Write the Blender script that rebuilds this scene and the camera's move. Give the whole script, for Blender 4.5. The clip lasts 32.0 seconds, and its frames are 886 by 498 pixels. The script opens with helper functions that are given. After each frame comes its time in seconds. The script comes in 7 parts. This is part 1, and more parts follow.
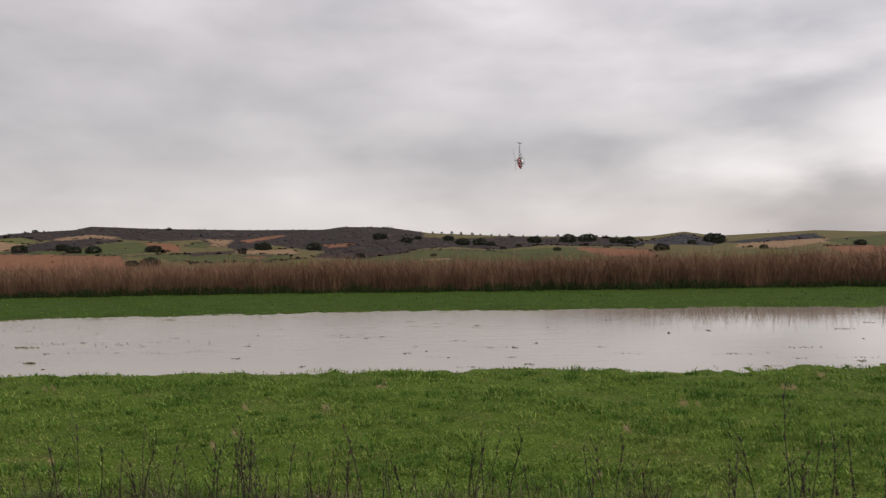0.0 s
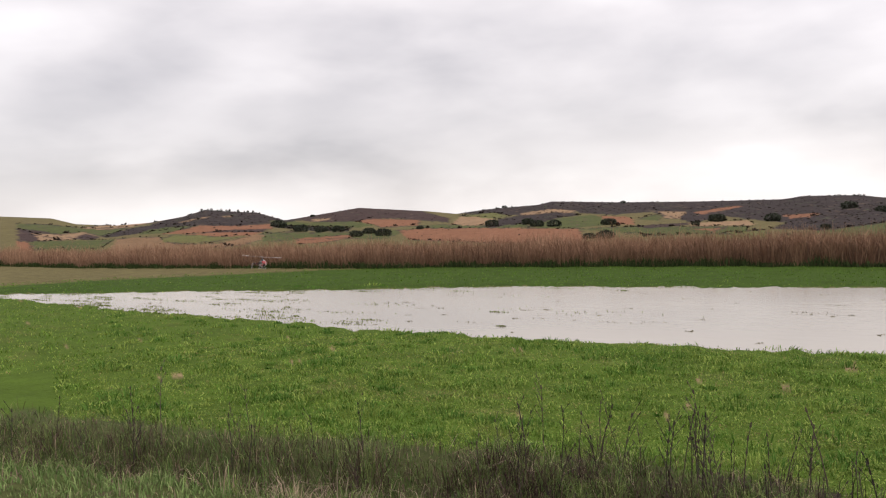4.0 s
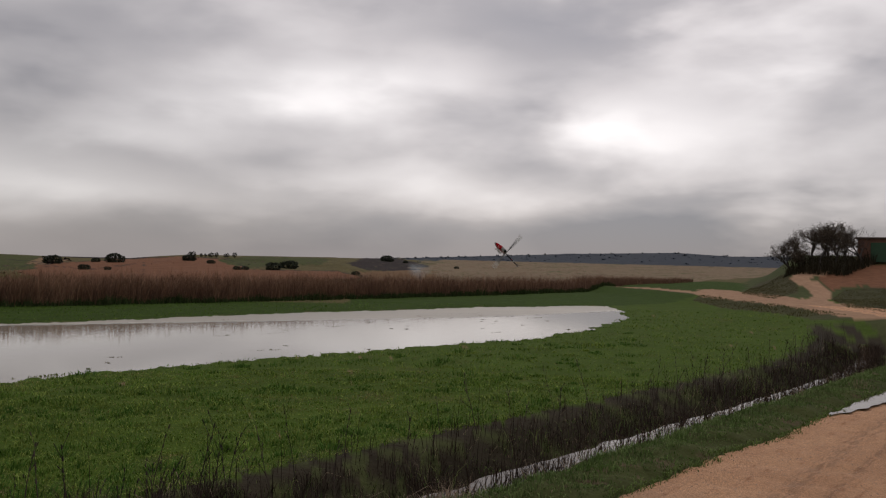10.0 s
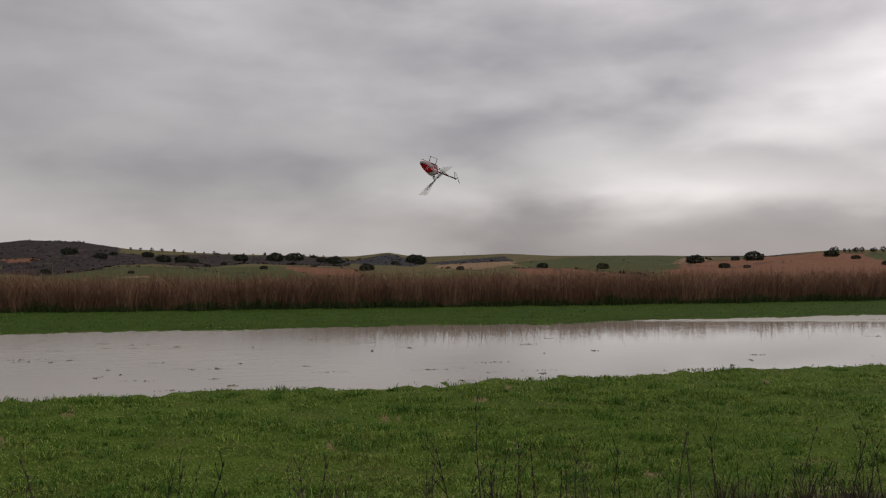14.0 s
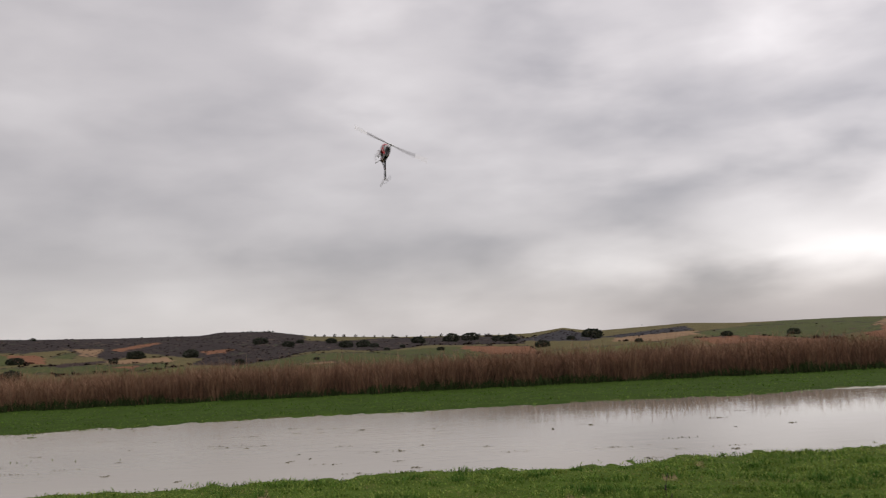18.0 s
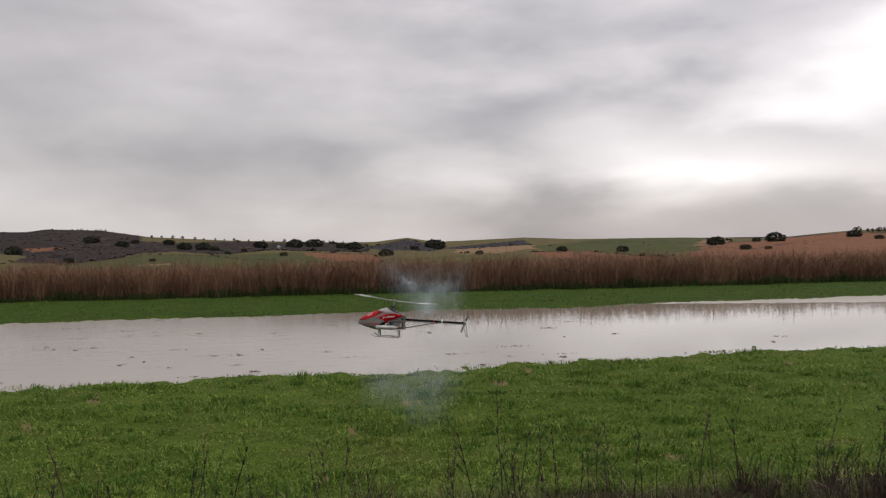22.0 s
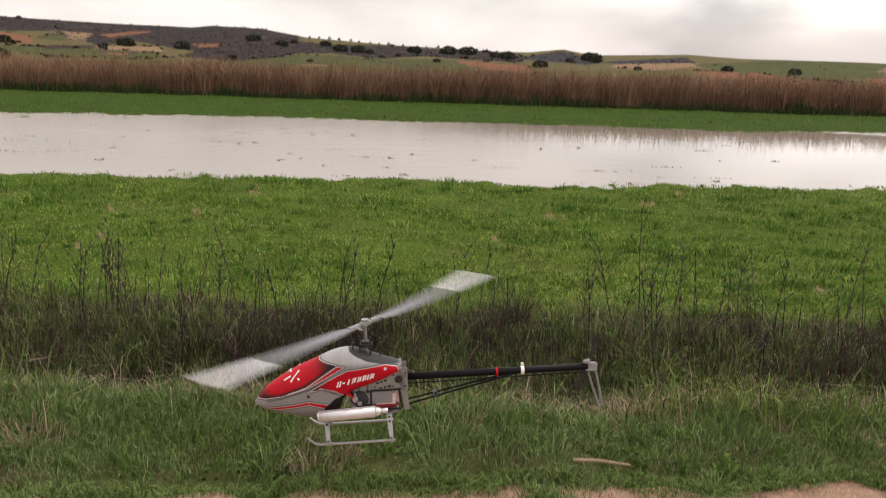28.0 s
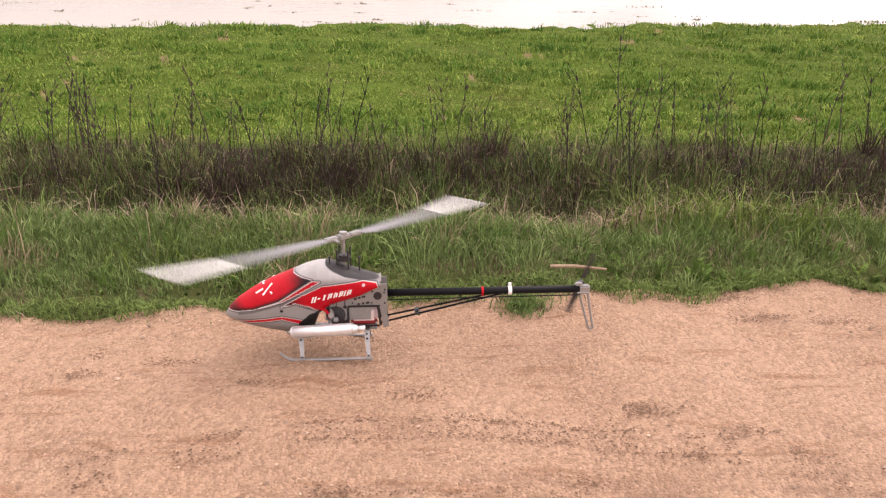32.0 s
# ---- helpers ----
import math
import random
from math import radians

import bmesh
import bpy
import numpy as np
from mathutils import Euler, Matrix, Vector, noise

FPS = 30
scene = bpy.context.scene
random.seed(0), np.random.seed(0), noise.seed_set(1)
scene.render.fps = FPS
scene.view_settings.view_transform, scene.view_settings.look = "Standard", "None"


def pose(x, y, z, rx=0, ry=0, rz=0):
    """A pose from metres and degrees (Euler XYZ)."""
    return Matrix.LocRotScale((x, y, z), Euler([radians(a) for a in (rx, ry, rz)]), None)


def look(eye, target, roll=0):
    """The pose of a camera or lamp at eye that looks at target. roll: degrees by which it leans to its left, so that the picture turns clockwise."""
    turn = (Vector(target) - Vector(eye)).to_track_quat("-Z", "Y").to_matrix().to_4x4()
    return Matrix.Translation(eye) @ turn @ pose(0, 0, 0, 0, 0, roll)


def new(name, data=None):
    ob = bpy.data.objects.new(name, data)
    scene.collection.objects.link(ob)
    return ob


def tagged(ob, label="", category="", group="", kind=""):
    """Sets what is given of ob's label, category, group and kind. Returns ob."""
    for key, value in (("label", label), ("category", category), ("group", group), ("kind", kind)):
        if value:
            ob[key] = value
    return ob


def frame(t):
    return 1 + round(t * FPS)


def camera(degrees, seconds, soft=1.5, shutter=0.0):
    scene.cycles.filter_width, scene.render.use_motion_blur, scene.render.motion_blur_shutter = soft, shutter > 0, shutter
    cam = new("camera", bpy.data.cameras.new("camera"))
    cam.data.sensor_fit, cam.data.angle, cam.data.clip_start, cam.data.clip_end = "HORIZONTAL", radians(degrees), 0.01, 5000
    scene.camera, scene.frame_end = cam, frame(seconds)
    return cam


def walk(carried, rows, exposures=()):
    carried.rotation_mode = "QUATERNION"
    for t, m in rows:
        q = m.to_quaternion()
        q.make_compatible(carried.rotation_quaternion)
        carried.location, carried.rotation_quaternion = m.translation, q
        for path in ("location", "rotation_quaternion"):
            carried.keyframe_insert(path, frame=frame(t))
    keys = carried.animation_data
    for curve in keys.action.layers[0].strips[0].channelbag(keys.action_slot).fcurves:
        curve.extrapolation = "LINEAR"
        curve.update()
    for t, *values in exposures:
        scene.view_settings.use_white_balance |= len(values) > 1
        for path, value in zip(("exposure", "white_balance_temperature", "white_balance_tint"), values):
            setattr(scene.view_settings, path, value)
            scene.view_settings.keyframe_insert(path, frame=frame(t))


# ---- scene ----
# ---- camera ----
cam = camera(53.92, 32.0, 1.2, 0.18)


def view(x, y, z, heading, tilt, lean):
    return pose(x, y, z, 0, 0, heading) @ pose(0, 0, 0, 90 + tilt) @ pose(0, 0, 0, 0, 0, lean)


PATH = [  # seconds, place, heading to the left, tilt up, lean
    (0.0, 0.000, 0.000, 1.650, 8.39, -0.53, -1.26),
    (0.5, 0.000, 0.000, 1.650, 4.79, -2.41, -0.74),
    (1.0, 0.000, 0.000, 1.650, 10.51, -1.43, -1.51),
    (1.5, 0.000, 0.000, 1.650, 22.16, -1.08, -1.82),
    (2.0, 0.000, 0.000, 1.650, 27.68, -1.38, -1.07),
    (2.5, 0.000, 0.000, 1.650, 31.97, -1.00, -1.80),
    (4.5, 0.000, 0.000, 1.650, 37.84, -1.66, -1.90),
    (5.0, 0.000, 0.000, 1.650, 32.20, -1.62, -2.05),
    (5.5, 0.000, 0.000, 1.650, 21.40, -2.16, -1.73),
    (6.0, 0.000, 0.000, 1.650, 6.48, -0.96, -2.39),
    (6.5, 0.000, 0.000, 1.650, -5.83, 0.45, -2.67),
    (7.0, 0.000, 0.000, 1.650, -9.75, 0.61, -1.06),
    (7.5, 0.000, 0.000, 1.650, -15.03, -0.12, -0.52),
    (8.0, 0.000, 0.000, 1.650, -28.28, -0.56, 0.01),
    (8.5, 0.000, 0.000, 1.650, -38.84, -0.80, 0.42),
    (9.0, 0.000, 0.000, 1.650, -45.38, -0.75, 1.61),
    (9.5, 0.000, 0.000, 1.650, -49.01, 0.68, 1.87),
    (10.0, 0.000, 0.000, 1.650, -50.95, 1.10, 1.52),
    (10.5, 0.000, 0.000, 1.650, -50.34, 1.04, 1.27),
    (11.0, 0.000, 0.000, 1.650, -44.65, 2.42, 0.64),
    (11.5, 0.000, 0.000, 1.650, -36.87, 2.78, 0.55),
    (12.0, 0.000, 0.000, 1.650, -23.90, -0.48, 0.88),
    (12.5, 0.000, 0.000, 1.650, -19.27, -0.95, 1.05),
    (13.0, 0.000, 0.000, 1.650, -18.63, 1.23, -0.05),
    (13.5, 0.000, 0.000, 1.650, -13.99, 1.11, -0.40),
    (14.0, 0.000, 0.000, 1.650, -10.70, 0.48, -0.22),
    (14.5, 0.000, 0.000, 1.650, -9.66, 3.16, -1.15),
    (16.5, 0.000, 0.000, 1.650, -12.22, 5.21, -2.12),
    (17.0, 0.000, 0.000, 1.650, -8.38, 4.37, -1.99),
    (17.5, 0.000, 0.000, 1.650, -6.54, 5.16, -2.58),
    (18.0, 0.000, 0.000, 1.650, 0.45, 5.82, -2.93),
    (18.5, 0.000, 0.000, 1.650, 3.36, 4.59, -2.33),
    (19.0, 0.000, 0.000, 1.650, 1.71, 4.08, -2.33),
    (19.5, 0.000, 0.000, 1.650, 1.43, 2.54, -2.33),
    (20.0, 0.000, 0.000, 1.650, 1.15, 1.18, -2.14),
    (20.5, 0.000, 0.000, 1.650, -0.08, -0.07, -1.51),
    (21.0, 0.000, 0.000, 1.650, -3.29, 0.78, -1.40),
    (21.5, 0.000, 0.000, 1.650, -5.48, 0.17, -1.01),
    (22.0, 0.000, 0.000, 1.650, -9.44, -0.52, -0.87),
    (22.5, 0.000, 0.000, 1.650, -13.97, -0.36, -1.00),
    (23.0, 0.000, 0.000, 1.650, -16.94, 0.51, -0.90),
    (23.5, 0.000, 0.000, 1.650, -22.15, 1.25, -0.78),
    (24.0, 0.000, 0.000, 1.650, -27.59, 2.33, -0.70),
    (24.5, 0.000, 0.000, 1.650, -30.51, 2.54, -0.73),
    (26.5, 0.000, 0.000, 1.650, -16.62, 4.73, 0.46),
    (27.0, 0.000, 0.000, 1.650, -7.66, 3.29, 0.86),
    (27.5, 0.000, 0.000, 1.650, -1.97, -5.37, 1.15),
    (28.0, 0.000, 0.000, 1.625, 0.17, -12.86, 1.71),
    (28.5, -0.022, 0.003, 1.573, 0.24, -20.76, 1.44),
    (29.0, -0.009, 0.028, 1.537, 0.50, -21.56, 0.99),
    (29.5, 0.004, 0.015, 1.490, 0.53, -23.93, 1.01),
    (30.0, 0.010, -0.003, 1.476, 0.50, -25.91, 0.46),
    (30.5, 0.009, -0.010, 1.480, 0.28, -26.37, 0.47),
    (31.0, 0.009, -0.011, 1.479, -0.19, -25.25, 0.70),
    (31.5, 0.015, -0.009, 1.491, -0.80, -23.51, 0.09),
    (32.0, 0.019, -0.028, 1.438, -1.41, -22.07, 0.68),
]

EXPOSURE = [  # seconds, stops
    (0.0, 0.1), (1.0, 0.3), (2.0, 0.55), (4.5, 0.68), (5.0, 0.68), (6.0, 0.52), (7.0, -0.15), (8.0, -0.55), (9.0, -0.72), (11.0, -0.78), (12.0, -0.65), (13.0, -0.6), (14.0, -0.5), (17.0, -0.35), (18.0, -0.08), (19.0, -0.02),
    (20.0, 0.12), (21.0, 0.1), (23.0, -0.4), (24.0, -0.76), (24.5, -0.82), (26.5, -0.5), (27.0, -0.2), (27.5, 0.12), (28.0, 0.62), (28.5, 1.2), (29.0, 1.68), (30.0, 1.9), (31.0, 1.85), (32.0, 1.27),
]
# The picture turns a little pinker as the camera looks down at the track.
walk(cam, [(t, view(*row)) for t, *row in PATH], [(t, stops, float(np.interp(t, [27, 28, 29, 30, 31, 32], [6620, 6900, 6800, 5750, 5950, 7050])), float(np.interp(t, [27, 29, 30, 31, 32], [13, 13, 16, 27, 22]))) for t, stops in EXPOSURE])

# ---- sky and sun ----
SUN_AZ, SUN_EL = -60.0, 38.0  # heading to the left of +y, height


def nodes_of(owner):
    owner.use_nodes = True
    tree = owner.node_tree
    tree.nodes.clear()

    def add(kind, **values):
        node = tree.nodes.new(kind)
        for key, value in values.items():
            if key in node.inputs:
                node.inputs[key].default_value = value
        return node

    return tree, add, tree.links.new


def ramp(node, stops):
    band = node.color_ramp
    while len(band.elements) < len(stops):
        band.elements.new(0.5)
    for element, (place, colour) in zip(band.elements, stops):
        element.position, element.color = place, (*colour, 1)
    return node


def maths(tree, operation, a, b=None, clamp=False):
    node = tree.nodes.new("ShaderNodeMath")
    node.operation, node.use_clamp = operation, clamp
    for n, value in enumerate((a, b)):
        if value is None:
            continue
        if isinstance(value, (int, float)):
            node.inputs[n].default_value = value
        else:
            tree.links.new(value, node.inputs[n])
    return node.outputs[0]


CLOUDS = [  # heading to the left, height, half width, half height, strength
    (-43.6, 11.4, 4.5, 1.5, 0.21), (-49.5, 12.6, 4, 1.8, 0.18), (-38.5, 9.9, 5, 1.3, 0.16), (-30, 7.7, 5.5, 1.1, 0.15), (-25, 5.6, 5, 1.0, 0.08), (-64, 9.7, 6.5, 2.0, 0.19), (-76, 14.6, 4, 3.0, 0.22),
    (-36, 7.4, 8, 1.0, 0.10), (-47.5, 5.3, 8, 0.8, 0.09), (-27, 3.9, 9, 0.7, 0.09), (2, 2.8, 9, 1.0, 0.05), (-12, 17.3, 4, 3, 0.08), (3, 17.0, 4, 3, 0.08), (31, 3.6, 10, 1.3, 0.07), (-28, 11, 5, 1.6, 0.06), (-26, 3.6, 13, 1.8, 0.10), (-15, 4.6, 9, 2.4, 0.09), (-18, 12, 8, 2.5, 0.07), (-28, 14.5, 7, 2, 0.05),
]
BANKS = [  # thick, dark cloud
    (-31, 14.8, 9, 2.2, -0.10), (-16, 12.2, 7, 2.0, -0.06), (-58.4, 15.6, 9, 2.0, -0.20), (-42, 6.6, 4.5, 0.7, -0.10), (-46, 1.6, 26, 1.5, -0.17), (-66, 2.0, 14, 2.4, -0.26), (-19, 14.8, 5, 3.0, -0.05),
    (-9.5, 8.4, 7, 1.6, -0.05), (21, 5.1, 9, 1.0, -0.05), (55, 4.2, 10, 1.5, -0.05), (-4.5, 5.8, 8, 0.9, -0.04), (11, 20.5, 8, 3, -0.05), (-54.8, 9.2, 3.0, 1.1, -0.10), (-45.5, 7.4, 6, 0.6, -0.06), (43, 8.5, 8, 1.6, -0.03),
]


def build_sky():
    world = bpy.data.worlds.new("overcast_sky")
    scene.world = world
    tree, add, link = nodes_of(world)
    coord = add("ShaderNodeTexCoord")
    split = add("ShaderNodeSeparateXYZ")
    link(coord.outputs["Generated"], split.inputs[0])
    x, y, z = split.outputs
    up = maths(tree, "MAXIMUM", z, 0.0)
    # Layered cloud: lumps about three times as wide as high, over broad soft banks.
    level = maths(tree, "MAXIMUM", maths(tree, "SQRT", maths(tree, "ADD", maths(tree, "MULTIPLY", x, x), maths(tree, "MULTIPLY", y, y))), 0.05)
    ring = add("ShaderNodeCombineXYZ")
    link(maths(tree, "DIVIDE", x, level), ring.inputs[0])
    link(maths(tree, "DIVIDE", y, level), ring.inputs[1])
    link(maths(tree, "MULTIPLY", up, 2.7), ring.inputs[2])
    big = add("ShaderNodeTexNoise", Scale=2.8, Detail=2.0, Roughness=0.45)
    fine = add("ShaderNodeTexNoise", Scale=6.0, Detail=4.0, Roughness=0.47, Distortion=0.1)
    for node in (big, fine):
        link(ring.outputs[0], node.inputs["Vector"])
    lump = maths(tree, "ADD", maths(tree, "MULTIPLY", big.outputs["Fac"], 0.45), maths(tree, "MULTIPLY", fine.outputs["Fac"], 0.50))
    # The cloud is thinner and more broken towards the hidden sun.
    sx, sy = -math.sin(radians(SUN_AZ)), math.cos(radians(SUN_AZ))
    towards = maths(tree, "ADD", maths(tree, "MULTIPLY", x, sx), maths(tree, "MULTIPLY", y, sy))
    towards = maths(tree, "MULTIPLY", maths(tree, "SUBTRACT", towards, 0.35), 1.6, clamp=True)
    contrast = maths(tree, "ADD", maths(tree, "MULTIPLY", towards, 0.75), 0.80)
    lump = maths(tree, "MULTIPLY", maths(tree, "SUBTRACT", lump, 0.465), contrast)
    # Low over the land the cloud is pale to the north-west, heavy and blue-grey on the sun's side.
    low = maths(tree, "SUBTRACT", 1.0, maths(tree, "MULTIPLY", up, 15.0), clamp=True)
    glow = maths(tree, "MULTIPLY", maths(tree, "SUBTRACT", 0.42, towards), 0.5)
    lump = maths(tree, "ADD", lump, maths(tree, "MULTIPLY", low, glow))
    # Breaks and thick banks in the cloud: heading to the left, height, half width, half height, strength.
    stray = maths(tree, "MULTIPLY", maths(tree, "SUBTRACT", fine.outputs["Fac"], 0.5), 2.6)
    for az, el, wide, high, strength in CLOUDS + BANKS:
        e = (math.cos(radians(az)), math.sin(radians(az)))
        out_x, out_y = -math.sin(radians(az)), math.cos(radians(az))
        side = maths(tree, "ADD", maths(tree, "MULTIPLY", x, e[0]), maths(tree, "MULTIPLY", y, e[1]))
        side = maths(tree, "ADD", maths(tree, "DIVIDE", side, math.sin(radians(wide))), stray)
        rise = maths(tree, "ADD", maths(tree, "DIVIDE", maths(tree, "SUBTRACT", z, math.sin(radians(el))), math.sin(radians(high))), stray)
        far = maths(tree, "ADD", maths(tree, "MULTIPLY", side, side), maths(tree, "MULTIPLY", rise, rise))
        ahead = maths(tree, "GREATER_THAN", maths(tree, "ADD", maths(tree, "MULTIPLY", x, out_x), maths(tree, "MULTIPLY", y, out_y)), 0.0)
        bell = maths(tree, "MULTIPLY", maths(tree, "DIVIDE", strength, maths(tree, "ADD", 1.0, maths(tree, "MULTIPLY", far, far))), ahead)
        lump = maths(tree, "ADD", lump, bell)
    lump = maths(tree, "ADD", lump, 0.475, clamp=True)
    cloud = ramp(add("ShaderNodeValToRGB"), [(0.0, (0.190, 0.198, 0.230)), (0.3, (0.352, 0.342, 0.357)), (0.5, (0.545, 0.525, 0.530)), (0.72, (0.74, 0.72, 0.72)), (1.0, (1.1, 1.08, 1.07))])
    link(lump, cloud.inputs[0])
    # Overcast skies are about three times brighter overhead than at the horizon.
    rise = maths(tree, "ADD", maths(tree, "MULTIPLY", maths(tree, "POWER", up, 1.5), 1.7), 1.0)
    sky = add("ShaderNodeTexSky")
    sky.sky_type, sky.sun_disc = "NISHITA", False
    sky.sun_elevation, sky.sun_rotation = radians(SUN_EL), radians(-SUN_AZ)
    mixed = add("ShaderNodeMix")
    mixed.data_type, mixed.blend_type = "RGBA", "ADD"
    mixed.inputs[0].default_value = 0.012
    # It is brighter round the hidden sun than away from it.
    facing = maths(tree, "MAXIMUM", maths(tree, "ADD", maths(tree, "MULTIPLY", x, sx), maths(tree, "MULTIPLY", y, sy)), 0.0)
    warm = maths(tree, "ADD", maths(tree, "MULTIPLY", maths(tree, "POWER", facing, 8.0), 0.72), maths(tree, "ADD", maths(tree, "MULTIPLY", facing, 0.24), 0.80))
    rise = maths(tree, "MULTIPLY", rise, warm)
    scaled = add("ShaderNodeVectorMath")
    scaled.operation = "SCALE"
    link(cloud.outputs[0], scaled.inputs[0])
    link(rise, scaled.inputs["Scale"])
    link(scaled.outputs[0], mixed.inputs[6])
    link(sky.outputs[0], mixed.inputs[7])
    back = add("ShaderNodeBackground", Strength=1.0)
    link(mixed.outputs[2], back.inputs[0])
    out = add("ShaderNodeOutputWorld")
    link(back.outputs[0], out.inputs[0])


build_sky()
sun = new("sun", bpy.data.lights.new("sun", "SUN"))
sun.data.energy, sun.data.angle, sun.data.color = 0.6, radians(25), (1.0, 0.95, 0.88)
sun.matrix_world = look((0, 0, 50), (math.sin(radians(SUN_AZ)) * 50, -math.cos(radians(SUN_AZ)) * 50, 50 - 50 * math.tan(radians(SUN_EL))))

# ---- materials ----
MATERIALS = {}


def material(name, colour, rough=0.8, metal=0.0, vary=0.25, scale=8.0, bump=0.0, fine=60.0, random_hue=0.0, spec=0.5, attribute="", island=0.0, coat=0.0):
    """A painted or natural surface: two sizes of uneven colour, and relief."""
    if name in MATERIALS:
        return MATERIALS[name]
    m = bpy.data.materials.new(name)
    tree, add, link = nodes_of(m)
    coord = add("ShaderNodeTexCoord")
    wide = add("ShaderNodeTexNoise", Scale=scale, Detail=5.0, Roughness=0.6)
    grain = add("ShaderNodeTexNoise", Scale=fine, Detail=3.0)
    link(coord.outputs["Object"], wide.inputs["Vector"])
    link(coord.outputs["Object"], grain.inputs["Vector"])
    amount = maths(tree, "ADD", maths(tree, "MULTIPLY", wide.outputs["Fac"], 0.65), maths(tree, "MULTIPLY", grain.outputs["Fac"], 0.35))
    amount = maths(tree, "ADD", maths(tree, "MULTIPLY", maths(tree, "SUBTRACT", amount, 0.5), 4.0 * vary), 1.0)
    if random_hue or island:
        info = add("ShaderNodeObjectInfo") if random_hue else add("ShaderNodeNewGeometry")
        chance = info.outputs["Random"] if random_hue else info.outputs["Random Per Island"]
        amount = maths(tree, "MULTIPLY", amount, maths(tree, "ADD", maths(tree, "MULTIPLY", maths(tree, "SUBTRACT", chance, 0.5), 2 * (random_hue or island)), 1.0))
    shade = add("ShaderNodeVectorMath")
    shade.operation = "SCALE"
    if attribute:
        attr = add("ShaderNodeAttribute")
        attr.attribute_name = attribute
        link(attr.outputs["Color"], shade.inputs[0])
    else:
        shade.inputs[0].default_value = colour
    link(amount, shade.inputs["Scale"])
    bsdf = add("ShaderNodeBsdfPrincipled", Roughness=rough, Metallic=metal)
    bsdf.inputs["Specular IOR Level"].default_value = spec
    bsdf.inputs["Coat Weight"].default_value = coat
    link(shade.outputs[0], bsdf.inputs["Base Color"])
    if bump:
        relief = add("ShaderNodeBump", Strength=bump, Distance=0.02)
        link(grain.outputs["Fac"], relief.inputs["Height"])
        link(relief.outputs[0], bsdf.inputs["Normal"])
    out = add("ShaderNodeOutputMaterial")
    link(bsdf.outputs[0], out.inputs[0])
    MATERIALS[name] = m
    return m


def mesh_from(name, verts, faces, mats, smooth=False, slots=None):
    """A mesh from arrays; faces all have as many corners."""
    me = bpy.data.meshes.new(name)
    verts, faces = np.asarray(verts, np.float32), np.asarray(faces, np.int32)
    corners = faces.shape[1]
    me.vertices.add(len(verts))
    me.vertices.foreach_set("co", verts.ravel())
    me.loops.add(faces.size)
    me.loops.foreach_set("vertex_index", faces.ravel())
    me.polygons.add(len(faces))
    me.polygons.foreach_set("loop_start", np.arange(0, faces.size, corners, dtype=np.int32))
    me.polygons.foreach_set("use_smooth", np.full(len(faces), smooth))
    for m in mats if isinstance(mats, (list, tuple)) else [mats]:
        me.materials.append(m)
    if slots is not None:
        me.polygons.foreach_set("material_index", np.asarray(slots, np.int32))
    me.update(calc_edges=True)
    return me


def part(name, bm, mat, parent=None, label="", smooth=False):
    me = bpy.data.meshes.new(name)
    bm.to_mesh(me)
    bm.free()
    me.materials.append(mat)
    if smooth:
        me.polygons.foreach_set("use_smooth", np.full(len(me.polygons), True))
    ob = new(name, me)
    if parent:
        ob.parent = parent
    return tagged(ob, label)


# ---- the lie of the land ----
# Skyline seen from the track: heading to the left and height, in degrees.
SKYLINE = [
    (180, 0.6), (90, 1.2), (64.7, 1.47), (61.7, 1.26), (60.4, 0.88), (58.2, 0.71), (56.2, 0.82), (54.2, 1.12), (52.8, 1.52), (49.6, 1.27), (47.8, 0.71), (46, 0.95),
    (43, 1.37), (38.6, 1.0), (36.6, 0.75), (34.6, 0.98), (31.2, 1.15), (30.4, 1.34), (26.1, 1.12), (20.9, 0.97), (16.2, 0.9), (14.9, 1.05), (11.9, 0.95), (9.2, 0.53),
    (4, 0.22), (-3.2, 0.0), (-5, 0.02), (-7.1, 0.26), (-9, -0.05), (-13.4, 0.1), (-14.8, 0.16), (-18, 0.0), (-24.8, 0.0), (-28.4, -0.11), (-31, -0.11), (-34.8, 0.2),
    (-37.5, 0.22), (-41.7, 0.26), (-45, 0.3), (-47.5, 0.37),
]
SKYLINE_EAST = [(-51.6, 0.59), (-59, 0.97), (-66, 1.2), (-69.5, 1.03), (-72.7, 1.1), (-78, 0.7), (-90, 0.6), (-180, 0.6)]
RIDGE = [(180, 700), (70, 1500), (60, 1300), (55, 800), (15, 700), (5, 520), (-10, 420), (-30, 300), (-44, 380), (-49, 1600), (-55, 2600), (-80, 2600), (-180, 900)]
EYE, FIELD, WATER, DITCH_WATER = 1.65, -0.45, -0.47, -0.56


def smooth01(v):
    v = np.clip(v, 0, 1)
    return v * v * (3 - 2 * v)


def curve_of(pairs):
    pairs = sorted(pairs)
    xs, ys = [p[0] for p in pairs], [p[1] for p in pairs]
    return lambda v: np.interp(v, xs, ys)


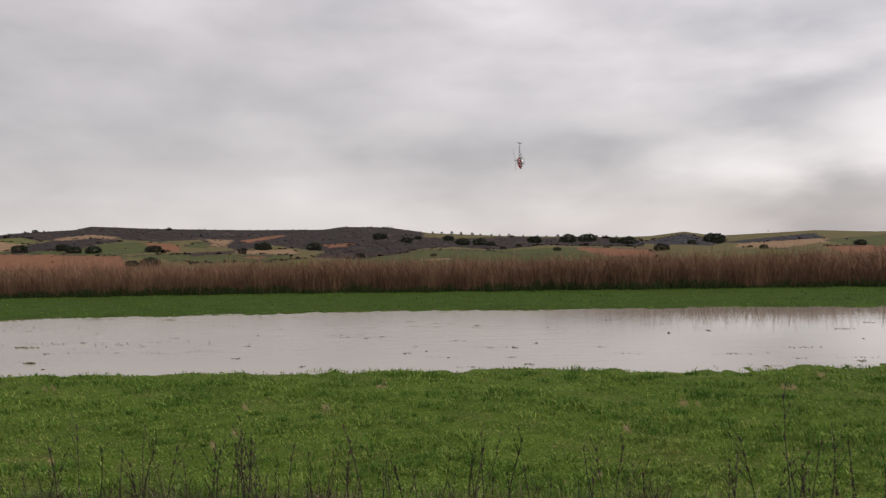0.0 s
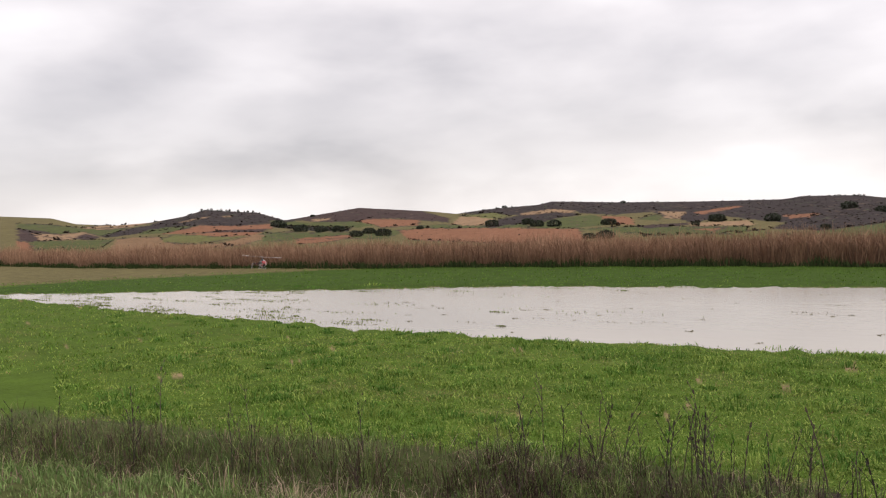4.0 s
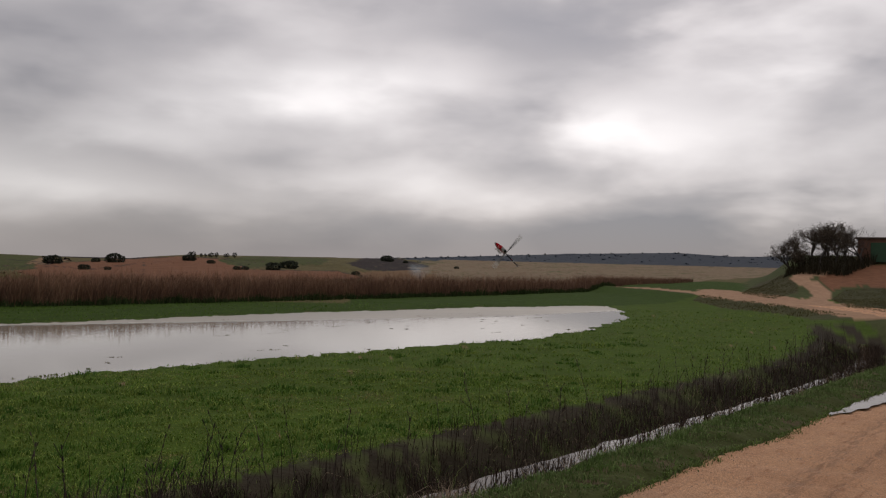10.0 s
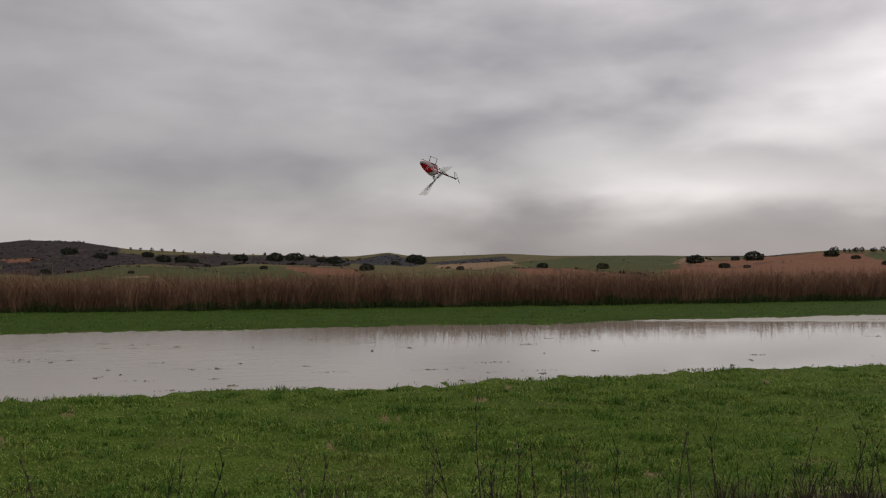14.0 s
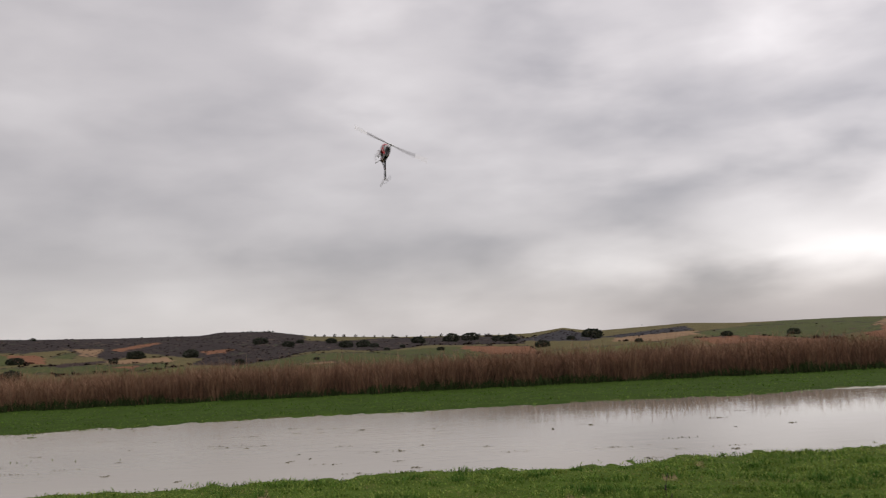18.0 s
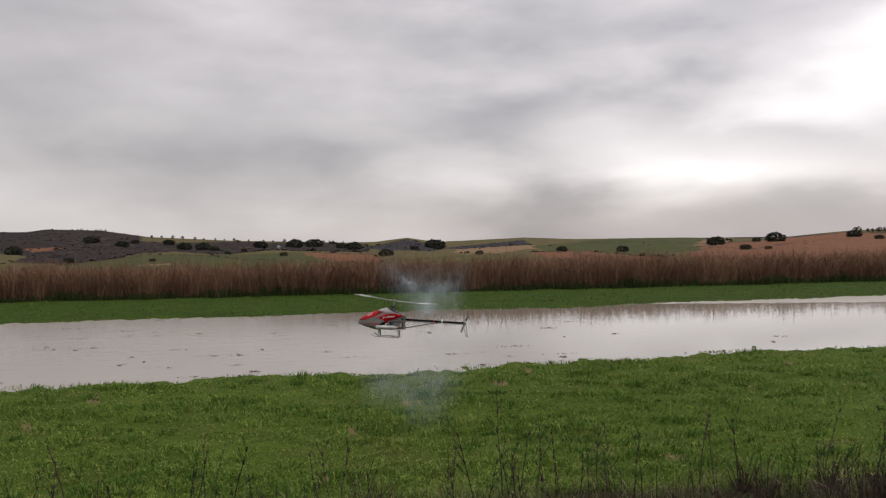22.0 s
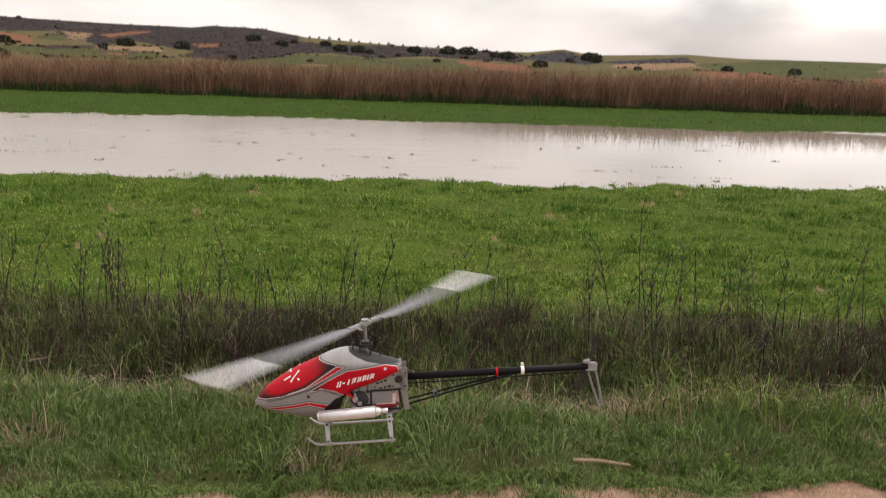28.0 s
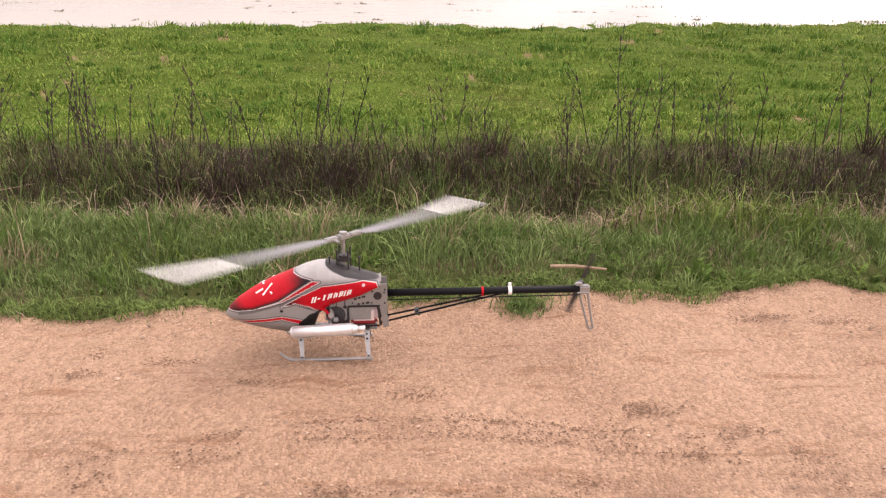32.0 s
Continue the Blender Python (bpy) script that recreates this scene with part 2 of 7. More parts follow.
skyline, ridge = curve_of(SKYLINE + SKYLINE_EAST), curve_of(RIDGE)
shore_near = curve_of([(-60, 17.2), (-40, 16.3), (-24, 14.3), (-15, 13.5), (-9, 13.4), (-5, 13.6), (0, 13.95), (6, 14.4), (11, 14.8), (18, 14.5), (22, 14.2), (27, 15.1), (32, 16.7), (36, 18.2), (42, 21.5), (47, 25)])
shore_far = curve_of([(-60, 17.0), (-40, 16.8), (-36, 17.1), (-20, 23.2), (-17, 24.8), (-5, 26.8), (9, 26.6), (12, 27.4), (24, 28.1), (36, 27.6), (44, 26.4), (47, 25)])
reed_line = curve_of([(-140, 26), (-69, 32.4), (-46, 32.8), (-29, 34.0), (-19, 35.6), (-5, 35.6), (12, 35.2), (30, 35.7), (64, 38.5), (108, 43.9), (160, 55)])
SIDE = np.random.default_rng(5)
WAVES = [(*SIDE.normal(0, 1, 2), SIDE.uniform(0, 6.3)) for _ in range(14)]


def wobble(x, y, size):
    """Smooth unevenness of about +-1 over the given size."""
    total = 0
    for n, (a, b, c) in enumerate(WAVES):
        k = (1 + 0.45 * (n % 7)) / size
        total = total + np.sin(x * a * k + y * b * k + c + 1.3 * np.sin(x * b * k * 0.7 - y * a * k * 0.6 + c))
    return total / 5.0


def bend(x):
    """How far the track and its ditch swing towards the field."""
    west = np.maximum(-x - 2.5, 0)
    return 0.0115 * np.maximum(x - 17.5, 0) ** 2 - 0.25 * (np.sqrt(west**2 + 1) - 1)


verge_line = curve_of([(-3.5, 2.92), (-1.6, 2.85), (-1.35, 2.83), (-0.9, 2.92), (0.3, 3.02), (0.85, 3.06), (1.05, 3.04), (1.3, 3.1), (1.6, 3.2), (1.8, 3.1), (2.4, 2.98), (3.2, 2.93)])


def track_edge(x):
    return verge_line(x) + bend(x) + 0.03 * wobble(x, 0 * x, 0.25) + 0.05 * smooth01((np.abs(x) - 1.5) / 1.5) * wobble(x, 0 * x, 2.2)


def pond_depth(x, y):
    """Positive inside the pond, in metres from the shore."""
    inside = np.minimum(y - shore_near(x), (shore_far(x) - y) * 0.8)
    return inside + (0.26 * wobble(x, y, 1.4) + 0.22 * wobble(x + 9, y * 1.6, 0.35)) * smooth01((inside + 1.6) / 1.2)


def hills(x, y):
    """How far the farmland rises above the flat field."""
    r, az = np.hypot(x, y), np.degrees(np.arctan2(-x, y))
    far = ridge(az)
    u = np.log(np.maximum(r, 46) / 46) / np.log(far / 46)
    high = np.radians(skyline(az)) + 2.1 / far
    lift = r * high * smooth01(np.clip(u, 0, 1)) ** 0.9
    lift = lift + r * 0.0011 * wobble(az * 1.0, np.log(r + 0.01) * 9, 2.0) * smooth01(u * 3) * smooth01((1.0 - u) * 6)
    behind = np.clip((r - far) / (0.5 * far), 0, 4)
    lift = np.where(r > far, far * high - behind * far * high * 0.5 + 0 * r, lift)
    hill = 3.7 * smooth01((r - 64) / 45) * smooth01((-az - 70.3) / 3.3) * smooth01((az + 118) / 16) * (1 - smooth01((r - 135) / 60))
    return lift + hill


def land(x, y):
    """The height of the ground."""
    r, az = np.hypot(x, y), np.degrees(np.arctan2(-x, y))
    v = y - bend(x)
    flat = np.full(np.shape(x), FIELD + 0.025) + 0.014 * wobble(x, y, 2.5) + 0.012 * wobble(x, y, 0.4)
    depth = pond_depth(x, y)
    flat = np.where(depth > -2, flat * smooth01(-depth / 2) + (FIELD - 0.0) * (1 - smooth01(-depth / 2)), flat)
    flat = flat - 0.14 * smooth01((depth + 0.5) / 2.2)
    # Track, verge and ditch.
    edge = track_edge(x)
    ruts = -0.035 * np.exp(-(((v - 1.72) / 0.2) ** 2)) - 0.03 * np.exp(-(((v + 0.35) / 0.2) ** 2))
    track = ruts + 0.012 * wobble(x, y, 0.3) * (v > -3)
    verge = 0.05 * smooth01((y - edge) / 0.25) + 0.03 * wobble(x, y, 0.5)
    lip = 3.55
    bank = verge + (-0.8 - verge) * smooth01((v - lip) / 1.05)
    bank = np.where(v > 5.35, -0.8 + (FIELD + 0.05 + 0.8) * smooth01((v - 5.45) / 1.1), bank)
    gone = smooth01((x - 30) / 8)
    bank = bank * (1 - gone) + np.minimum(verge, 0.05) * gone
    near = np.where(y < edge, track, bank)
    blend = smooth01((v - 6.6) / 1.2 * (1 - gone) + (v - 4.0) / 6 * gone)
    low = near * (1 - blend) + flat * blend
    # South of the track the land is plain pasture.
    low = np.where(v < -2.2, 0.05 * smooth01((-v - 2.2) / 0.5), low)
    return low + hills(x, y)


# Fields, heath and woods on the hills: land use, and the outline seen from the track (heading to the left and height, in degrees).
WEST_HILLS = [
    ("far_grass", [(63.6, 1.02), (61.8, 0.87), (59.6, 0.57), (57.4, 0.63), (58.4, 0.08), (61.8, 0.10), (63.6, 0.69)]),
    ("heath", [(63.6, 0.69), (62.4, 0.55), (60.9, 0.17), (61.5, -0.05), (63.6, -0.07)]),
    ("straw", [(62.7, 0.43), (61.4, 0.28), (60.0, 0.37), (59.0, 0.10), (60.6, -0.08), (62.4, -0.08)]),
    ("heath", [(60.6, -0.01), (59.9, 0.30), (59.0, -0.00), (59.7, -0.12)]),
    ("far_grass", [(63.0, -0.09), (58.2, -0.14), (59.1, -0.69), (62.8, -0.60)]),
    ("brown", [(63.6, -0.07), (63.0, -0.09), (62.8, -0.67), (63.7, -0.76)]),
    ("straw", [(60.3, 0.62), (57.4, 0.87), (55.7, 0.89), (57.4, 0.56), (59.0, 0.48)]),
]
WEST_KNOLL = [
    ("scrub", [(56.1, 0.69), (53.0, 1.63), (49.2, 1.34), (46.9, 0.65), (48.9, 0.57), (50.6, 0.45), (53.1, 0.56), (54.8, 0.48)]),
    ("scrub", [(59.0, 0.10), (57.4, 0.49), (55.7, 0.72), (53.7, 0.59), (54.8, 0.41), (57.1, 0.13), (58.7, -0.02)]),
    ("far_grass", [(56.9, 0.09), (56.1, 0.41), (54.1, 0.60), (53.4, 0.43), (55.1, 0.17)]),
    ("straw", [(54.4, 0.82), (52.5, 1.15), (52.7, 1.02), (54.1, 0.77)]),
    ("straw", [(51.9, 1.06), (51.1, 1.15), (51.2, 1.01)]),
    ("brown", [(55.4, 0.08), (54.1, 0.38), (53.1, 0.56), (50.6, 0.45), (48.6, 0.53), (48.6, 0.20), (50.6, 0.16), (52.7, 0.09), (54.1, 0.06)]),
    ("heath", [(52.9, 0.09), (52.0, 0.21), (48.9, 0.21), (49.1, -0.00)]),
    ("brown", [(54.4, 0.01), (52.7, 0.09), (49.1, -0.00), (50.0, -0.19), (52.1, -0.19), (53.4, -0.03)]),
]
WEST_FOOT = [
    ("pasture", [(55.5, -0.20), (54.8, 0.02), (53.4, -0.03), (52.4, -0.17), (50.7, -0.27), (52.4, -0.50), (54.1, -0.54), (55.3, -0.39)]),
    ("stubble", [(58.1, -0.11), (55.6, -0.06), (55.3, -0.42), (54.1, -0.61), (52.1, -0.62), (50.0, -0.19), (47.1, 0.00), (49.3, -0.43), (50.7, -0.81), (54.1, -0.96), (58.7, -0.94)]),
    ("far_grass", [(49.2, 0.00), (47.1, -0.11), (43.5, -0.23), (43.5, -0.56), (49.3, -0.61)]),
    ("wood_belt", [(48.7, 0.53), (47.1, 0.33), (43.5, 0.10), (43.8, -0.15), (45.7, -0.08), (48.5, 0.27)]),
    ("far_grass", [(48.7, 0.71), (47.1, 0.59), (45.6, 0.39), (47.1, 0.33), (48.7, 0.53)]),
    ("brown", [(47.1, -0.51), (43.5, -0.34), (43.5, -0.56), (45.0, -0.77), (47.1, -0.87)]),
]
MID_WEST_RIDGE = [
    ("heath", [(47.3, 0.74), (45.6, 1.31), (43.0, 1.45), (39.7, 1.24), (37.0, 0.44), (37.2, 0.22), (38.6, 0.38), (40.1, 0.58), (42.0, 0.64), (43.8, 0.48), (46.0, 0.55)]),
    ("brown", [(43.4, 0.51), (42.3, 0.62), (39.0, 0.47), (39.2, 0.07), (41.6, 0.04), (42.0, 0.24)]),
    ("straw", [(46.1, 0.70), (44.9, 0.77), (45.0, 0.63), (46.0, 0.59)]),
    ("far_grass", [(46.0, 0.52), (43.4, 0.51), (42.0, 0.20), (43.5, 0.03), (47.1, 0.37)]),
    ("far_grass", [(43.8, -0.15), (40.5, -0.18), (40.2, -0.31), (41.3, -0.71), (43.5, -0.64)]),
    ("brown", [(40.5, -0.22), (39.0, -0.12), (34.6, -0.24), (28.7, -0.51), (28.2, -1.59), (34.2, -1.25), (39.8, -0.84)]),
    ("far_grass", [(39.8, 0.05), (37.5, 0.09), (34.2, -0.14), (32.4, -0.01), (31.6, -0.30), (34.6, -0.24), (38.3, -0.15)]),
]
MID_WEST_SLOPE = [
    ("straw", [(36.4, 0.57), (34.2, 0.46), (34.0, 0.15), (35.3, -0.10), (37.0, 0.03)]),
    ("scrub", [(37.2, 0.78), (36.0, 1.11), (32.3, 1.21), (30.1, 1.50), (28.6, 1.44), (26.5, 1.14), (26.5, 0.56), (28.7, 0.63), (30.9, 0.56), (32.3, 0.47), (34.2, 0.68)]),
    ("pasture", [(36.4, 0.64), (34.2, 0.75), (33.1, 0.49), (34.2, 0.34)]),
    ("straw", [(32.5, 0.66), (30.5, 0.85), (28.7, 0.71), (29.0, 0.57), (32.3, 0.47)]),
    ("scrub", [(33.8, 0.30), (32.3, 0.50), (30.1, 0.61), (28.7, 0.52), (28.7, 0.38), (30.1, 0.24), (31.2, -0.01), (33.1, -0.10), (34.2, -0.21), (35.0, -0.11)]),
    ("far_grass", [(31.2, -0.01), (30.1, 0.21), (27.9, 0.39), (26.5, 0.19), (26.5, -0.28), (28.7, -0.43), (31.3, -0.38)]),
    ("brown", [(27.4, 0.30), (25.4, 0.15), (25.1, -0.33), (26.5, -0.32)]),
]
LONG_RIDGE = [
    ("scrub", [(28.6, 1.37), (25.0, 1.12), (21.5, 1.06), (18.5, 1.00), (16.8, 0.97), (15.2, 1.25), (13.3, 1.16), (11.4, 0.97), (9.7, 0.66), (9.7, 0.27), (11.1, -0.08), (13.6, -0.57), (14.9, -0.70), (18.2, -0.24), (19.5, -0.02), (21.6, -0.34), (24.0, 0.43), (26.5, 0.34), (28.7, 0.56)]),
    ("far_grass", [(24.9, -0.01), (24.0, 0.25), (23.3, 0.15), (23.7, -0.16)]),
    ("straw", [(24.5, 0.52), (21.9, 0.35), (22.3, -0.10), (23.3, 0.01), (23.6, 0.42)]),
    ("straw", [(21.9, -0.36), (18.2, -0.31), (17.8, -0.64), (21.6, -0.56)]),
    ("brown", [(21.5, 0.30), (18.8, 0.63), (18.5, 0.55), (21.0, 0.14)]),
]
LONG_FOOT = [
    ("far_grass", [(28.7, -0.54), (26.9, -0.46), (18.2, -0.70), (18.5, -1.15), (20.9, -1.08), (24.0, -1.09), (25.8, -0.86)]),
    ("brown", [(21.9, -0.76), (19.5, -0.69), (20.2, -0.92)]),
    ("pasture", [(20.5, -1.12), (17.2, -0.94), (16.9, -1.47), (20.2, -1.74)]),
    ("straw", [(13.5, -0.16), (11.7, 0.08), (11.0, 0.12), (11.7, -0.16), (13.0, -0.31)]),
    ("brown", [(16.2, -0.07), (14.2, 0.00), (13.9, -0.18), (15.9, -0.29)]),
    ("heath", [(25.1, -0.44), (21.9, -0.33), (21.7, -0.48), (24.4, -0.61)]),
]
NORTH_SLOPE = [
    ("far_grass", [(16.4, -1.30), (12.4, -0.92), (9.0, -0.54), (5.4, -0.72), (3.3, -0.99), (-5.6, -1.43), (1.8, -1.76), (12.4, -1.66)]),
    ("straw", [(11.1, -1.27), (7.9, -1.10), (7.6, -1.25)]),
    ("scrub", [(11.4, 0.44), (7.5, 0.12), (4.7, 0.18), (0.3, 0.02), (-4.5, -0.18), (-4.5, -0.66), (-0.4, -0.51), (1.8, -0.43), (4.7, -0.66), (7.6, -0.42), (9.7, -0.48), (11.4, -0.80), (14.1, -1.09), (17.0, -0.87), (14.1, -0.04)]),
    ("far_grass", [(7.6, -0.71), (-0.1, -0.58), (-1.9, -1.28), (3.3, -1.06)]),
    ("brown", [(-0.6, -0.59), (-4.9, -0.82), (-5.6, -1.39), (-2.6, -1.26), (-0.4, -0.77)]),
    ("pasture", [(-5.2, -1.24), (-13.0, -0.93), (-14.8, -1.25), (-11.2, -1.53), (-6.3, -1.44)]),
]
NORTH_RISE = [
    ("blue_heath", [(-4.0, -0.43), (-7.1, 0.14), (-9.7, -0.46), (-8.6, -0.67)]),
    ("blue_heath", [(-9.3, -0.46), (-14.8, -0.01), (-15.2, -0.31), (-11.5, -0.61)]),
    ("straw", [(-10.4, -0.55), (-14.8, -0.34), (-16.6, -0.44), (-13.0, -0.86), (-10.1, -0.80)]),
    ("far_grass", [(-15.2, -0.45), (-18.4, -0.22), (-23.5, -0.21), (-26.5, -0.44), (-23.5, -1.09), (-20.1, -1.15), (-16.6, -0.81)]),
    ("brown", [(-15.2, -0.82), (-17.7, -0.75), (-19.4, -1.21), (-16.6, -1.32)]),
    ("brown", [(-24.9, -0.97), (-26.8, -0.62), (-29.0, -0.79), (-32.0, -0.30), (-32.0, -1.59), (-25.2, -1.43)]),
    ("pasture", [(-20.1, -1.29), (-25.2, -1.11), (-26.2, -1.44)]),
]
EAST_RISE = [
    ("far_grass", [(-18.4, -0.14), (-21.7, 0.06), (-26.2, -0.08), (-25.9, -0.86), (-21.4, -1.13), (-18.4, -0.70)]),
    ("brown", [(-18.4, -0.77), (-21.4, -1.07), (-24.0, -1.32), (-18.4, -1.63)]),
    ("brown", [(-25.9, -0.51), (-27.9, -0.38), (-34.2, 0.16), (-37.1, 0.06), (-38.6, -0.57), (-44.1, -0.53), (-46.0, -0.99), (-38.6, -1.34), (-26.3, -1.48)]),
    ("straw", [(-26.2, -0.11), (-27.9, -0.28), (-26.6, -0.56), (-25.4, -0.52)]),
    ("far_grass", [(-36.4, -0.00), (-38.5, 0.28), (-43.7, 0.28), (-43.0, -0.11), (-38.6, -0.46), (-37.1, -0.28)]),
    ("scrub", [(-44.7, -0.03), (-45.9, 0.42), (-47.8, 0.43), (-50.8, -0.19), (-49.7, -0.40), (-46.0, -0.44)]),
    ("stubble", [(-50.8, -0.26), (-56.6, -0.39), (-56.3, -0.83), (-46.0, -1.14), (-45.2, -0.53)]),
]
LAND_USE = WEST_HILLS + WEST_KNOLL + WEST_FOOT + MID_WEST_RIDGE + MID_WEST_SLOPE + LONG_RIDGE + LONG_FOOT + NORTH_SLOPE + NORTH_RISE + EAST_RISE
TONES = {
    "grass": (0.054, 0.088, 0.011), "far_grass": (0.062, 0.071, 0.024), "brown": (0.175, 0.082, 0.046), "straw": (0.215, 0.140, 0.082), "scrub": (0.030, 0.023, 0.022), "heath": (0.044, 0.028, 0.025),
    # The wood tone carries the blue-grey haze of distance.
    "stubble": (0.165, 0.100, 0.055), "pasture": (0.098, 0.098, 0.034), "wood_belt": (0.034, 0.034, 0.026), "blue_heath": (0.036, 0.034, 0.038), "wood": (0.046, 0.055, 0.070),
    "dirt": (0.330, 0.205, 0.130), "mud": (0.120, 0.075, 0.045), "verge": (0.056, 0.064, 0.022), "pond_bed": (0.200, 0.150, 0.095),
}


def within(shape, f, u):
    """Which points lie inside a closed outline."""
    inside = np.zeros(f.shape, bool)
    for (fa, ua), (fb, ub) in zip(shape, shape[1:] + shape[:1]):
        inside ^= ((ua > u) != (ub > u)) & (f < fa + (fb - fa) * (u - ua) / ((ub - ua) or 1e-9))
    return inside


def beside(line, f, u):
    """How far points lie from an open line."""
    best = np.full(f.shape, 9.0)
    for (fa, ua), (fb, ub) in zip(line, line[1:]):
        k = np.clip(((f - fa) * (fb - fa) + (u - ua) * (ub - ua)) / ((fb - fa) ** 2 + (ub - ua) ** 2), 0, 1)
        best = np.minimum(best, np.hypot(f - fa - k * (fb - fa), u - ua - k * (ub - ua)))
    return best


# Fields and tracks on the bank to the east: heading to the left and height, in degrees.
SIDE_ROAD = [(-80.1, -2.55), (-78.0, -2.27), (-75.9, -2.03), (-74.4, -1.87), (-72.8, -1.66), (-71.2, -1.51), (-69.5, -1.40), (-68.2, -1.30)]
CLIMB = [(-74.1, -1.71), (-74.6, -1.14), (-74.0, -0.62), (-73.2, -0.23), (-73.7, 0.09), (-74.7, 0.36), (-75.9, 0.72), (-76.8, 0.88)]
RED_SLOPE = [(-74.2, 0.00), (-76.2, 0.63), (-78.9, 0.86), (-80.0, -0.61), (-77.9, -0.65), (-76.5, -0.53), (-75.0, -0.86)]
DARK_BANK = [(-75.0, -1.40), (-75.9, -0.76), (-77.9, -0.62), (-80.0, -0.71), (-80.0, -2.23), (-75.9, -1.87)]
MOUND = [(-69.9, -1.25), (-71.0, -0.51), (-72.6, 0.09), (-72.8, -0.28), (-73.2, -0.72), (-73.2, -1.06), (-71.8, -1.52)]
ROUGH = [(-66.9, -1.78), (-67.5, -1.40), (-69.5, -1.65), (-72.8, -1.93), (-75.0, -2.18), (-78.0, -2.60), (-78.0, -3.26), (-75.0, -2.82), (-72.2, -2.41), (-68.9, -2.20)]


def tone(x, y, z):
    """The ground's colour, with distance haze and grazing-view darkening painted in."""
    r, az = np.hypot(x, y), np.degrees(np.arctan2(-x, y))
    out = np.empty((*np.shape(x), 3))
    out[:] = TONES["far_grass"]
    el = np.degrees(np.arctan2(z - EYE, r))
    out[r > 44] = (0.104, 0.088, 0.038)
    side, rise = az + 0.10 * wobble(az, el * 12, 0.5), el + 0.022 * wobble(az * 2, el * 9, 0.6)
    hill_side = (r > 48) & (r <= ridge(az)) & (az < 68) & (az > -55)
    f, u = side[hill_side], rise[hill_side]
    paint, lines = out[hill_side], np.full(f.shape, 9.0)
    for n, (use, shape) in enumerate(LAND_USE):
        paint[within(shape, f, u)] = TONES[use]
        if n % 5 < 3:
            lines = np.minimum(lines, beside([(a, 2 * b) for a, b in shape], f, 2 * u))
    # Dark hedges and field edges, broken here and there.
    hedge = (lines < 0.055) & (wobble(f, 4 * u, 0.3) > -0.25)
    paint[hedge] = 0.3 * paint[hedge] + 0.7 * np.array(TONES["scrub"])
    # Heath is mottled: bare earth, bracken and thin grass between the bushes.
    heathy = paint[:, 2] < 0.037
    heathy &= paint[:, 0] < 0.08
    mottle = wobble(f * 1.3, u * 9, 0.45) + 0.6 * wobble(f + 7, u * 14, 0.22)
    paint[heathy & (mottle > 1.1)] = (0.075, 0.052, 0.040)
    paint[heathy & (mottle < -1.2)] = (0.048, 0.050, 0.030)
    paint *= 1 + 0.10 * np.clip(wobble(f * 0.8, u * 16, 0.6), -1.5, 1.5)[:, None]
    out[hill_side] = paint
    out[(r > ridge(az)) & (az > -47)] = TONES["scrub"]
    # Far eastern woods: distance haze is mixed into this colour.
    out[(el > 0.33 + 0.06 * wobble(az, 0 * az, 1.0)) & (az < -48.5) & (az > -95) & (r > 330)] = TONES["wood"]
    near = (r < 46) | ((az < -45) & (y < reed_line(x) + 1) & (r < 120))
    out[near] = TONES["grass"]
    bare = near & (wobble(x, y, 0.5) + 0.8 * wobble(x + 3, y, 0.16) > 1.75) & (y > 7)
    out[bare] = (0.19, 0.135, 0.075)
    yellow = near & (wobble(x + 20, y, 0.9) > 0.9) & (y > 7)
    out[yellow] = (0.062, 0.086, 0.015)
    # Beyond the pond the ground is darkened to imitate grass seen at grazing angle.
    out[near & (y > shore_far(x) - 0.5) & (x > -40)] = (0.034, 0.062, 0.008)
    v, edge = y - bend(x), track_edge(x)
    on_way = x < 75
    ragged_bank = (v > 3.9) & (v < 6.75 + 0.2 * wobble(x, y, 0.5)) & (x < 34 + wobble(x, y, 1.0)) & (r < 60)
    out[ragged_bank] = (0.034, 0.028, 0.018)
    out[ragged_bank & ((x < -2.5) | (wobble(x, y, 0.5) > 0.5))] = (0.056, 0.064, 0.024)
    out[(v < 4.4) & (y > edge - 0.05) & on_way & (r < 90)] = TONES["verge"]
    out[(y < edge) & (v > -1.6) & on_way & (x > -60)] = TONES["dirt"]
    out[(v <= -1.6) & (r < 300) & (y < 20) & (az < -90) | (v <= -1.6) & (y < 0)] = TONES["grass"]
    out[(pond_depth(x, y) > 0.6) & (r < 60)] = TONES["pond_bed"]
    # The plain, the bank and the side track to the east.
    plain = (az < -50 + 1.2 * wobble(el * 9, az, 1.0)) & (az > -74) & (y > reed_line(x) + 2) & (el < 0.40)
    out[plain] = (0.195, 0.145, 0.094)
    streak = wobble(az * 0.5, el * 70, 1.6) + 0.5 * wobble(az, el * 110, 0.7)
    out[plain & (streak > 0.8)] = (0.11, 0.105, 0.05)
    out[plain & (streak < -0.85)] = (0.16, 0.105, 0.066)
    out[(az < -62) & (az > -67) & (el > 0.33) & (el < 0.62) & (streak > 0.0) & (r > 600)] = (0.10, 0.12, 0.075)
    bank = (r > 38) & (r < 150) & (az < -64) & (az > -84)
    out[bank & (az < -70.2 + 0.3 * wobble(x, y, 3.0)) & (r > 66)] = (0.056, 0.068, 0.024)
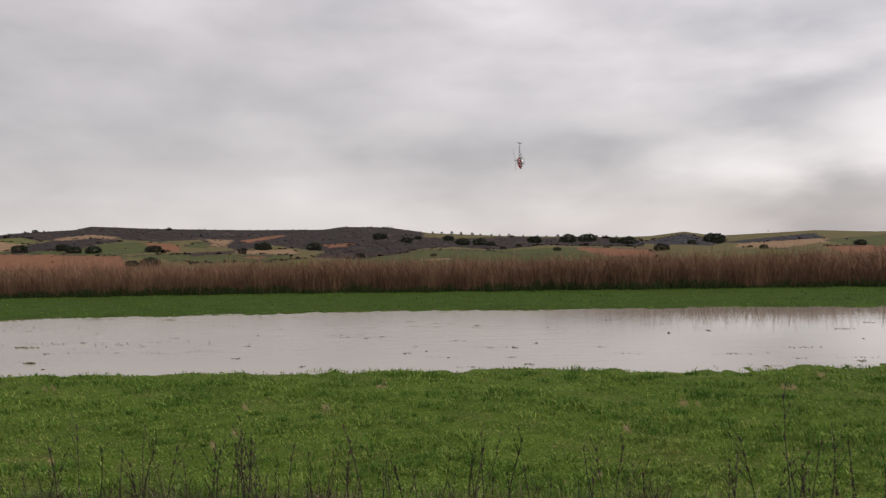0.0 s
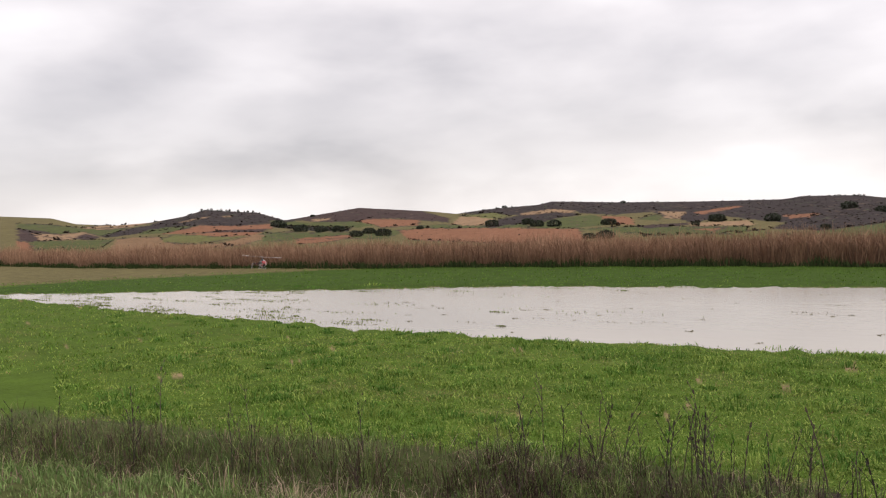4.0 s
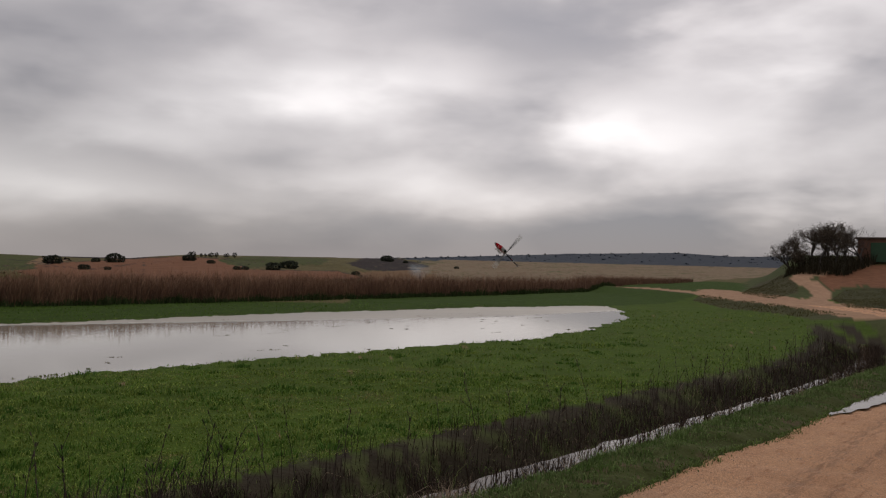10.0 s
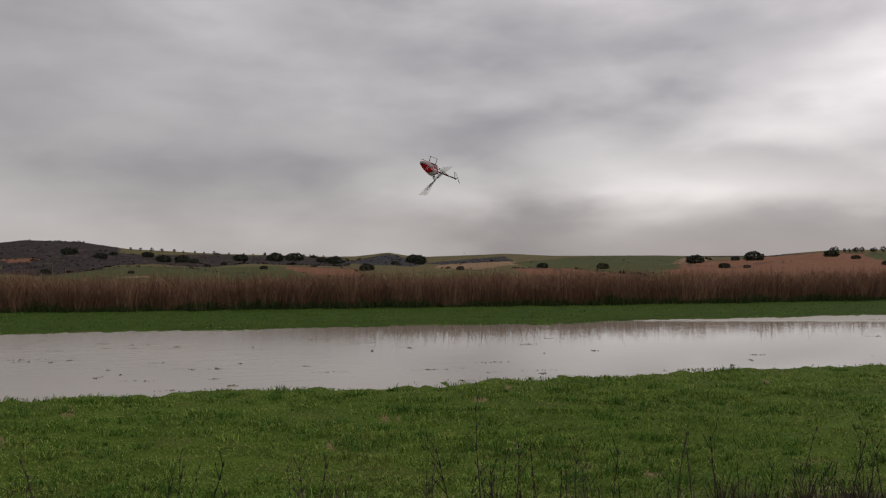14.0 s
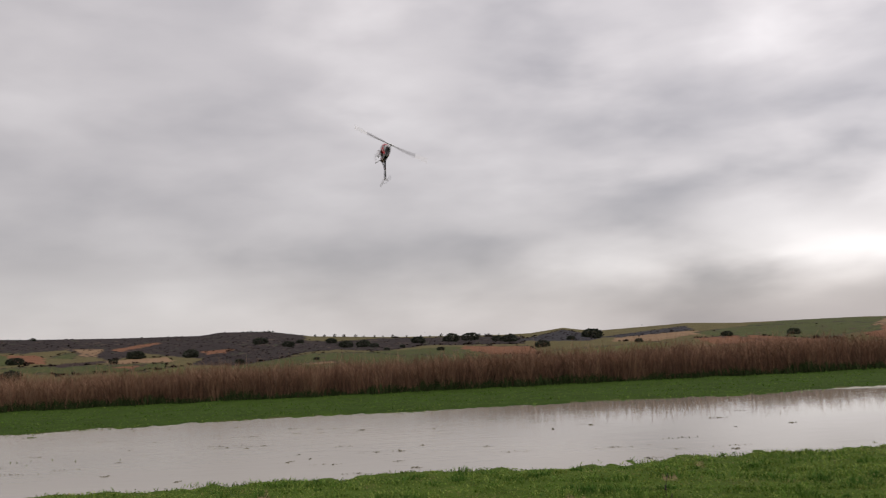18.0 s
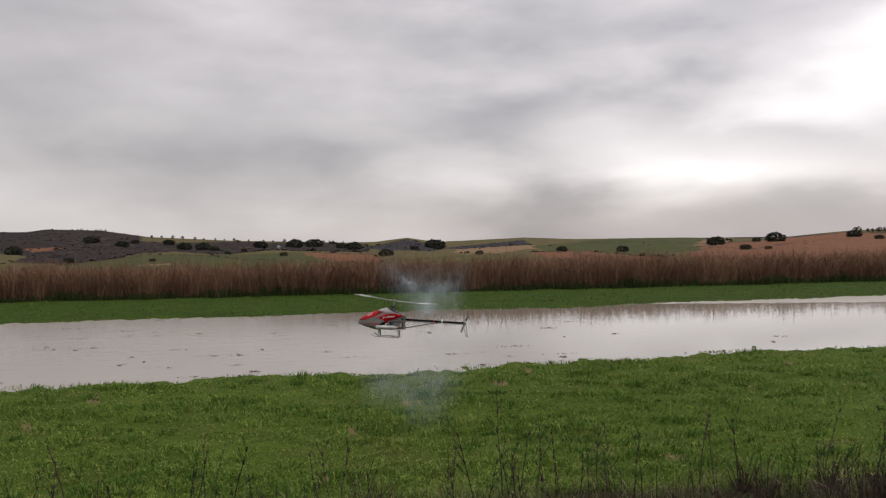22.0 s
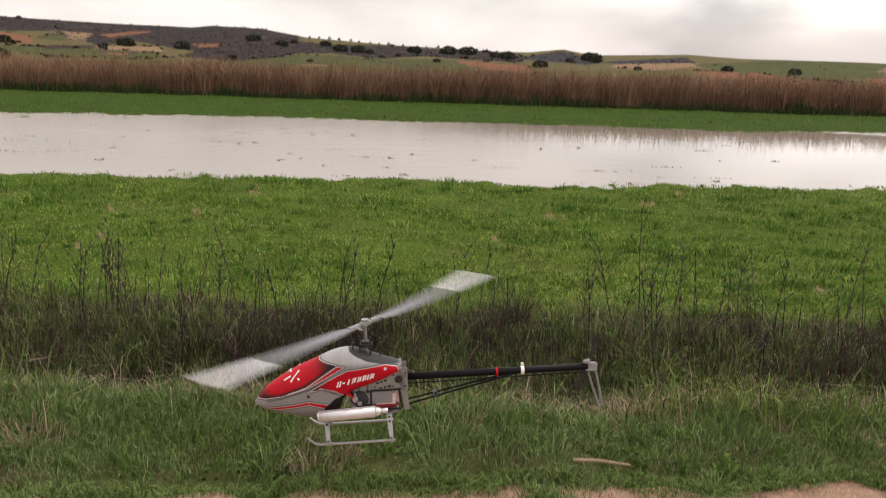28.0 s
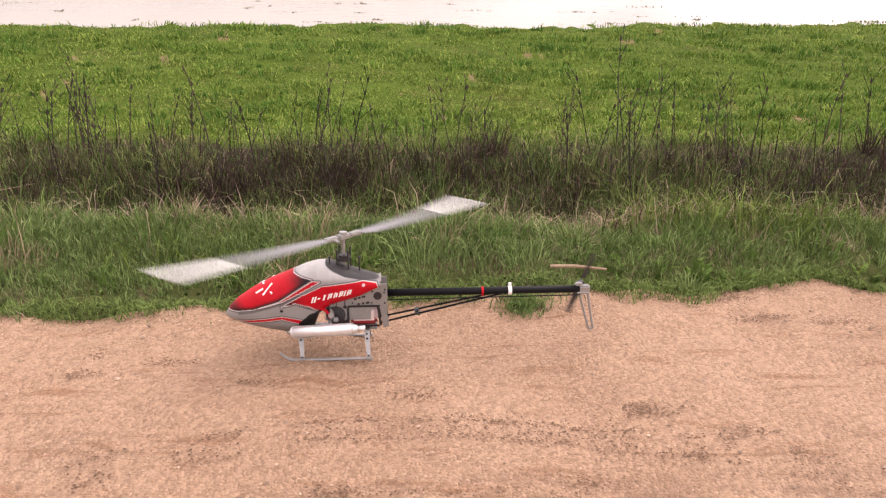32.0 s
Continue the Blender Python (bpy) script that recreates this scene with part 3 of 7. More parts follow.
    for shape, paint in ((MOUND, (0.058, 0.055, 0.028)), (DARK_BANK, (0.055, 0.056, 0.027)), (ROUGH, (0.058, 0.060, 0.026)), (RED_SLOPE, TONES["brown"])):
        out[bank & within(shape, az, el + 0.04 * wobble(az, el * 20, 0.4))] = paint
    ragged = 0.035 * wobble(az, el * 30, 0.35)
    out[bank & (beside([(a, 4 * b) for a, b in SIDE_ROAD], az, 4 * el) + 4 * ragged < 1.15 + 0.25 * (az < -74))] = TONES["dirt"]
    out[bank & (beside([(a, 2 * b) for a, b in CLIMB], az, 2 * el) + 2 * ragged < 0.50)] = TONES["dirt"]
    return out


def build_ground():
    rings = np.concatenate([[0.0], np.geomspace(0.35, 46, 160)[:-1], np.geomspace(46, 4600, 205)])
    seen = np.radians(np.linspace(70, -92, 960))
    rest = np.radians(np.linspace(-92, -290, 90))[1:-1]
    turn = np.concatenate([seen, rest])
    n, k = len(turn), len(rings)
    x, y = -np.outer(rings, np.sin(turn)), np.outer(rings, np.cos(turn))
    z = land(x, y)
    colours = tone(x, y, z)
    # The track and the verge beside it lie on this ground as finer sheets.
    v = y - bend(x)
    z = z - 0.08 * ((v > -1.5) & (y < track_edge(x) + 0.65) & (x > -58) & (x < 28.5) & (rings[:, None] < 90))
    verts = np.stack([x, y, z], -1).reshape(-1, 3)
    i, j = np.meshgrid(np.arange(k - 1), np.arange(n), indexing="ij")
    a, b = i * n + j, i * n + (j + 1) % n
    faces = np.stack([a, b, b + n, a + n], -1).reshape(-1, 4)[:, ::-1]
    me = mesh_from("ground", verts, faces, material("soil_and_grass", (0.1, 0.1, 0.1), 0.95, vary=0.42, scale=1.5, fine=16.0, bump=1.0, attribute="tone", spec=0.05), smooth=True)
    layer = me.color_attributes.new("tone", "FLOAT_COLOR", "POINT")
    layer.data.foreach_set("color", np.concatenate([colours.reshape(-1, 3), np.ones((n * k, 1))], 1).astype(np.float32).ravel())
    tagged(new("ground", me), "wet green field, gravel track and rolling farmland", "ground", kind="structure")


build_ground()


def build_verge_soil():
    """The edge of the verge: a fine sheet from the gravel to the lip of the ditch."""
    xs = np.concatenate([np.linspace(-57, -6, 180)[:-1], np.linspace(-6, 12, 500)[:-1], np.linspace(12, 29, 220)])
    across = np.linspace(-0.02, 1.1, 16)
    gx = np.repeat(xs[None], len(across), 0)
    gy = track_edge(gx) + across[:, None]
    gz = land(gx, gy) + 0.006 - 0.06 * smooth01((across[:, None] - 0.95) / 0.15) - 0.03 * (across[:, None] < 0)
    n = len(xs)
    i, j = np.meshgrid(np.arange(len(across) - 1), np.arange(n - 1), indexing="ij")
    a = i * n + j
    me = mesh_from("verge_soil", np.stack([gx, gy, gz], -1).reshape(-1, 3), np.stack([a, a + 1, a + n + 1, a + n], -1).reshape(-1, 4), MATERIALS["soil_and_grass"], smooth=True)
    layer = me.color_attributes.new("tone", "FLOAT_COLOR", "POINT")
    colours = np.where((wobble(gx, gy, 0.3) > 0.7)[..., None], np.array((0.10, 0.075, 0.045)), np.array(TONES["verge"]))
    layer.data.foreach_set("color", np.concatenate([colours.reshape(-1, 3), np.ones((gx.size, 1))], 1).astype(np.float32).ravel())
    tagged(new("verge_soil", me), "damp soil of the grassy verge beside the track", "verge", kind="structure")


build_verge_soil()

# ---- water ----
def water_material(name, colour, rough, bump, scale, ruffled=False):
    m = bpy.data.materials.new(name)
    tree, add, link = nodes_of(m)
    coord = add("ShaderNodeTexCoord")
    stretch = add("ShaderNodeMapping")
    stretch.inputs["Scale"].default_value = (0.4, 1.3, 1.0)
    link(coord.outputs["Object"], stretch.inputs[0])
    ripple = add("ShaderNodeTexNoise", Scale=scale, Detail=3.0, Roughness=0.6)
    calm = add("ShaderNodeTexNoise", Scale=0.09, Detail=2.0)
    link(stretch.outputs[0], ripple.inputs["Vector"])
    link(coord.outputs["Object"], calm.inputs["Vector"])
    where = maths(tree, "MULTIPLY", maths(tree, "SUBTRACT", calm.outputs["Fac"], 0.36), 3.5, clamp=True)
    relief = add("ShaderNodeBump", Distance=0.05)
    strength = maths(tree, "MULTIPLY", where, bump)
    rough_out = None
    if ruffled:
        # A breeze ruffles the water along the far shore, more of it towards the east.
        spot = add("ShaderNodeSeparateXYZ")
        link(coord.outputs["Object"], spot.inputs[0])
        reach = add("ShaderNodeMapRange")
        for key, value in (("From Min", 11.0), ("From Max", 30.0), ("To Min", 26.6), ("To Max", 21.6)):
            reach.inputs[key].default_value = value
        link(spot.outputs[0], reach.inputs[0])
        edge = maths(tree, "SUBTRACT", spot.outputs[1], maths(tree, "ADD", reach.outputs[0], maths(tree, "MULTIPLY", ripple.outputs["Fac"], 1.6)))
        breeze = maths(tree, "MULTIPLY", maths(tree, "MULTIPLY", maths(tree, "ADD", edge, 0.8), 1.6, clamp=True), maths(tree, "MULTIPLY", maths(tree, "SUBTRACT", spot.outputs[0], 9.5), 0.4, clamp=True))
        strength = maths(tree, "ADD", strength, maths(tree, "MULTIPLY", breeze, 0.8))
        west = maths(tree, "MULTIPLY", maths(tree, "SUBTRACT", 4.0, spot.outputs[0]), 0.16, clamp=True)
        east = maths(tree, "MULTIPLY", maths(tree, "ADD", spot.outputs[0], 2.0), 0.12, clamp=True)
        strength = maths(tree, "ADD", strength, maths(tree, "ADD", maths(tree, "MULTIPLY", west, 0.07), maths(tree, "MULTIPLY", east, 0.012)))
        rough_out = maths(tree, "ADD", maths(tree, "ADD", maths(tree, "MULTIPLY", breeze, 0.40), maths(tree, "MULTIPLY", west, 0.16)), rough)
    link(strength, relief.inputs["Strength"])
    link(ripple.outputs["Fac"], relief.inputs["Height"])
    bsdf = add("ShaderNodeBsdfPrincipled", Roughness=rough, IOR=1.33)
    if rough_out is not None:
        link(rough_out, bsdf.inputs["Roughness"])
    silt = ramp(add("ShaderNodeValToRGB"), [(0.3, tuple(0.8 * c for c in colour)), (0.7, tuple(1.15 * c for c in colour))])
    link(calm.outputs["Fac"], silt.inputs[0])
    link(silt.outputs[0], bsdf.inputs["Base Color"])
    link(relief.outputs[0], bsdf.inputs["Normal"])
    out = add("ShaderNodeOutputMaterial")
    link(bsdf.outputs[0], out.inputs[0])
    return m


def sheet(name, x0, x1, y0, y1, z, mat, follow=False, nx=60, ny=2):
    xs, ys = np.linspace(x0, x1, nx), np.linspace(y0, y1, ny)
    gx, gy = np.meshgrid(xs, ys)
    if follow:
        middle = (y0 + y1) / 2
        gy = middle + (gy - middle) * smooth01((gx - x0) / 2.5 + 0.02) + bend(gx) + 0.07 * wobble(gx, gy * 6, 0.8)
    verts = np.stack([gx, gy, np.full(gx.shape, z)], -1).reshape(-1, 3)
    i, j = np.meshgrid(np.arange(ny - 1), np.arange(nx - 1), indexing="ij")
    a = i * nx + j
    faces = np.stack([a, a + 1, a + nx + 1, a + nx], -1).reshape(-1, 4)
    return new(name, mesh_from(name, verts, faces, mat))


tagged(sheet("pond_water", -62, 50, 12.5, 29.5, WATER - 0.02, water_material("pond_water", (0.30, 0.27, 0.22), 0.03, 0.05, 3.0, True)), "shallow silty flood water standing on the field", "water", kind="structure")
tagged(sheet("ditch_water", 4.6, 31, 5.02, 5.36, DITCH_WATER, water_material("ditch_water", (0.10, 0.075, 0.05), 0.04, 0.15, 6.0), True, 220), "still rainwater lying in the roadside ditch", "water", kind="structure")

def build_puddle():
    """Rainwater in the low edge of the track."""
    xs = np.linspace(10.8, 16.5, 60)
    across = np.linspace(0, 1, 7)
    half = np.sin(np.linspace(0.02, np.pi - 0.02, 60)) ** 0.6 * 0.26 + 0.03 * wobble(xs, 0 * xs, 0.4)
    gx = np.repeat(xs[None], 7, 0)
    gy = track_edge(gx) - 0.02 - np.clip(half, 0.01, 1)[None] * across[:, None] * (1.15 + 0.2 * wobble(gx, 0 * gx, 0.7))
    i, j = np.meshgrid(np.arange(6), np.arange(59), indexing="ij")
    a = i * 60 + j
    verts = np.stack([gx, gy, np.full(gx.shape, 0.034)], -1).reshape(-1, 3)
    me = mesh_from("puddle", verts, np.stack([a + 60, a + 61, a + 1, a], -1).reshape(-1, 4), bpy.data.materials["ditch_water"])
    tagged(new("puddle", me), "shallow rain puddle at the edge of the track", "puddle", kind="structure")


build_puddle()

# ---- grass, weeds and reeds ----
RNG = np.random.default_rng(11)


def blades(name, x, y, height, width, lean, mat, label, category, droop=0.35, z=None, way=None):
    """Grass of single blades: each one a bent, pointed strip of three faces' worth of triangles."""
    n = len(x)
    z = land(x, y) - 0.01 if z is None else z
    turn, side = RNG.uniform(0, 2 * np.pi, n), RNG.uniform(0, 2 * np.pi, n)
    turn = turn if way is None else way + 0.5 * RNG.normal(0, 1, n)
    lx, ly = np.cos(turn) * lean * height, np.sin(turn) * lean * height
    wx, wy = np.cos(side) * width / 2, np.sin(side) * width / 2
    base, top = np.stack([x, y, z], -1), np.stack([x + lx, y + ly, z + height * (1 - droop * lean)], -1)
    mid = np.stack([x + lx * 0.35, y + ly * 0.35, z + height * 0.58], -1)
    across = np.stack([wx, wy, 0 * wx], -1)
    verts = np.stack([base - across, base + across, mid + across * 0.8, mid - across * 0.8, top], 1).reshape(-1, 3)
    k = np.arange(n)[:, None] * 5
    faces = np.concatenate([k + [0, 1, 2], k + [0, 2, 3], k + [3, 2, 4]])
    return tagged(new(name, mesh_from(name, verts, faces, mat)), label, category, kind="stuff")


def scatter(n, x0, x1, y0, y1):
    return RNG.uniform(x0, x1, n), RNG.uniform(y0, y1, n)


def wedge(n, r0, r1, az0, az1, power=0.0):
    """Places spread over a sector about the track, evenly or thinning with distance."""
    u = RNG.uniform(0, 1, n)
    r = r0 * (r1 / r0) ** u if power else np.sqrt(r0**2 + (r1**2 - r0**2) * u)
    az = np.radians(RNG.uniform(min(az0, az1), max(az0, az1), n))
    return -r * np.sin(az), r * np.cos(az)


def leafy(name, colour, island=0.35, vary=0.14, scale=0.5):
    return material(name, colour, 0.85, vary=vary, scale=scale, fine=5.0, island=island, spec=0.05)


def tufts(name, cx, cy, wide, tall, each, width, mat, label, category="grass"):
    """Tufts of grass whose blades spread outwards from the middle."""
    n = len(cx) * each
    out, way = np.sqrt(RNG.uniform(0, 1, n)), RNG.uniform(0, 2 * np.pi, n)
    x, y = np.repeat(cx, each) + np.repeat(wide, each) * out * np.cos(way), np.repeat(cy, each) + np.repeat(wide, each) * out * np.sin(way) * 0.8
    height = np.repeat(tall, each) * (1.1 - 0.5 * out**2) * RNG.uniform(0.65, 1.25, n)
    return blades(name, x, y, height, np.repeat(width, each) * RNG.uniform(0.7, 1.3, n), 0.15 + 0.75 * out * RNG.uniform(0.5, 1.4, n), mat, label, category, way=way)


def build_reeds():
    n = 165000
    az = np.radians(RNG.uniform(-67, 69, n))
    line = reed_line(-np.tan(az) * 35.5)
    for _ in range(3):
        line = reed_line(-np.tan(az) * line)
    depth = RNG.uniform(0, 1, n) ** 1.3 * 6.5
    y = line + depth + 0.35 * wobble(-np.tan(az) * line, 0 * az, 1.2)
    x = -np.tan(az) * y
    clump = wobble(x, y, 1.1) + 0.7 * wobble(x + 5, y, 0.4)
    height = (1.24 + 0.13 * wobble(x, y, 3.0) + 0.15 * clump + 0.26 * RNG.normal(0, 1, n)) * np.where(RNG.uniform(0, 1, n) < 0.5, RNG.uniform(0.4, 0.95, n), 1.0)
    height = np.clip(height, 0.3, 2.0) * np.interp(np.degrees(az), [-67, -57], [0.3, 1.0])
    # Rusty to the west, pale plumes in drifts, darker and older to the east.
    kind = RNG.uniform(0, 1, n) + 0.22 * clump + 0.1 * wobble(x, y, 5.0) - 0.004 * x
    for name, chosen, colour in (("reed_bed", (kind >= 0.28) & (kind < 0.72), (0.212, 0.120, 0.076)), ("pale_reed_bed", kind >= 0.72, (0.285, 0.176, 0.112)), ("old_reed_bed", kind < 0.28, (0.135, 0.080, 0.056))):
        m = chosen.sum()
        blades(name, x[chosen], y[chosen], height[chosen], RNG.uniform(0.010, 0.034, m), RNG.uniform(0.05, 0.65, m), leafy(name, colour, island=0.28, vary=0.2, scale=0.35),
               "dry rust-brown reeds standing behind the flooded field", "reeds")
    m = 22000
    x = RNG.uniform(-70, 75, m)
    y = reed_line(x) - RNG.uniform(-0.3, 0.6, m) + 0.3 * wobble(x, 0 * x, 1.2)
    rank = np.clip(1 + 0.45 * wobble(x, 0 * x, 1.6) + 0.3 * wobble(x, 0 * x, 0.4), 0.3, 2.2)
    blades("reed_foot_grass", x, y, RNG.uniform(0.15, 0.42, m) * rank, RNG.uniform(0.02, 0.05, m), RNG.uniform(0.1, 0.6, m), leafy("dark_grass", (0.040, 0.058, 0.020)), "dark rank grass at the foot of the reeds", "grass")


build_reeds()


def build_field_grass():
    x, y = wedge(240000, 6.6, 17, 62, -66, 1)
    x2, y2 = wedge(130000, 15, 48, 66, -80, 1)
    x, y = np.concatenate([x, x2]), np.concatenate([y, y2])
    keep = (y - bend(x) > 6.7) & (pond_depth(x, y) < 0.1 + 0.25 * RNG.normal(0, 1, len(x))) & (y < reed_line(x) + 0.3)
    keep &= ~((wobble(x, y, 0.5) + 0.8 * wobble(x + 3, y, 0.16) > 1.75) & (RNG.uniform(0, 1, len(x)) < 0.85))
    x, y = x[keep], y[keep]
    r = np.hypot(x, y)
    rank = wobble(x * 0.6, y, 0.5) + 0.8 * wobble(x * 0.7, y, 0.16)
    height = (0.030 + 0.075 * smooth01((rank + 0.5) / 2.4)) * RNG.uniform(0.6, 1.35, len(x))
    width = 0.004 + 0.0006 * r
    # Blades past the far shore shift to deep green, imitating grazing-view darkness.
    kind = RNG.uniform(0, 1, len(x)) + 0.08 - 0.24 * rank + 0.16 * wobble(x + 20, y, 0.9) + 0.1 * wobble(x, y + 9, 2.5) - 0.5 * (y > shore_far(x))
    for name, chosen, colour, label in (
        ("field_grass", (kind >= 0.30) & (kind < 0.56), (0.126, 0.208, 0.036), "short wet green grass of the field"),
        ("deep_field_grass", kind < 0.30, (0.088, 0.160, 0.027), "deep green wet grass of the field"),
        ("yellow_field_grass", (kind >= 0.56) & (kind < 1.12), (0.228, 0.286, 0.068), "short wet yellow-green grass of the field"),
        ("faded_field_grass", kind >= 1.12, (0.27, 0.225, 0.10), "thin faded straw-coloured grass of the field"),
    ):
        m = chosen.sum()
        blades(name, x[chosen], y[chosen], height[chosen], width[chosen] * RNG.uniform(0.6, 1.4, m), RNG.uniform(0.3, 1.4, m), leafy(name, colour, vary=0.24, scale=1.6), label, "grass")
    # Rank tufts in the sward, thicker in drifts.
    cx, cy = wedge(5200, 6.8, 34, 60, -64, 1)
    ok = (cy - bend(cx) > 6.9) & (pond_depth(cx, cy) < -0.15) & (cy < 24) & (wobble(cx * 0.6, cy, 0.9) + 0.7 * wobble(cx, cy, 0.3) + 0.5 * RNG.normal(0, 1, len(cx)) > 0.45)
    cx, cy = cx[ok], cy[ok]
    r, big = np.hypot(cx, cy), RNG.gamma(3.0, 0.42, len(cx))
    pale = RNG.uniform(0, 1, len(cx)) < 0.28
    for name, chosen, colour in (("rank_tufts", ~pale, (0.072, 0.148, 0.028)), ("fresh_tufts", pale, (0.190, 0.252, 0.056))):
        tufts(name, cx[chosen], cy[chosen], (0.12 * big * (0.7 + 0.03 * r))[chosen], np.clip(0.05 + 0.035 * big, 0.04, 0.15)[chosen], 34, (0.005 + 0.0006 * r)[chosen], leafy(name, colour, island=0.3, vary=0.2, scale=1.0), "rank grass tufts in the field")
    # Tufts that stand out of the shallow water.
    k = 1500
    cx, cy = np.where(RNG.uniform(0, 1, k) < 0.72, RNG.uniform(-46, -10, k), RNG.uniform(-10, 40, k)), RNG.uniform(13, 27.5, k)
    d = pond_depth(cx, cy)
    near_shore = np.where(cy < (shore_near(cx) + shore_far(cx)) / 2, 1.0, 0.35) * (1 + 2.2 * np.clip((-cx - 9) / 12, 0, 1))
    ok = (d > -0.1) & (RNG.exponential(0.75, k) * near_shore > d) & (RNG.uniform(0, 1, k) < 0.35 + 0.65 * np.clip((-cx - 5) / 12, 0, 1))
    cx, cy = cx[ok], cy[ok]
    each = 46
    wide = np.repeat(RNG.gamma(2.0, 0.13, len(cx)), each)
    x = np.repeat(cx, each) + 1.5 * wide * RNG.normal(0, 1, len(cx) * each)
    y = np.repeat(cy, each) + 0.35 * wide * RNG.normal(0, 1, len(x))
    blades("drowned_grass", x, y, RNG.uniform(0.012, 0.05, len(x)), 0.022 + 0 * x, RNG.uniform(0.5, 1.6, len(x)), leafy("drowned_grass", (0.105, 0.130, 0.034)), "grass tufts standing out of the flood water", "grass", z=np.full(len(x), WATER - 0.02))
    # Drifted stems and stubble that break the surface in short rows.
    k = 300
    cx, cy = np.where(RNG.uniform(0, 1, k) < 0.75, RNG.uniform(-34, 8, k), RNG.uniform(8, 40, k)), RNG.uniform(13.5, 27, k)
    ok = (pond_depth(cx, cy) > 0.15) & (RNG.uniform(0, 1, k) < 1.05 - 0.05 * (cy - 13.5))
    cx, cy = cx[ok], cy[ok]
    each = 16
    x = np.repeat(cx, each) + np.repeat(RNG.gamma(1.0, 0.12, len(cx)), each) * RNG.normal(0, 1, len(cx) * each)
    y = np.repeat(cy, each) + 0.05 * RNG.normal(0, 1, len(x))
    blades("drifted_stems", x, y, RNG.uniform(0.008, 0.03, len(x)) * np.repeat(RNG.uniform(0.5, 1.4, len(cx)), each), 0.018 + 0 * x, RNG.uniform(0.5, 1.6, len(x)), leafy("drifted_stems", (0.125, 0.110, 0.062), island=0.4), "dark drifted stems and stubble in the flood water", "debris", z=np.full(len(x), WATER - 0.02))


build_field_grass()


def build_track():
    """The gravel track: its own skin on the ground, with the exact ragged edge of the verge."""
    xs = np.concatenate([np.linspace(-60, -6, 110)[:-1], np.linspace(-6, 12, 420)[:-1], np.linspace(12, 50, 240)])
    across = np.linspace(0, 1, 64)
    gx = np.repeat(xs[None], 64, 0)
    low = -1.6 + bend(gx)
    gy = low + (track_edge(gx) - low) * across[:, None]
    gz = land(gx, gy - 0.01) + 0.008 + 0.006 * wobble(gx, gy, 0.12)
    verts = np.stack([gx, gy, gz], -1).reshape(-1, 3)
    n = len(xs)
    i, j = np.meshgrid(np.arange(63), np.arange(n - 1), indexing="ij")
    a = i * n + j
    faces = np.stack([a, a + 1, a + n + 1, a + n], -1).reshape(-1, 4)
    m = bpy.data.materials.new("gravel")
    tree, add, link = nodes_of(m)
    coord = add("ShaderNodeTexCoord")
    stones = add("ShaderNodeTexVoronoi", Scale=95.0)
    grit = add("ShaderNodeTexNoise", Scale=170.0, Detail=3.0)
    stain = add("ShaderNodeTexNoise", Scale=1.3, Detail=6.0, Roughness=0.65)
    damp = add("ShaderNodeTexNoise", Scale=6.0, Detail=5.0, Roughness=0.7)
    along = add("ShaderNodeMapping")
    along.inputs["Scale"].default_value = (0.35, 2.2, 1.0)
    link(coord.outputs["Object"], along.inputs[0])
    for node in (stones, grit, stain):
        link(coord.outputs["Object"], node.inputs["Vector"])
    link(along.outputs[0], damp.inputs["Vector"])
    pale = ramp(add("ShaderNodeValToRGB"), [(0.25, (0.275, 0.166, 0.104)), (0.5, (0.370, 0.236, 0.154)), (0.75, (0.455, 0.308, 0.210))])
    link(maths(tree, "ADD", maths(tree, "MULTIPLY", stain.outputs["Fac"], 0.55), maths(tree, "MULTIPLY", grit.outputs["Fac"], 0.45)), pale.inputs[0])
    spots = ramp(add("ShaderNodeValToRGB"), [(0.55, (1, 1, 1)), (0.68, (0.72, 0.62, 0.55))])
    link(damp.outputs["Fac"], spots.inputs[0])
    chips = ramp(add("ShaderNodeValToRGB"), [(0.0, (0.72, 0.70, 0.68)), (0.45, (1.0, 0.99, 0.98)), (0.95, (1.30, 1.31, 1.33))])
    link(stones.outputs["Color"], chips.inputs[0])
    one, two = add("ShaderNodeMix"), add("ShaderNodeMix")
    for node in (one, two):
        node.data_type, node.blend_type = "RGBA", "MULTIPLY"
        node.inputs[0].default_value = 1.0
    link(pale.outputs[0], one.inputs[6])
    link(spots.outputs[0], one.inputs[7])
    link(one.outputs[2], two.inputs[6])
    link(chips.outputs[0], two.inputs[7])
    # The track is paler and more orange towards the fork.
    spot = add("ShaderNodeSeparateXYZ")
    link(coord.outputs["Object"], spot.inputs[0])
    orange_end = add("ShaderNodeMix")
    orange_end.data_type, orange_end.blend_type = "RGBA", "MULTIPLY"
    orange_end.inputs[7].default_value = (1.42, 1.22, 1.0, 1)
    link(maths(tree, "MULTIPLY", maths(tree, "SUBTRACT", maths(tree, "ADD", spot.outputs[0], maths(tree, "MULTIPLY", stain.outputs["Fac"], 3.0)), 5.0), 0.3, clamp=True), orange_end.inputs[0])
    link(two.outputs[2], orange_end.inputs[6])
    # Wheel ruts: two darker, torn bands along the track.
    where = add("ShaderNodeSeparateXYZ")
    link(coord.outputs["Object"], where.inputs[0])
    torn = add("ShaderNodeTexNoise", Scale=9.0, Detail=4.0, Roughness=0.7)
    link(along.outputs[0], torn.inputs["Vector"])
    bands = None
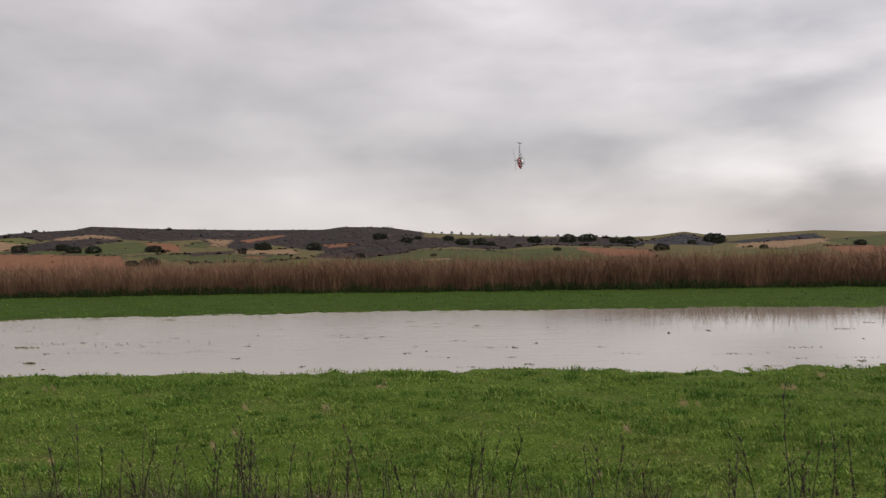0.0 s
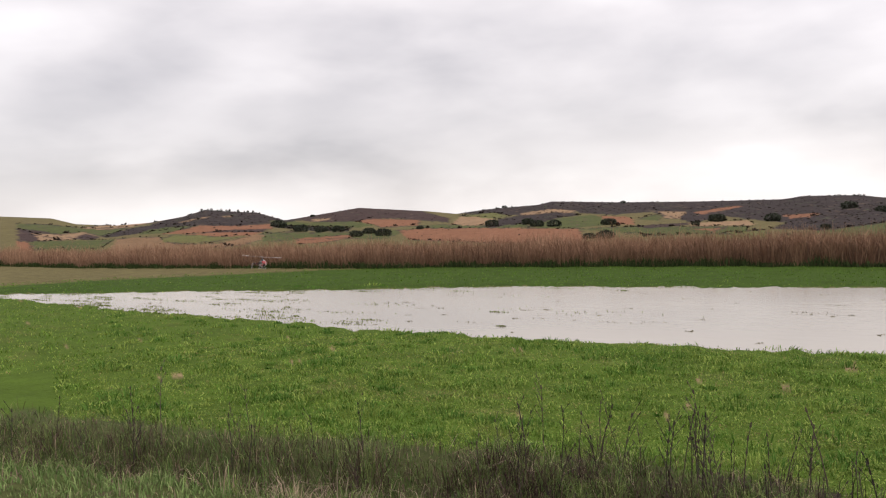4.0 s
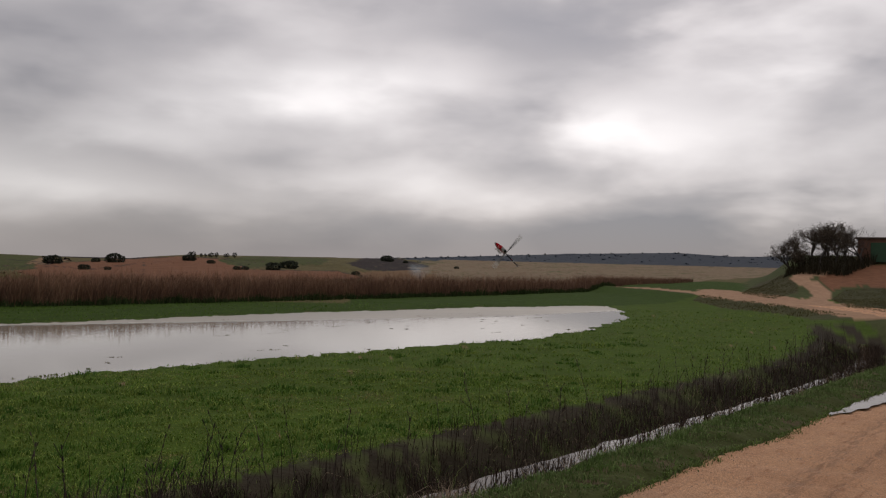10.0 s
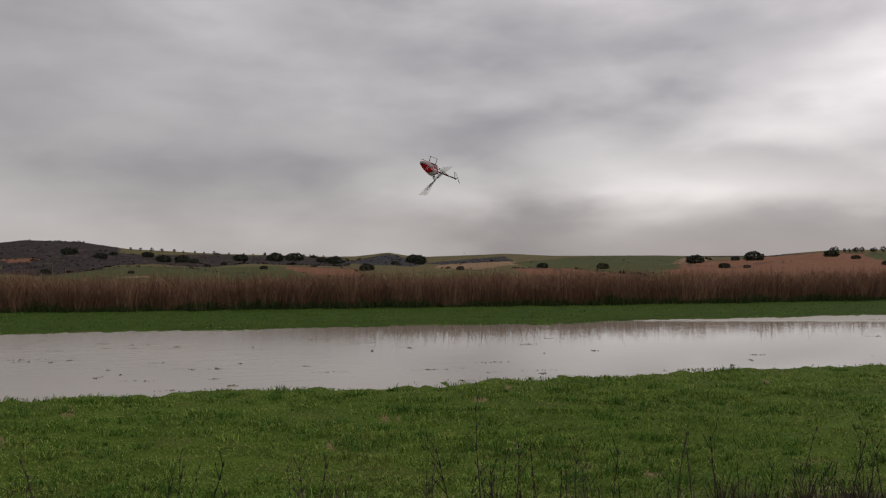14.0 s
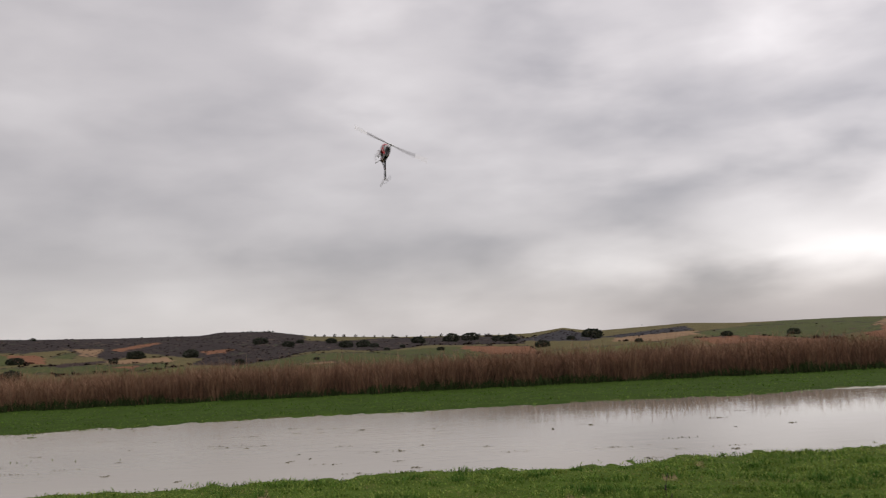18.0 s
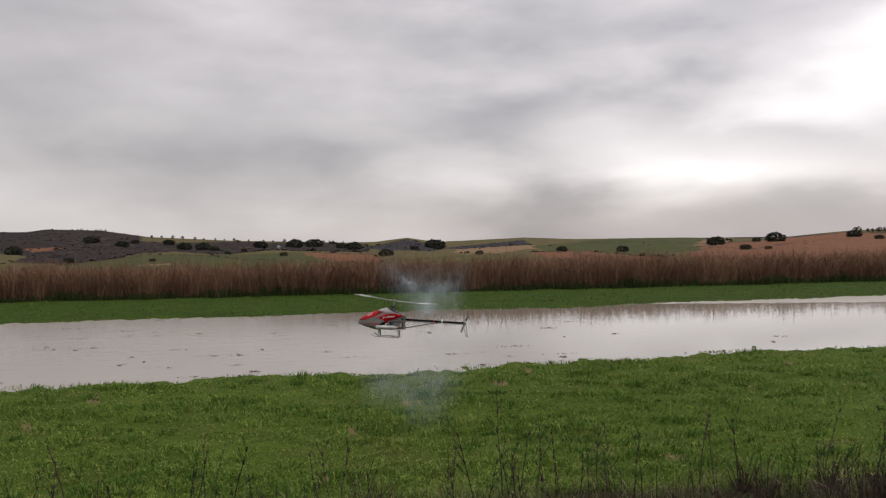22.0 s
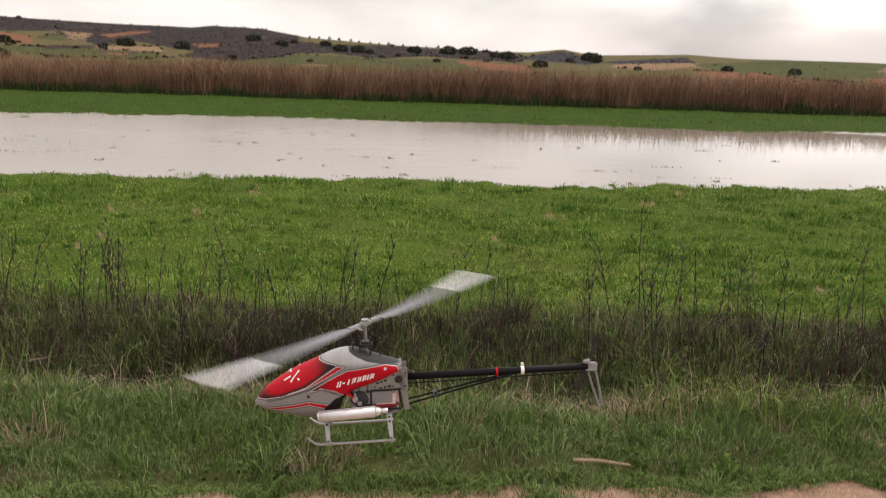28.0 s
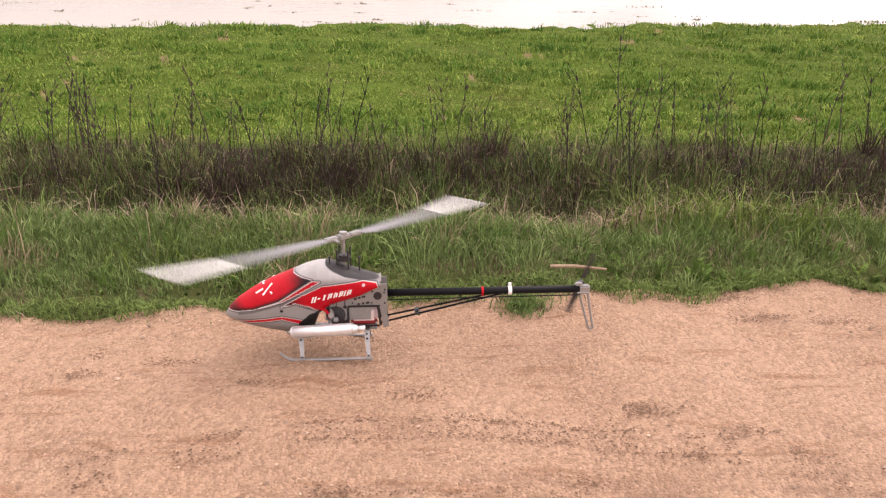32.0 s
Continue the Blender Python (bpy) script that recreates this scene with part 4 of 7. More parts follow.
    for middle, half in ((1.78, 0.12), (1.50, 0.05), (-0.35, 0.15)):
        off = maths(tree, "DIVIDE", maths(tree, "SUBTRACT", maths(tree, "ADD", where.outputs[1], maths(tree, "MULTIPLY", where.outputs[0], -0.05)), middle), half)
        band = maths(tree, "SUBTRACT", 1.0, maths(tree, "MULTIPLY", off, off), clamp=True)
        bands = band if bands is None else maths(tree, "MAXIMUM", bands, band)
    wear = maths(tree, "MULTIPLY", maths(tree, "MULTIPLY", maths(tree, "SUBTRACT", torn.outputs["Fac"], 0.44), 9.0, clamp=True), bands)
    three = add("ShaderNodeMix")
    three.data_type, three.blend_type = "RGBA", "MIX"
    three.inputs[7].default_value = (0.135, 0.075, 0.045, 1)
    link(maths(tree, "MULTIPLY", wear, 0.4), three.inputs[0])
    link(orange_end.outputs[2], three.inputs[6])
    relief = add("ShaderNodeBump", Strength=0.9, Distance=0.014)
    link(maths(tree, "ADD", grit.outputs["Fac"], maths(tree, "MULTIPLY", stones.outputs["Distance"], -0.8)), relief.inputs["Height"])
    bsdf = add("ShaderNodeBsdfPrincipled", Roughness=0.8)
    bsdf.inputs["Specular IOR Level"].default_value = 0.3
    link(three.outputs[2], bsdf.inputs["Base Color"])
    link(relief.outputs[0], bsdf.inputs["Normal"])
    link(bsdf.outputs[0], add("ShaderNodeOutputMaterial").inputs[0])
    tagged(new("track", mesh_from("track", verts, faces, m, smooth=True)), "damp pinkish gravel farm track with wheel ruts", "track", kind="structure")


build_track()


def lump_points(n):
    """A small angular stone or clod: unit points and triangles."""
    v = np.array([(1, 0, 0), (-1, 0, 0), (0, 1, 0), (0, -1, 0), (0, 0, 1), (0, 0, -1)], float)
    t = np.array([(0, 2, 4), (2, 1, 4), (1, 3, 4), (3, 0, 4), (2, 0, 5), (1, 2, 5), (3, 1, 5), (0, 3, 5)])
    return v, t


def many_lumps(name, centre, size, mat, label, category, squash=0.6, jitter=0.35):
    v, t = lump_points(0)
    n = len(centre)
    turn = RNG.uniform(0, 6.28, n)
    rough = 1 + RNG.uniform(-jitter, jitter, (n, 6, 1))
    local = v[None] * rough * size[:, None, None]
    c, s = np.cos(turn)[:, None], np.sin(turn)[:, None]
    x, y = local[..., 0] * c - local[..., 1] * s, local[..., 0] * s + local[..., 1] * c
    verts = np.stack([x, y, local[..., 2] * squash], -1) + centre[:, None]
    faces = (t[None] + (np.arange(n) * 6)[:, None, None]).reshape(-1, 3)
    return tagged(new(name, mesh_from(name, verts.reshape(-1, 3), faces, mat)), label, category, kind="stuff")


def build_stones():
    x, y = scatter(21000, -4.5, 9, 0.9, 3.2)
    keep = y < track_edge(x)
    x, y = x[keep], y[keep]
    size = RNG.exponential(0.0014, len(x)) + 0.0013
    many_lumps("gravel_stones", np.stack([x, y, land(x, y) + 0.01], -1), np.minimum(size, 0.012), material("pale_stone", (0.36, 0.255, 0.185), 0.85, vary=0.2, scale=30, island=0.55), "small pale and rusty stones strewn on the track", "gravel")
    spots = [(-1.07, 2.58), (-1.0, 2.55), (-0.81, 2.51), (-1.08, 2.41), (-0.53, 2.37), (0.99, 3.0), (1.12, 2.98), (1.22, 3.02), (1.23, 2.82), (1.32, 2.83), (1.5, 2.8), (0.75, 1.99), (0.94, 2.1), (0.70, 2.21), (0.66, 2.2), (-0.21, 1.85), (0.47, 1.89), (0.0, 2.3)]
    cx = np.concatenate([RNG.normal(a, 0.05, 70) for a, b in spots])
    cy = np.concatenate([RNG.normal(b, 0.018, 70) for a, b in spots])
    # The print of a tractor tyre: rows of torn lug marks along a bend.
    steps = np.arange(-2.2, 2.4, 0.021)
    steps = steps[wobble(steps, 0 * steps, 0.16) > -0.25]
    for aside, each in ((0.0, 6), (-0.04, 3), (-0.085, 5), (-0.30, 2)):
        tx = np.repeat(steps, each) + RNG.normal(0, 0.006, len(steps) * each) + np.tile(np.arange(each) * 0.006, len(steps))
        ty = 2.145 - 0.2 * (tx - 0.08) ** 2 + 0.07 * np.clip(tx - 0.6, 0, 2) + aside + np.tile(np.arange(each) * 0.006, len(steps)) + RNG.normal(0, 0.008, len(tx))
        cx, cy = np.concatenate([cx, tx]), np.concatenate([cy, ty])
    many_lumps("mud_clods", np.stack([cx, cy, land(cx, cy) + 0.012], -1), RNG.uniform(0.0015, 0.0054, len(cx)), material("dark_mud", (0.15, 0.082, 0.048), 0.9, vary=0.2, scale=30, island=0.35), "dark clods of mud and torn tyre prints on the track", "mud", squash=0.35)


build_stones()


def build_verge():
    n = 96000
    x = np.concatenate([RNG.uniform(-3.2, 4.2, n), RNG.uniform(4, 26, n // 2), RNG.uniform(-12, -3, n // 8)])
    v = RNG.uniform(2.75, 3.70, len(x)) + 0.05 * RNG.normal(0, 1, len(x))
    y = v + bend(x)
    into = y - track_edge(x)
    keep = (into > -0.14 * RNG.uniform(0, 1, len(x)) ** 2 + 0.01) & (v < 3.68 + 0.2 * (x > 4.2))
    x, y, into = x[keep], y[keep], into[keep]
    rank = wobble(x, y, 0.3) + 0.9 * wobble(x + 5, y, 0.1)
    height = np.clip(0.030 + 0.10 * np.clip(into, 0, 0.9) + 0.020 * rank, 0.012, 0.2) * RNG.uniform(0.6, 1.35, len(x)) * (1 - 0.35 * smooth01((x - 4) / 2))
    kind = RNG.uniform(0, 1, len(x)) + 0.14 * wobble(x, y, 0.35) + 0.1 * wobble(x, y, 0.1) - 0.2 * (x > 4)
    for name, chosen, colour in (("verge_grass", kind < 0.5, (0.112, 0.172, 0.054)), ("pale_verge_grass", (kind >= 0.5) & (kind < 0.93), (0.182, 0.236, 0.088)), ("dry_verge_grass", kind >= 0.93, (0.25, 0.20, 0.13))):
        m = chosen.sum()
        blades(name, x[chosen], y[chosen], height[chosen], RNG.uniform(0.0022, 0.0052, m) * np.where(np.abs(x[chosen]) > 4.2, 2.2, 1.0), RNG.uniform(0.1, 0.75, m), leafy(name, colour, island=0.35), "lush wet grass on the verge of the track", "grass")
    # Lush tufts, and docks with broad leaves near the gravel.
    k = 520
    cx = np.concatenate([RNG.uniform(-3.2, 4.2, k), RNG.uniform(4.2, 24, k // 2)])
    v = 2.95 + 0.72 * RNG.uniform(0, 1, len(cx)) ** 0.8
    cy = v + bend(cx)
    ok = (cy > track_edge(cx) + 0.06) & (wobble(cx, cy, 0.35) + 0.6 * RNG.normal(0, 1, len(cx)) > -0.1)
    cx, cy, v = cx[ok], cy[ok], v[ok]
    big = RNG.gamma(4.0, 0.25, len(cx)) * (0.55 + 0.75 * np.clip(v - 2.95, 0, 0.9)) * np.where(cx > 4.2, 0.75, 1.0)
    pick = RNG.uniform(0, 1, len(cx))
    for name, chosen, colour in (("lush_tufts", pick < 0.5, (0.104, 0.172, 0.044)), ("light_tufts", (pick >= 0.5) & (pick < 0.86), (0.180, 0.246, 0.088)), ("bleached_tufts", pick >= 0.86, (0.28, 0.22, 0.14))):
        tufts(name, cx[chosen], cy[chosen], 0.09 * big[chosen], 0.105 * big[chosen], 50, np.full(chosen.sum(), 0.0042), leafy(name, colour, island=0.35, vary=0.2, scale=2.0), "grass tufts on the verge of the track")
    k = 90
    cx = RNG.uniform(-3.0, 4.0, k)
    cy = track_edge(cx) + RNG.uniform(0.04, 0.35, k)
    tufts("broad_leaved_weeds", cx, cy, RNG.uniform(0.04, 0.09, k), RNG.uniform(0.04, 0.08, k), 16, RNG.uniform(0.012, 0.024, k), leafy("broad_leaves", (0.085, 0.140, 0.032), island=0.3), "low broad-leaved weeds at the edge of the gravel", "weeds")
    k = 16000
    x = np.concatenate([RNG.uniform(-3.4, 4.2, k * 3 // 4), RNG.uniform(4.2, 22, k - k * 3 // 4)])
    reach = 0.035 + 0.05 * wobble(x, 0 * x, 0.3) + 0.04 * wobble(x + 4, 0 * x, 0.1)
    y = track_edge(x) + 0.05 - RNG.uniform(0, 1, k) ** 1.5 * (0.07 + np.clip(reach, 0, 0.16))
    blades("creeping_grass", x, y, RNG.uniform(0.015, 0.06, k), RNG.uniform(0.0025, 0.005, k) * np.where(x > 4.2, 2, 1), RNG.uniform(0.4, 1.6, k), leafy("creeping_grass", (0.125, 0.178, 0.052), island=0.4), "short grass creeping over the edge of the gravel", "grass", z=land(x, y) + 0.01)
    # A tuft that has come up through the gravel.
    x, y = RNG.normal(0.40, 0.045, 420), RNG.normal(2.90, 0.035, 420)
    blades("gravel_tuft", x, y, RNG.uniform(0.03, 0.09, 420), RNG.uniform(0.003, 0.006, 420), RNG.uniform(0.3, 1.0, 420), leafy("verge_grass", (0.05, 0.1, 0.014)), "tuft of grass growing out of the gravel", "grass")


build_verge()


def build_ditch_weeds():
    n = 170000
    # The growth begins where the verge grass ends.
    x = np.concatenate([RNG.uniform(-4.5, 5, n // 2), RNG.uniform(-14, -4.5, n // 5), RNG.uniform(5, 29, n - n // 2 - n // 5)])
    v = np.where(RNG.uniform(0, 1, n) < 0.5, RNG.normal(6.0, 0.42, n), RNG.uniform(3.6, 5.9, n))
    wet = (x > 4.6) & (v > 5.0) & (v < 5.42)
    gap = wobble(x, v + bend(x), 0.4) + 0.6 * wobble(x + 4, v + bend(x), 0.15) + 0.4 * RNG.normal(0, 1, n) < 0.1
    keep = (v > 3.6 + 0.25 * (x > 4)) & (v < 7.0) & ~((x > 3.5) & (v > 5.4) & gap & (RNG.uniform(0, 1, n) < 0.35)) & ~((x > 4) & (v > 6.3) & (RNG.uniform(0, 1, n) < 0.8)) & ~(wet & (RNG.uniform(0, 1, n) < 0.86 - 0.5 * (x < 7)))
    x, v = x[keep], v[keep]
    y = v + bend(x)
    n = len(x)
    clump = wobble(x, y, 0.45) + 0.7 * wobble(x + 7, y, 0.15)
    drift = wobble(x, y, 0.9) + 0.4 * wobble(x + 3, y, 0.3)
    east, west = smooth01((x - 3.2) / 2.5), smooth01((-x - 3.0) / 2.0)
    crest, floor_of_ditch = np.exp(-(((v - 6.0) / 0.38) ** 2)), np.exp(-(((v - 3.88) / 0.2) ** 2))
    height = RNG.uniform(0.08, 0.30, n) * (1 + 0.38 * clump) * np.clip(0.9 + 0.35 * wobble(x, 0 * x, 0.55), 0.4, 1.5) * np.where(v < 5.2, 0.72, 1.0) * np.where(v > 6.25, 0.55, 1.0) * (1 - east * np.clip(0.45 - 0.3 * clump, 0.0, 0.75))
    # Dead growth in drifts and along the crest, bleached litter on the near side, green grass coming through.
    dead = np.clip(0.08 + 0.16 * drift + 0.20 * crest + 0.50 * east * (v > 4.6) + 0.10 * west, 0.02, 0.9)
    dry = np.clip(0.09 + 0.34 * floor_of_ditch - 0.05 * drift - 0.05 * east, 0.03, 0.5)
    chance = RNG.uniform(0, 1, n)
    fresh = RNG.uniform(0, 1, n) + 0.2 * clump > 0.66
    growth = [
        ("black_weeds", (chance < dead) & (x > 3.6), (0.042, 0.029, 0.022), "nearly black dead weeds along the wet ditch", "weeds"),
        ("dead_weeds", (chance < dead) & (x <= 3.6), (0.076, 0.052, 0.040), "dark dead weeds along the ditch", "weeds"),
        ("dry_ditch_grass", (chance >= dead) & (chance < dead + dry), (0.255, 0.19, 0.130), "bleached dry grass along the ditch", "grass"),
        ("ditch_grass", (chance >= dead + dry) & ~fresh, (0.090, 0.142, 0.042), "rank green grass on the ditch bank", "grass"),
        ("pale_ditch_grass", (chance >= dead + dry) & fresh, (0.180, 0.225, 0.072), "fresh light green grass in the ditch", "grass"),
    ]
    for name, chosen, colour, label, category in growth:
        m = chosen.sum()
        blades(name, x[chosen], y[chosen], height[chosen] * (1.15 if name == "dead_weeds" else 1.0), RNG.uniform(0.003, 0.008, m), RNG.uniform(0.1, 1.0, m), leafy(name, colour, island=0.5), label, category)
    k = 110
    cx, cv = RNG.uniform(-4.4, 5, k), RNG.normal(5.9, 0.4, k)
    tufts("dead_weed_clumps", cx, cv + bend(cx), RNG.uniform(0.06, 0.16, k), RNG.uniform(0.2, 0.46, k), 46, RNG.uniform(0.004, 0.007, k), leafy("dead_weed_clumps", (0.060, 0.042, 0.034), island=0.5), "dark clumps of dead weeds along the ditch", "weeds")
    k = 190
    cx, cv = RNG.uniform(-4.4, 5, k), RNG.uniform(3.66, 4.15, k)
    ok = wobble(cx, cv, 0.4) > -0.3
    cx, cv = cx[ok], cv[ok]
    k = len(cx)
    tufts("straw_clumps", cx, cv + bend(cx), RNG.uniform(0.06, 0.15, k), RNG.uniform(0.12, 0.26, k), 54, RNG.uniform(0.0025, 0.0045, k), leafy("straw_clumps", (0.34, 0.25, 0.18), island=0.45), "bleached clumps of dry grass beside the ditch")
    # Long bleached stems that have fallen over into the ditch.
    m = 6500
    x = np.concatenate([RNG.uniform(-4.5, 5, m * 2 // 3), RNG.uniform(-12, 26, m - m * 2 // 3)])
    v = np.where(RNG.uniform(0, 1, m) < 0.6, RNG.normal(3.9, 0.14, m), RNG.uniform(4.2, 6.7, m))
    blades("fallen_stems", x, v + bend(x), RNG.uniform(0.1, 0.34, m), RNG.uniform(0.002, 0.0042, m), RNG.uniform(0.5, 1.7, m), leafy("fallen_stems", (0.32, 0.245, 0.18), island=0.45), "bleached fallen weed stems in the ditch", "weeds", droop=0.5)
    # Thin dark stems that stand over the rest.
    m = 2500
    x = np.concatenate([RNG.uniform(-4.5, 5, m // 8), RNG.uniform(5, 29, m - m // 8)])
    v = np.where(RNG.uniform(0, 1, m) < 0.62, RNG.normal(6.1, 0.3, m), RNG.uniform(4.7, 5.9, m))
    blades("weed_stems", x, v + bend(x), (0.2 + RNG.gamma(1.2, 0.12, m)) * np.where(x > 5, 0.85, 1.0), RNG.uniform(0.005, 0.009, m), RNG.uniform(0.02, 0.35, m), leafy("weed_stems", (0.040, 0.027, 0.021), island=0.5), "thin dark dead weed stems along the ditch", "weeds")


build_ditch_weeds()


def build_water_stems():
    """Dead stems and sedge that stand in the ditch water and along its near edge."""
    n = 5200
    x = RNG.uniform(4.2, 30, n)
    v = np.where(RNG.uniform(0, 1, n) < 0.55, RNG.normal(4.95, 0.12, n), RNG.uniform(4.9, 5.45, n))
    y = v + bend(x)
    keep = wobble(x, y, 0.5) + 0.7 * wobble(x + 6, y, 0.16) + 0.5 * RNG.normal(0, 1, n) > -0.35
    x, y = x[keep], y[keep]
    n = len(x)
    blades("water_stems", x, y, RNG.uniform(0.08, 0.3, n), RNG.uniform(0.006, 0.014, n), RNG.uniform(0.1, 1.1, n), leafy("water_stems", (0.052, 0.036, 0.027), island=0.5), "dark dead stems standing in the ditch water", "weeds", z=np.maximum(land(x, y), DITCH_WATER) - 0.01)


build_water_stems()


def build_tussocks():
    for x0, y0, wide, tall, colour in ((0.95, 3.95, 0.10, 0.34, (0.29, 0.22, 0.15)), (-1.7, 4.35, 0.16, 0.26, (0.27, 0.20, 0.14)), (-0.35, 4.5, 0.16, 0.2, (0.16, 0.095, 0.065)), (2.5, 4.3, 0.2, 0.3, (0.20, 0.145, 0.11)), (1.25, 3.75, 0.20, 0.34, (0.125, 0.175, 0.040)), (1.62, 3.66, 0.18, 0.28, (0.110, 0.160, 0.034)), (-2.2, 3.3, 0.2, 0.14, (0.12, 0.16, 0.035)), (-0.9, 3.35, 0.2, 0.14, (0.11, 0.15, 0.03)), (2.3, 3.35, 0.2, 0.15, (0.12, 0.165, 0.03)), (-0.15, 4.3, 0.22, 0.26, (0.24, 0.16, 0.12))):
        n = 420
        x, y = RNG.normal(x0, wide, n), RNG.normal(y0, wide * 0.7, n)
        blades("tussock", x, y, RNG.uniform(0.4, 1.0, n) * tall, RNG.uniform(0.002, 0.006, n), RNG.uniform(0.2, 1.0, n), leafy("tussock_%d" % int(1000 * x0), colour, island=0.4), "tussock of bleached dry grass by the ditch", "grass")


build_tussocks()


def tube(verts, faces, a, b, ra, rb, sides=4):
    """A tapered twig from a to b, added to the lists."""
    a, b = Vector(a), Vector(b)
    axis = (b - a).normalized()
    one = axis.orthogonal().normalized()
    two = axis.cross(one)
    start = len(verts)
    for end, radius in ((a, ra), (b, rb)):
        for k in range(sides):
            angle = 2 * math.pi * k / sides
            verts.append(end + (one * math.cos(angle) + two * math.sin(angle)) * radius)
    for k in range(sides):
        faces.append((start + k, start + (k + 1) % sides, start + sides + (k + 1) % sides, start + sides + k))


def build_stalks():
    """Dead dock and teasel stalks, each with seed heads on short side shoots."""
    wood = material("dead_stalk", (0.042, 0.028, 0.022), 0.9, vary=0.3, scale=20, random_hue=0.5)
    rnd = random.Random(4)
    kinds = []
    for k in range(8):
        verts, faces = [], []
        height, at, lean = rnd.uniform(0.42, 0.85), Vector((0, 0, 0)), Vector((rnd.uniform(-0.12, 0.12), rnd.uniform(-0.12, 0.12), 1))
        steps = 6
        for n in range(steps):
            lean = (lean + Vector((rnd.uniform(-0.08, 0.08), rnd.uniform(-0.08, 0.08), 0))).normalized()
            to = at + lean * height / steps
            tube(verts, faces, at, to, 0.0058 * (1 - n / 9), 0.0058 * (1 - (n + 1) / 9))
            if n > 1 and k % 3 != 1:
                for _ in range(1 + (k % 4 == 0)):
                    side = Vector((rnd.uniform(-1, 1), rnd.uniform(-1, 1), rnd.uniform(0.9, 1.8))).normalized()
                    tip = to + side * rnd.uniform(0.05, 0.16)
                    tube(verts, faces, to, tip, 0.003, 0.002, 3)
                    tube(verts, faces, tip, tip + side * 0.03, 0.0055, 0.003, 4)
            if n > 2:
                tube(verts, faces, to, to + lean * 0.035, 0.008, 0.005, 5)
            at = to
        kinds.append(mesh_from("dead_weed_stalk", verts, faces, wood))
    for n in range(290):
        x = rnd.uniform(-4.2, 5) if n < 135 else rnd.uniform(-14, 33)
        v = rnd.gauss(6.2, 0.33)
        y = v + float(bend(x))
        ob = new("dead_weed_stalk", kinds[rnd.randrange(8)])
        size = rnd.uniform(0.6, 1.1)
        ob.matrix_basis = pose(x, y, float(land(np.array(x), np.array(y))) - 0.02, rnd.uniform(-9, 9), rnd.uniform(-9, 9), rnd.uniform(0, 360)) @ Matrix.Diagonal((size, size, size, 1))
        tagged(ob, "dead dark brown weed stalk on the ditch bank", "weed", "weed stalks along the ditch")


build_stalks()


def build_stick():
    verts, faces = [], []
    tube(verts, faces, (0, 0, 0), (0.10, 0.004, 0.004), 0.007, 0.0075, 6)
    tube(verts, faces, (0.10, 0.004, 0.004), (0.22, -0.004, 0.002), 0.0075, 0.004, 6)
    ob = new("stick", mesh_from("stick", verts, faces, material("bare_stick", (0.30, 0.21, 0.14), 0.8, vary=0.3, scale=40)))
    ob.matrix_basis = pose(0.52, 3.12, 0.09, 0, 0, -8)
    tagged(ob, "broken dry stick lying on the verge grass", "stick")


build_stick()

# ---- trees and scrub ----
def sight(az, el):
    """The place on the land seen from the track in a direction."""
    r = np.geomspace(47, float(ridge(az)), 900)
    x, y = -r * math.sin(radians(az)), r * math.cos(radians(az))
    z = land(x, y)
    seen = np.degrees(np.arctan2(z - EYE, r)) >= el
    k = int(np.argmax(seen)) if seen.any() else len(r) - 1
    return float(x[k]), float(y[k]), float(z[k]), float(r[k])


def leaf_cloud(n, rnd, shape, size, hollow=0.55):
    """Many small leaf clumps, each a bent pair of faces, filling a lumpy crown."""
    lumps = rnd.normal(0, 1, (14, 3))
    lumps /= np.linalg.norm(lumps, axis=1)[:, None]
    way = rnd.normal(0, 1, (n, 3))
    way /= np.linalg.norm(way, axis=1)[:, None]
    swell = 0.8 + 0.28 * np.clip((way @ lumps.T).max(1) * 2.2 - 1.1, 0, 1) + 0.05 * rnd.normal(0, 1, n)
    at = way * (swell * rnd.uniform(hollow, 1, n) ** 0.5)[:, None] * shape
    one = rnd.normal(0, 1, (n, 3))
    one /= np.linalg.norm(one, axis=1)[:, None]
    two = np.cross(one, rnd.normal(0, 1, (n, 3)))
    two /= np.linalg.norm(two, axis=1)[:, None]
    s = size * rnd.uniform(0.6, 1.4, (n, 1))
    verts = np.stack([at - one * s, at + two * s * 0.7, at + one * s, at - two * s * 0.7], 1).reshape(-1, 3)
    return verts, np.arange(n * 4).reshape(-1, 4)


OAKS_NORTH = [
    (-5.7, -0.93, 0.97), (-11.83, -0.9, 0.56), (-17.22, -0.79, 0.74), (-3.59, -0.46, 1.04), (-2.8, -0.37, 0.74), (-8.91, -0.49, 1.34), (-7.54, -0.54, 0.59), (7.09, -0.3, 0.97),
    (5.97, -0.33, 0.97), (5.23, -0.38, 0.59), (4.46, -0.62, 0.41), (3.42, -0.49, 0.41), (2.39, -0.26, 0.97), (0.23, -0.27, 1.12), (-1.04, -0.26, 1.12), (8.01, 0.02, 0.74), (0.93, -0.8, 0.52),
]
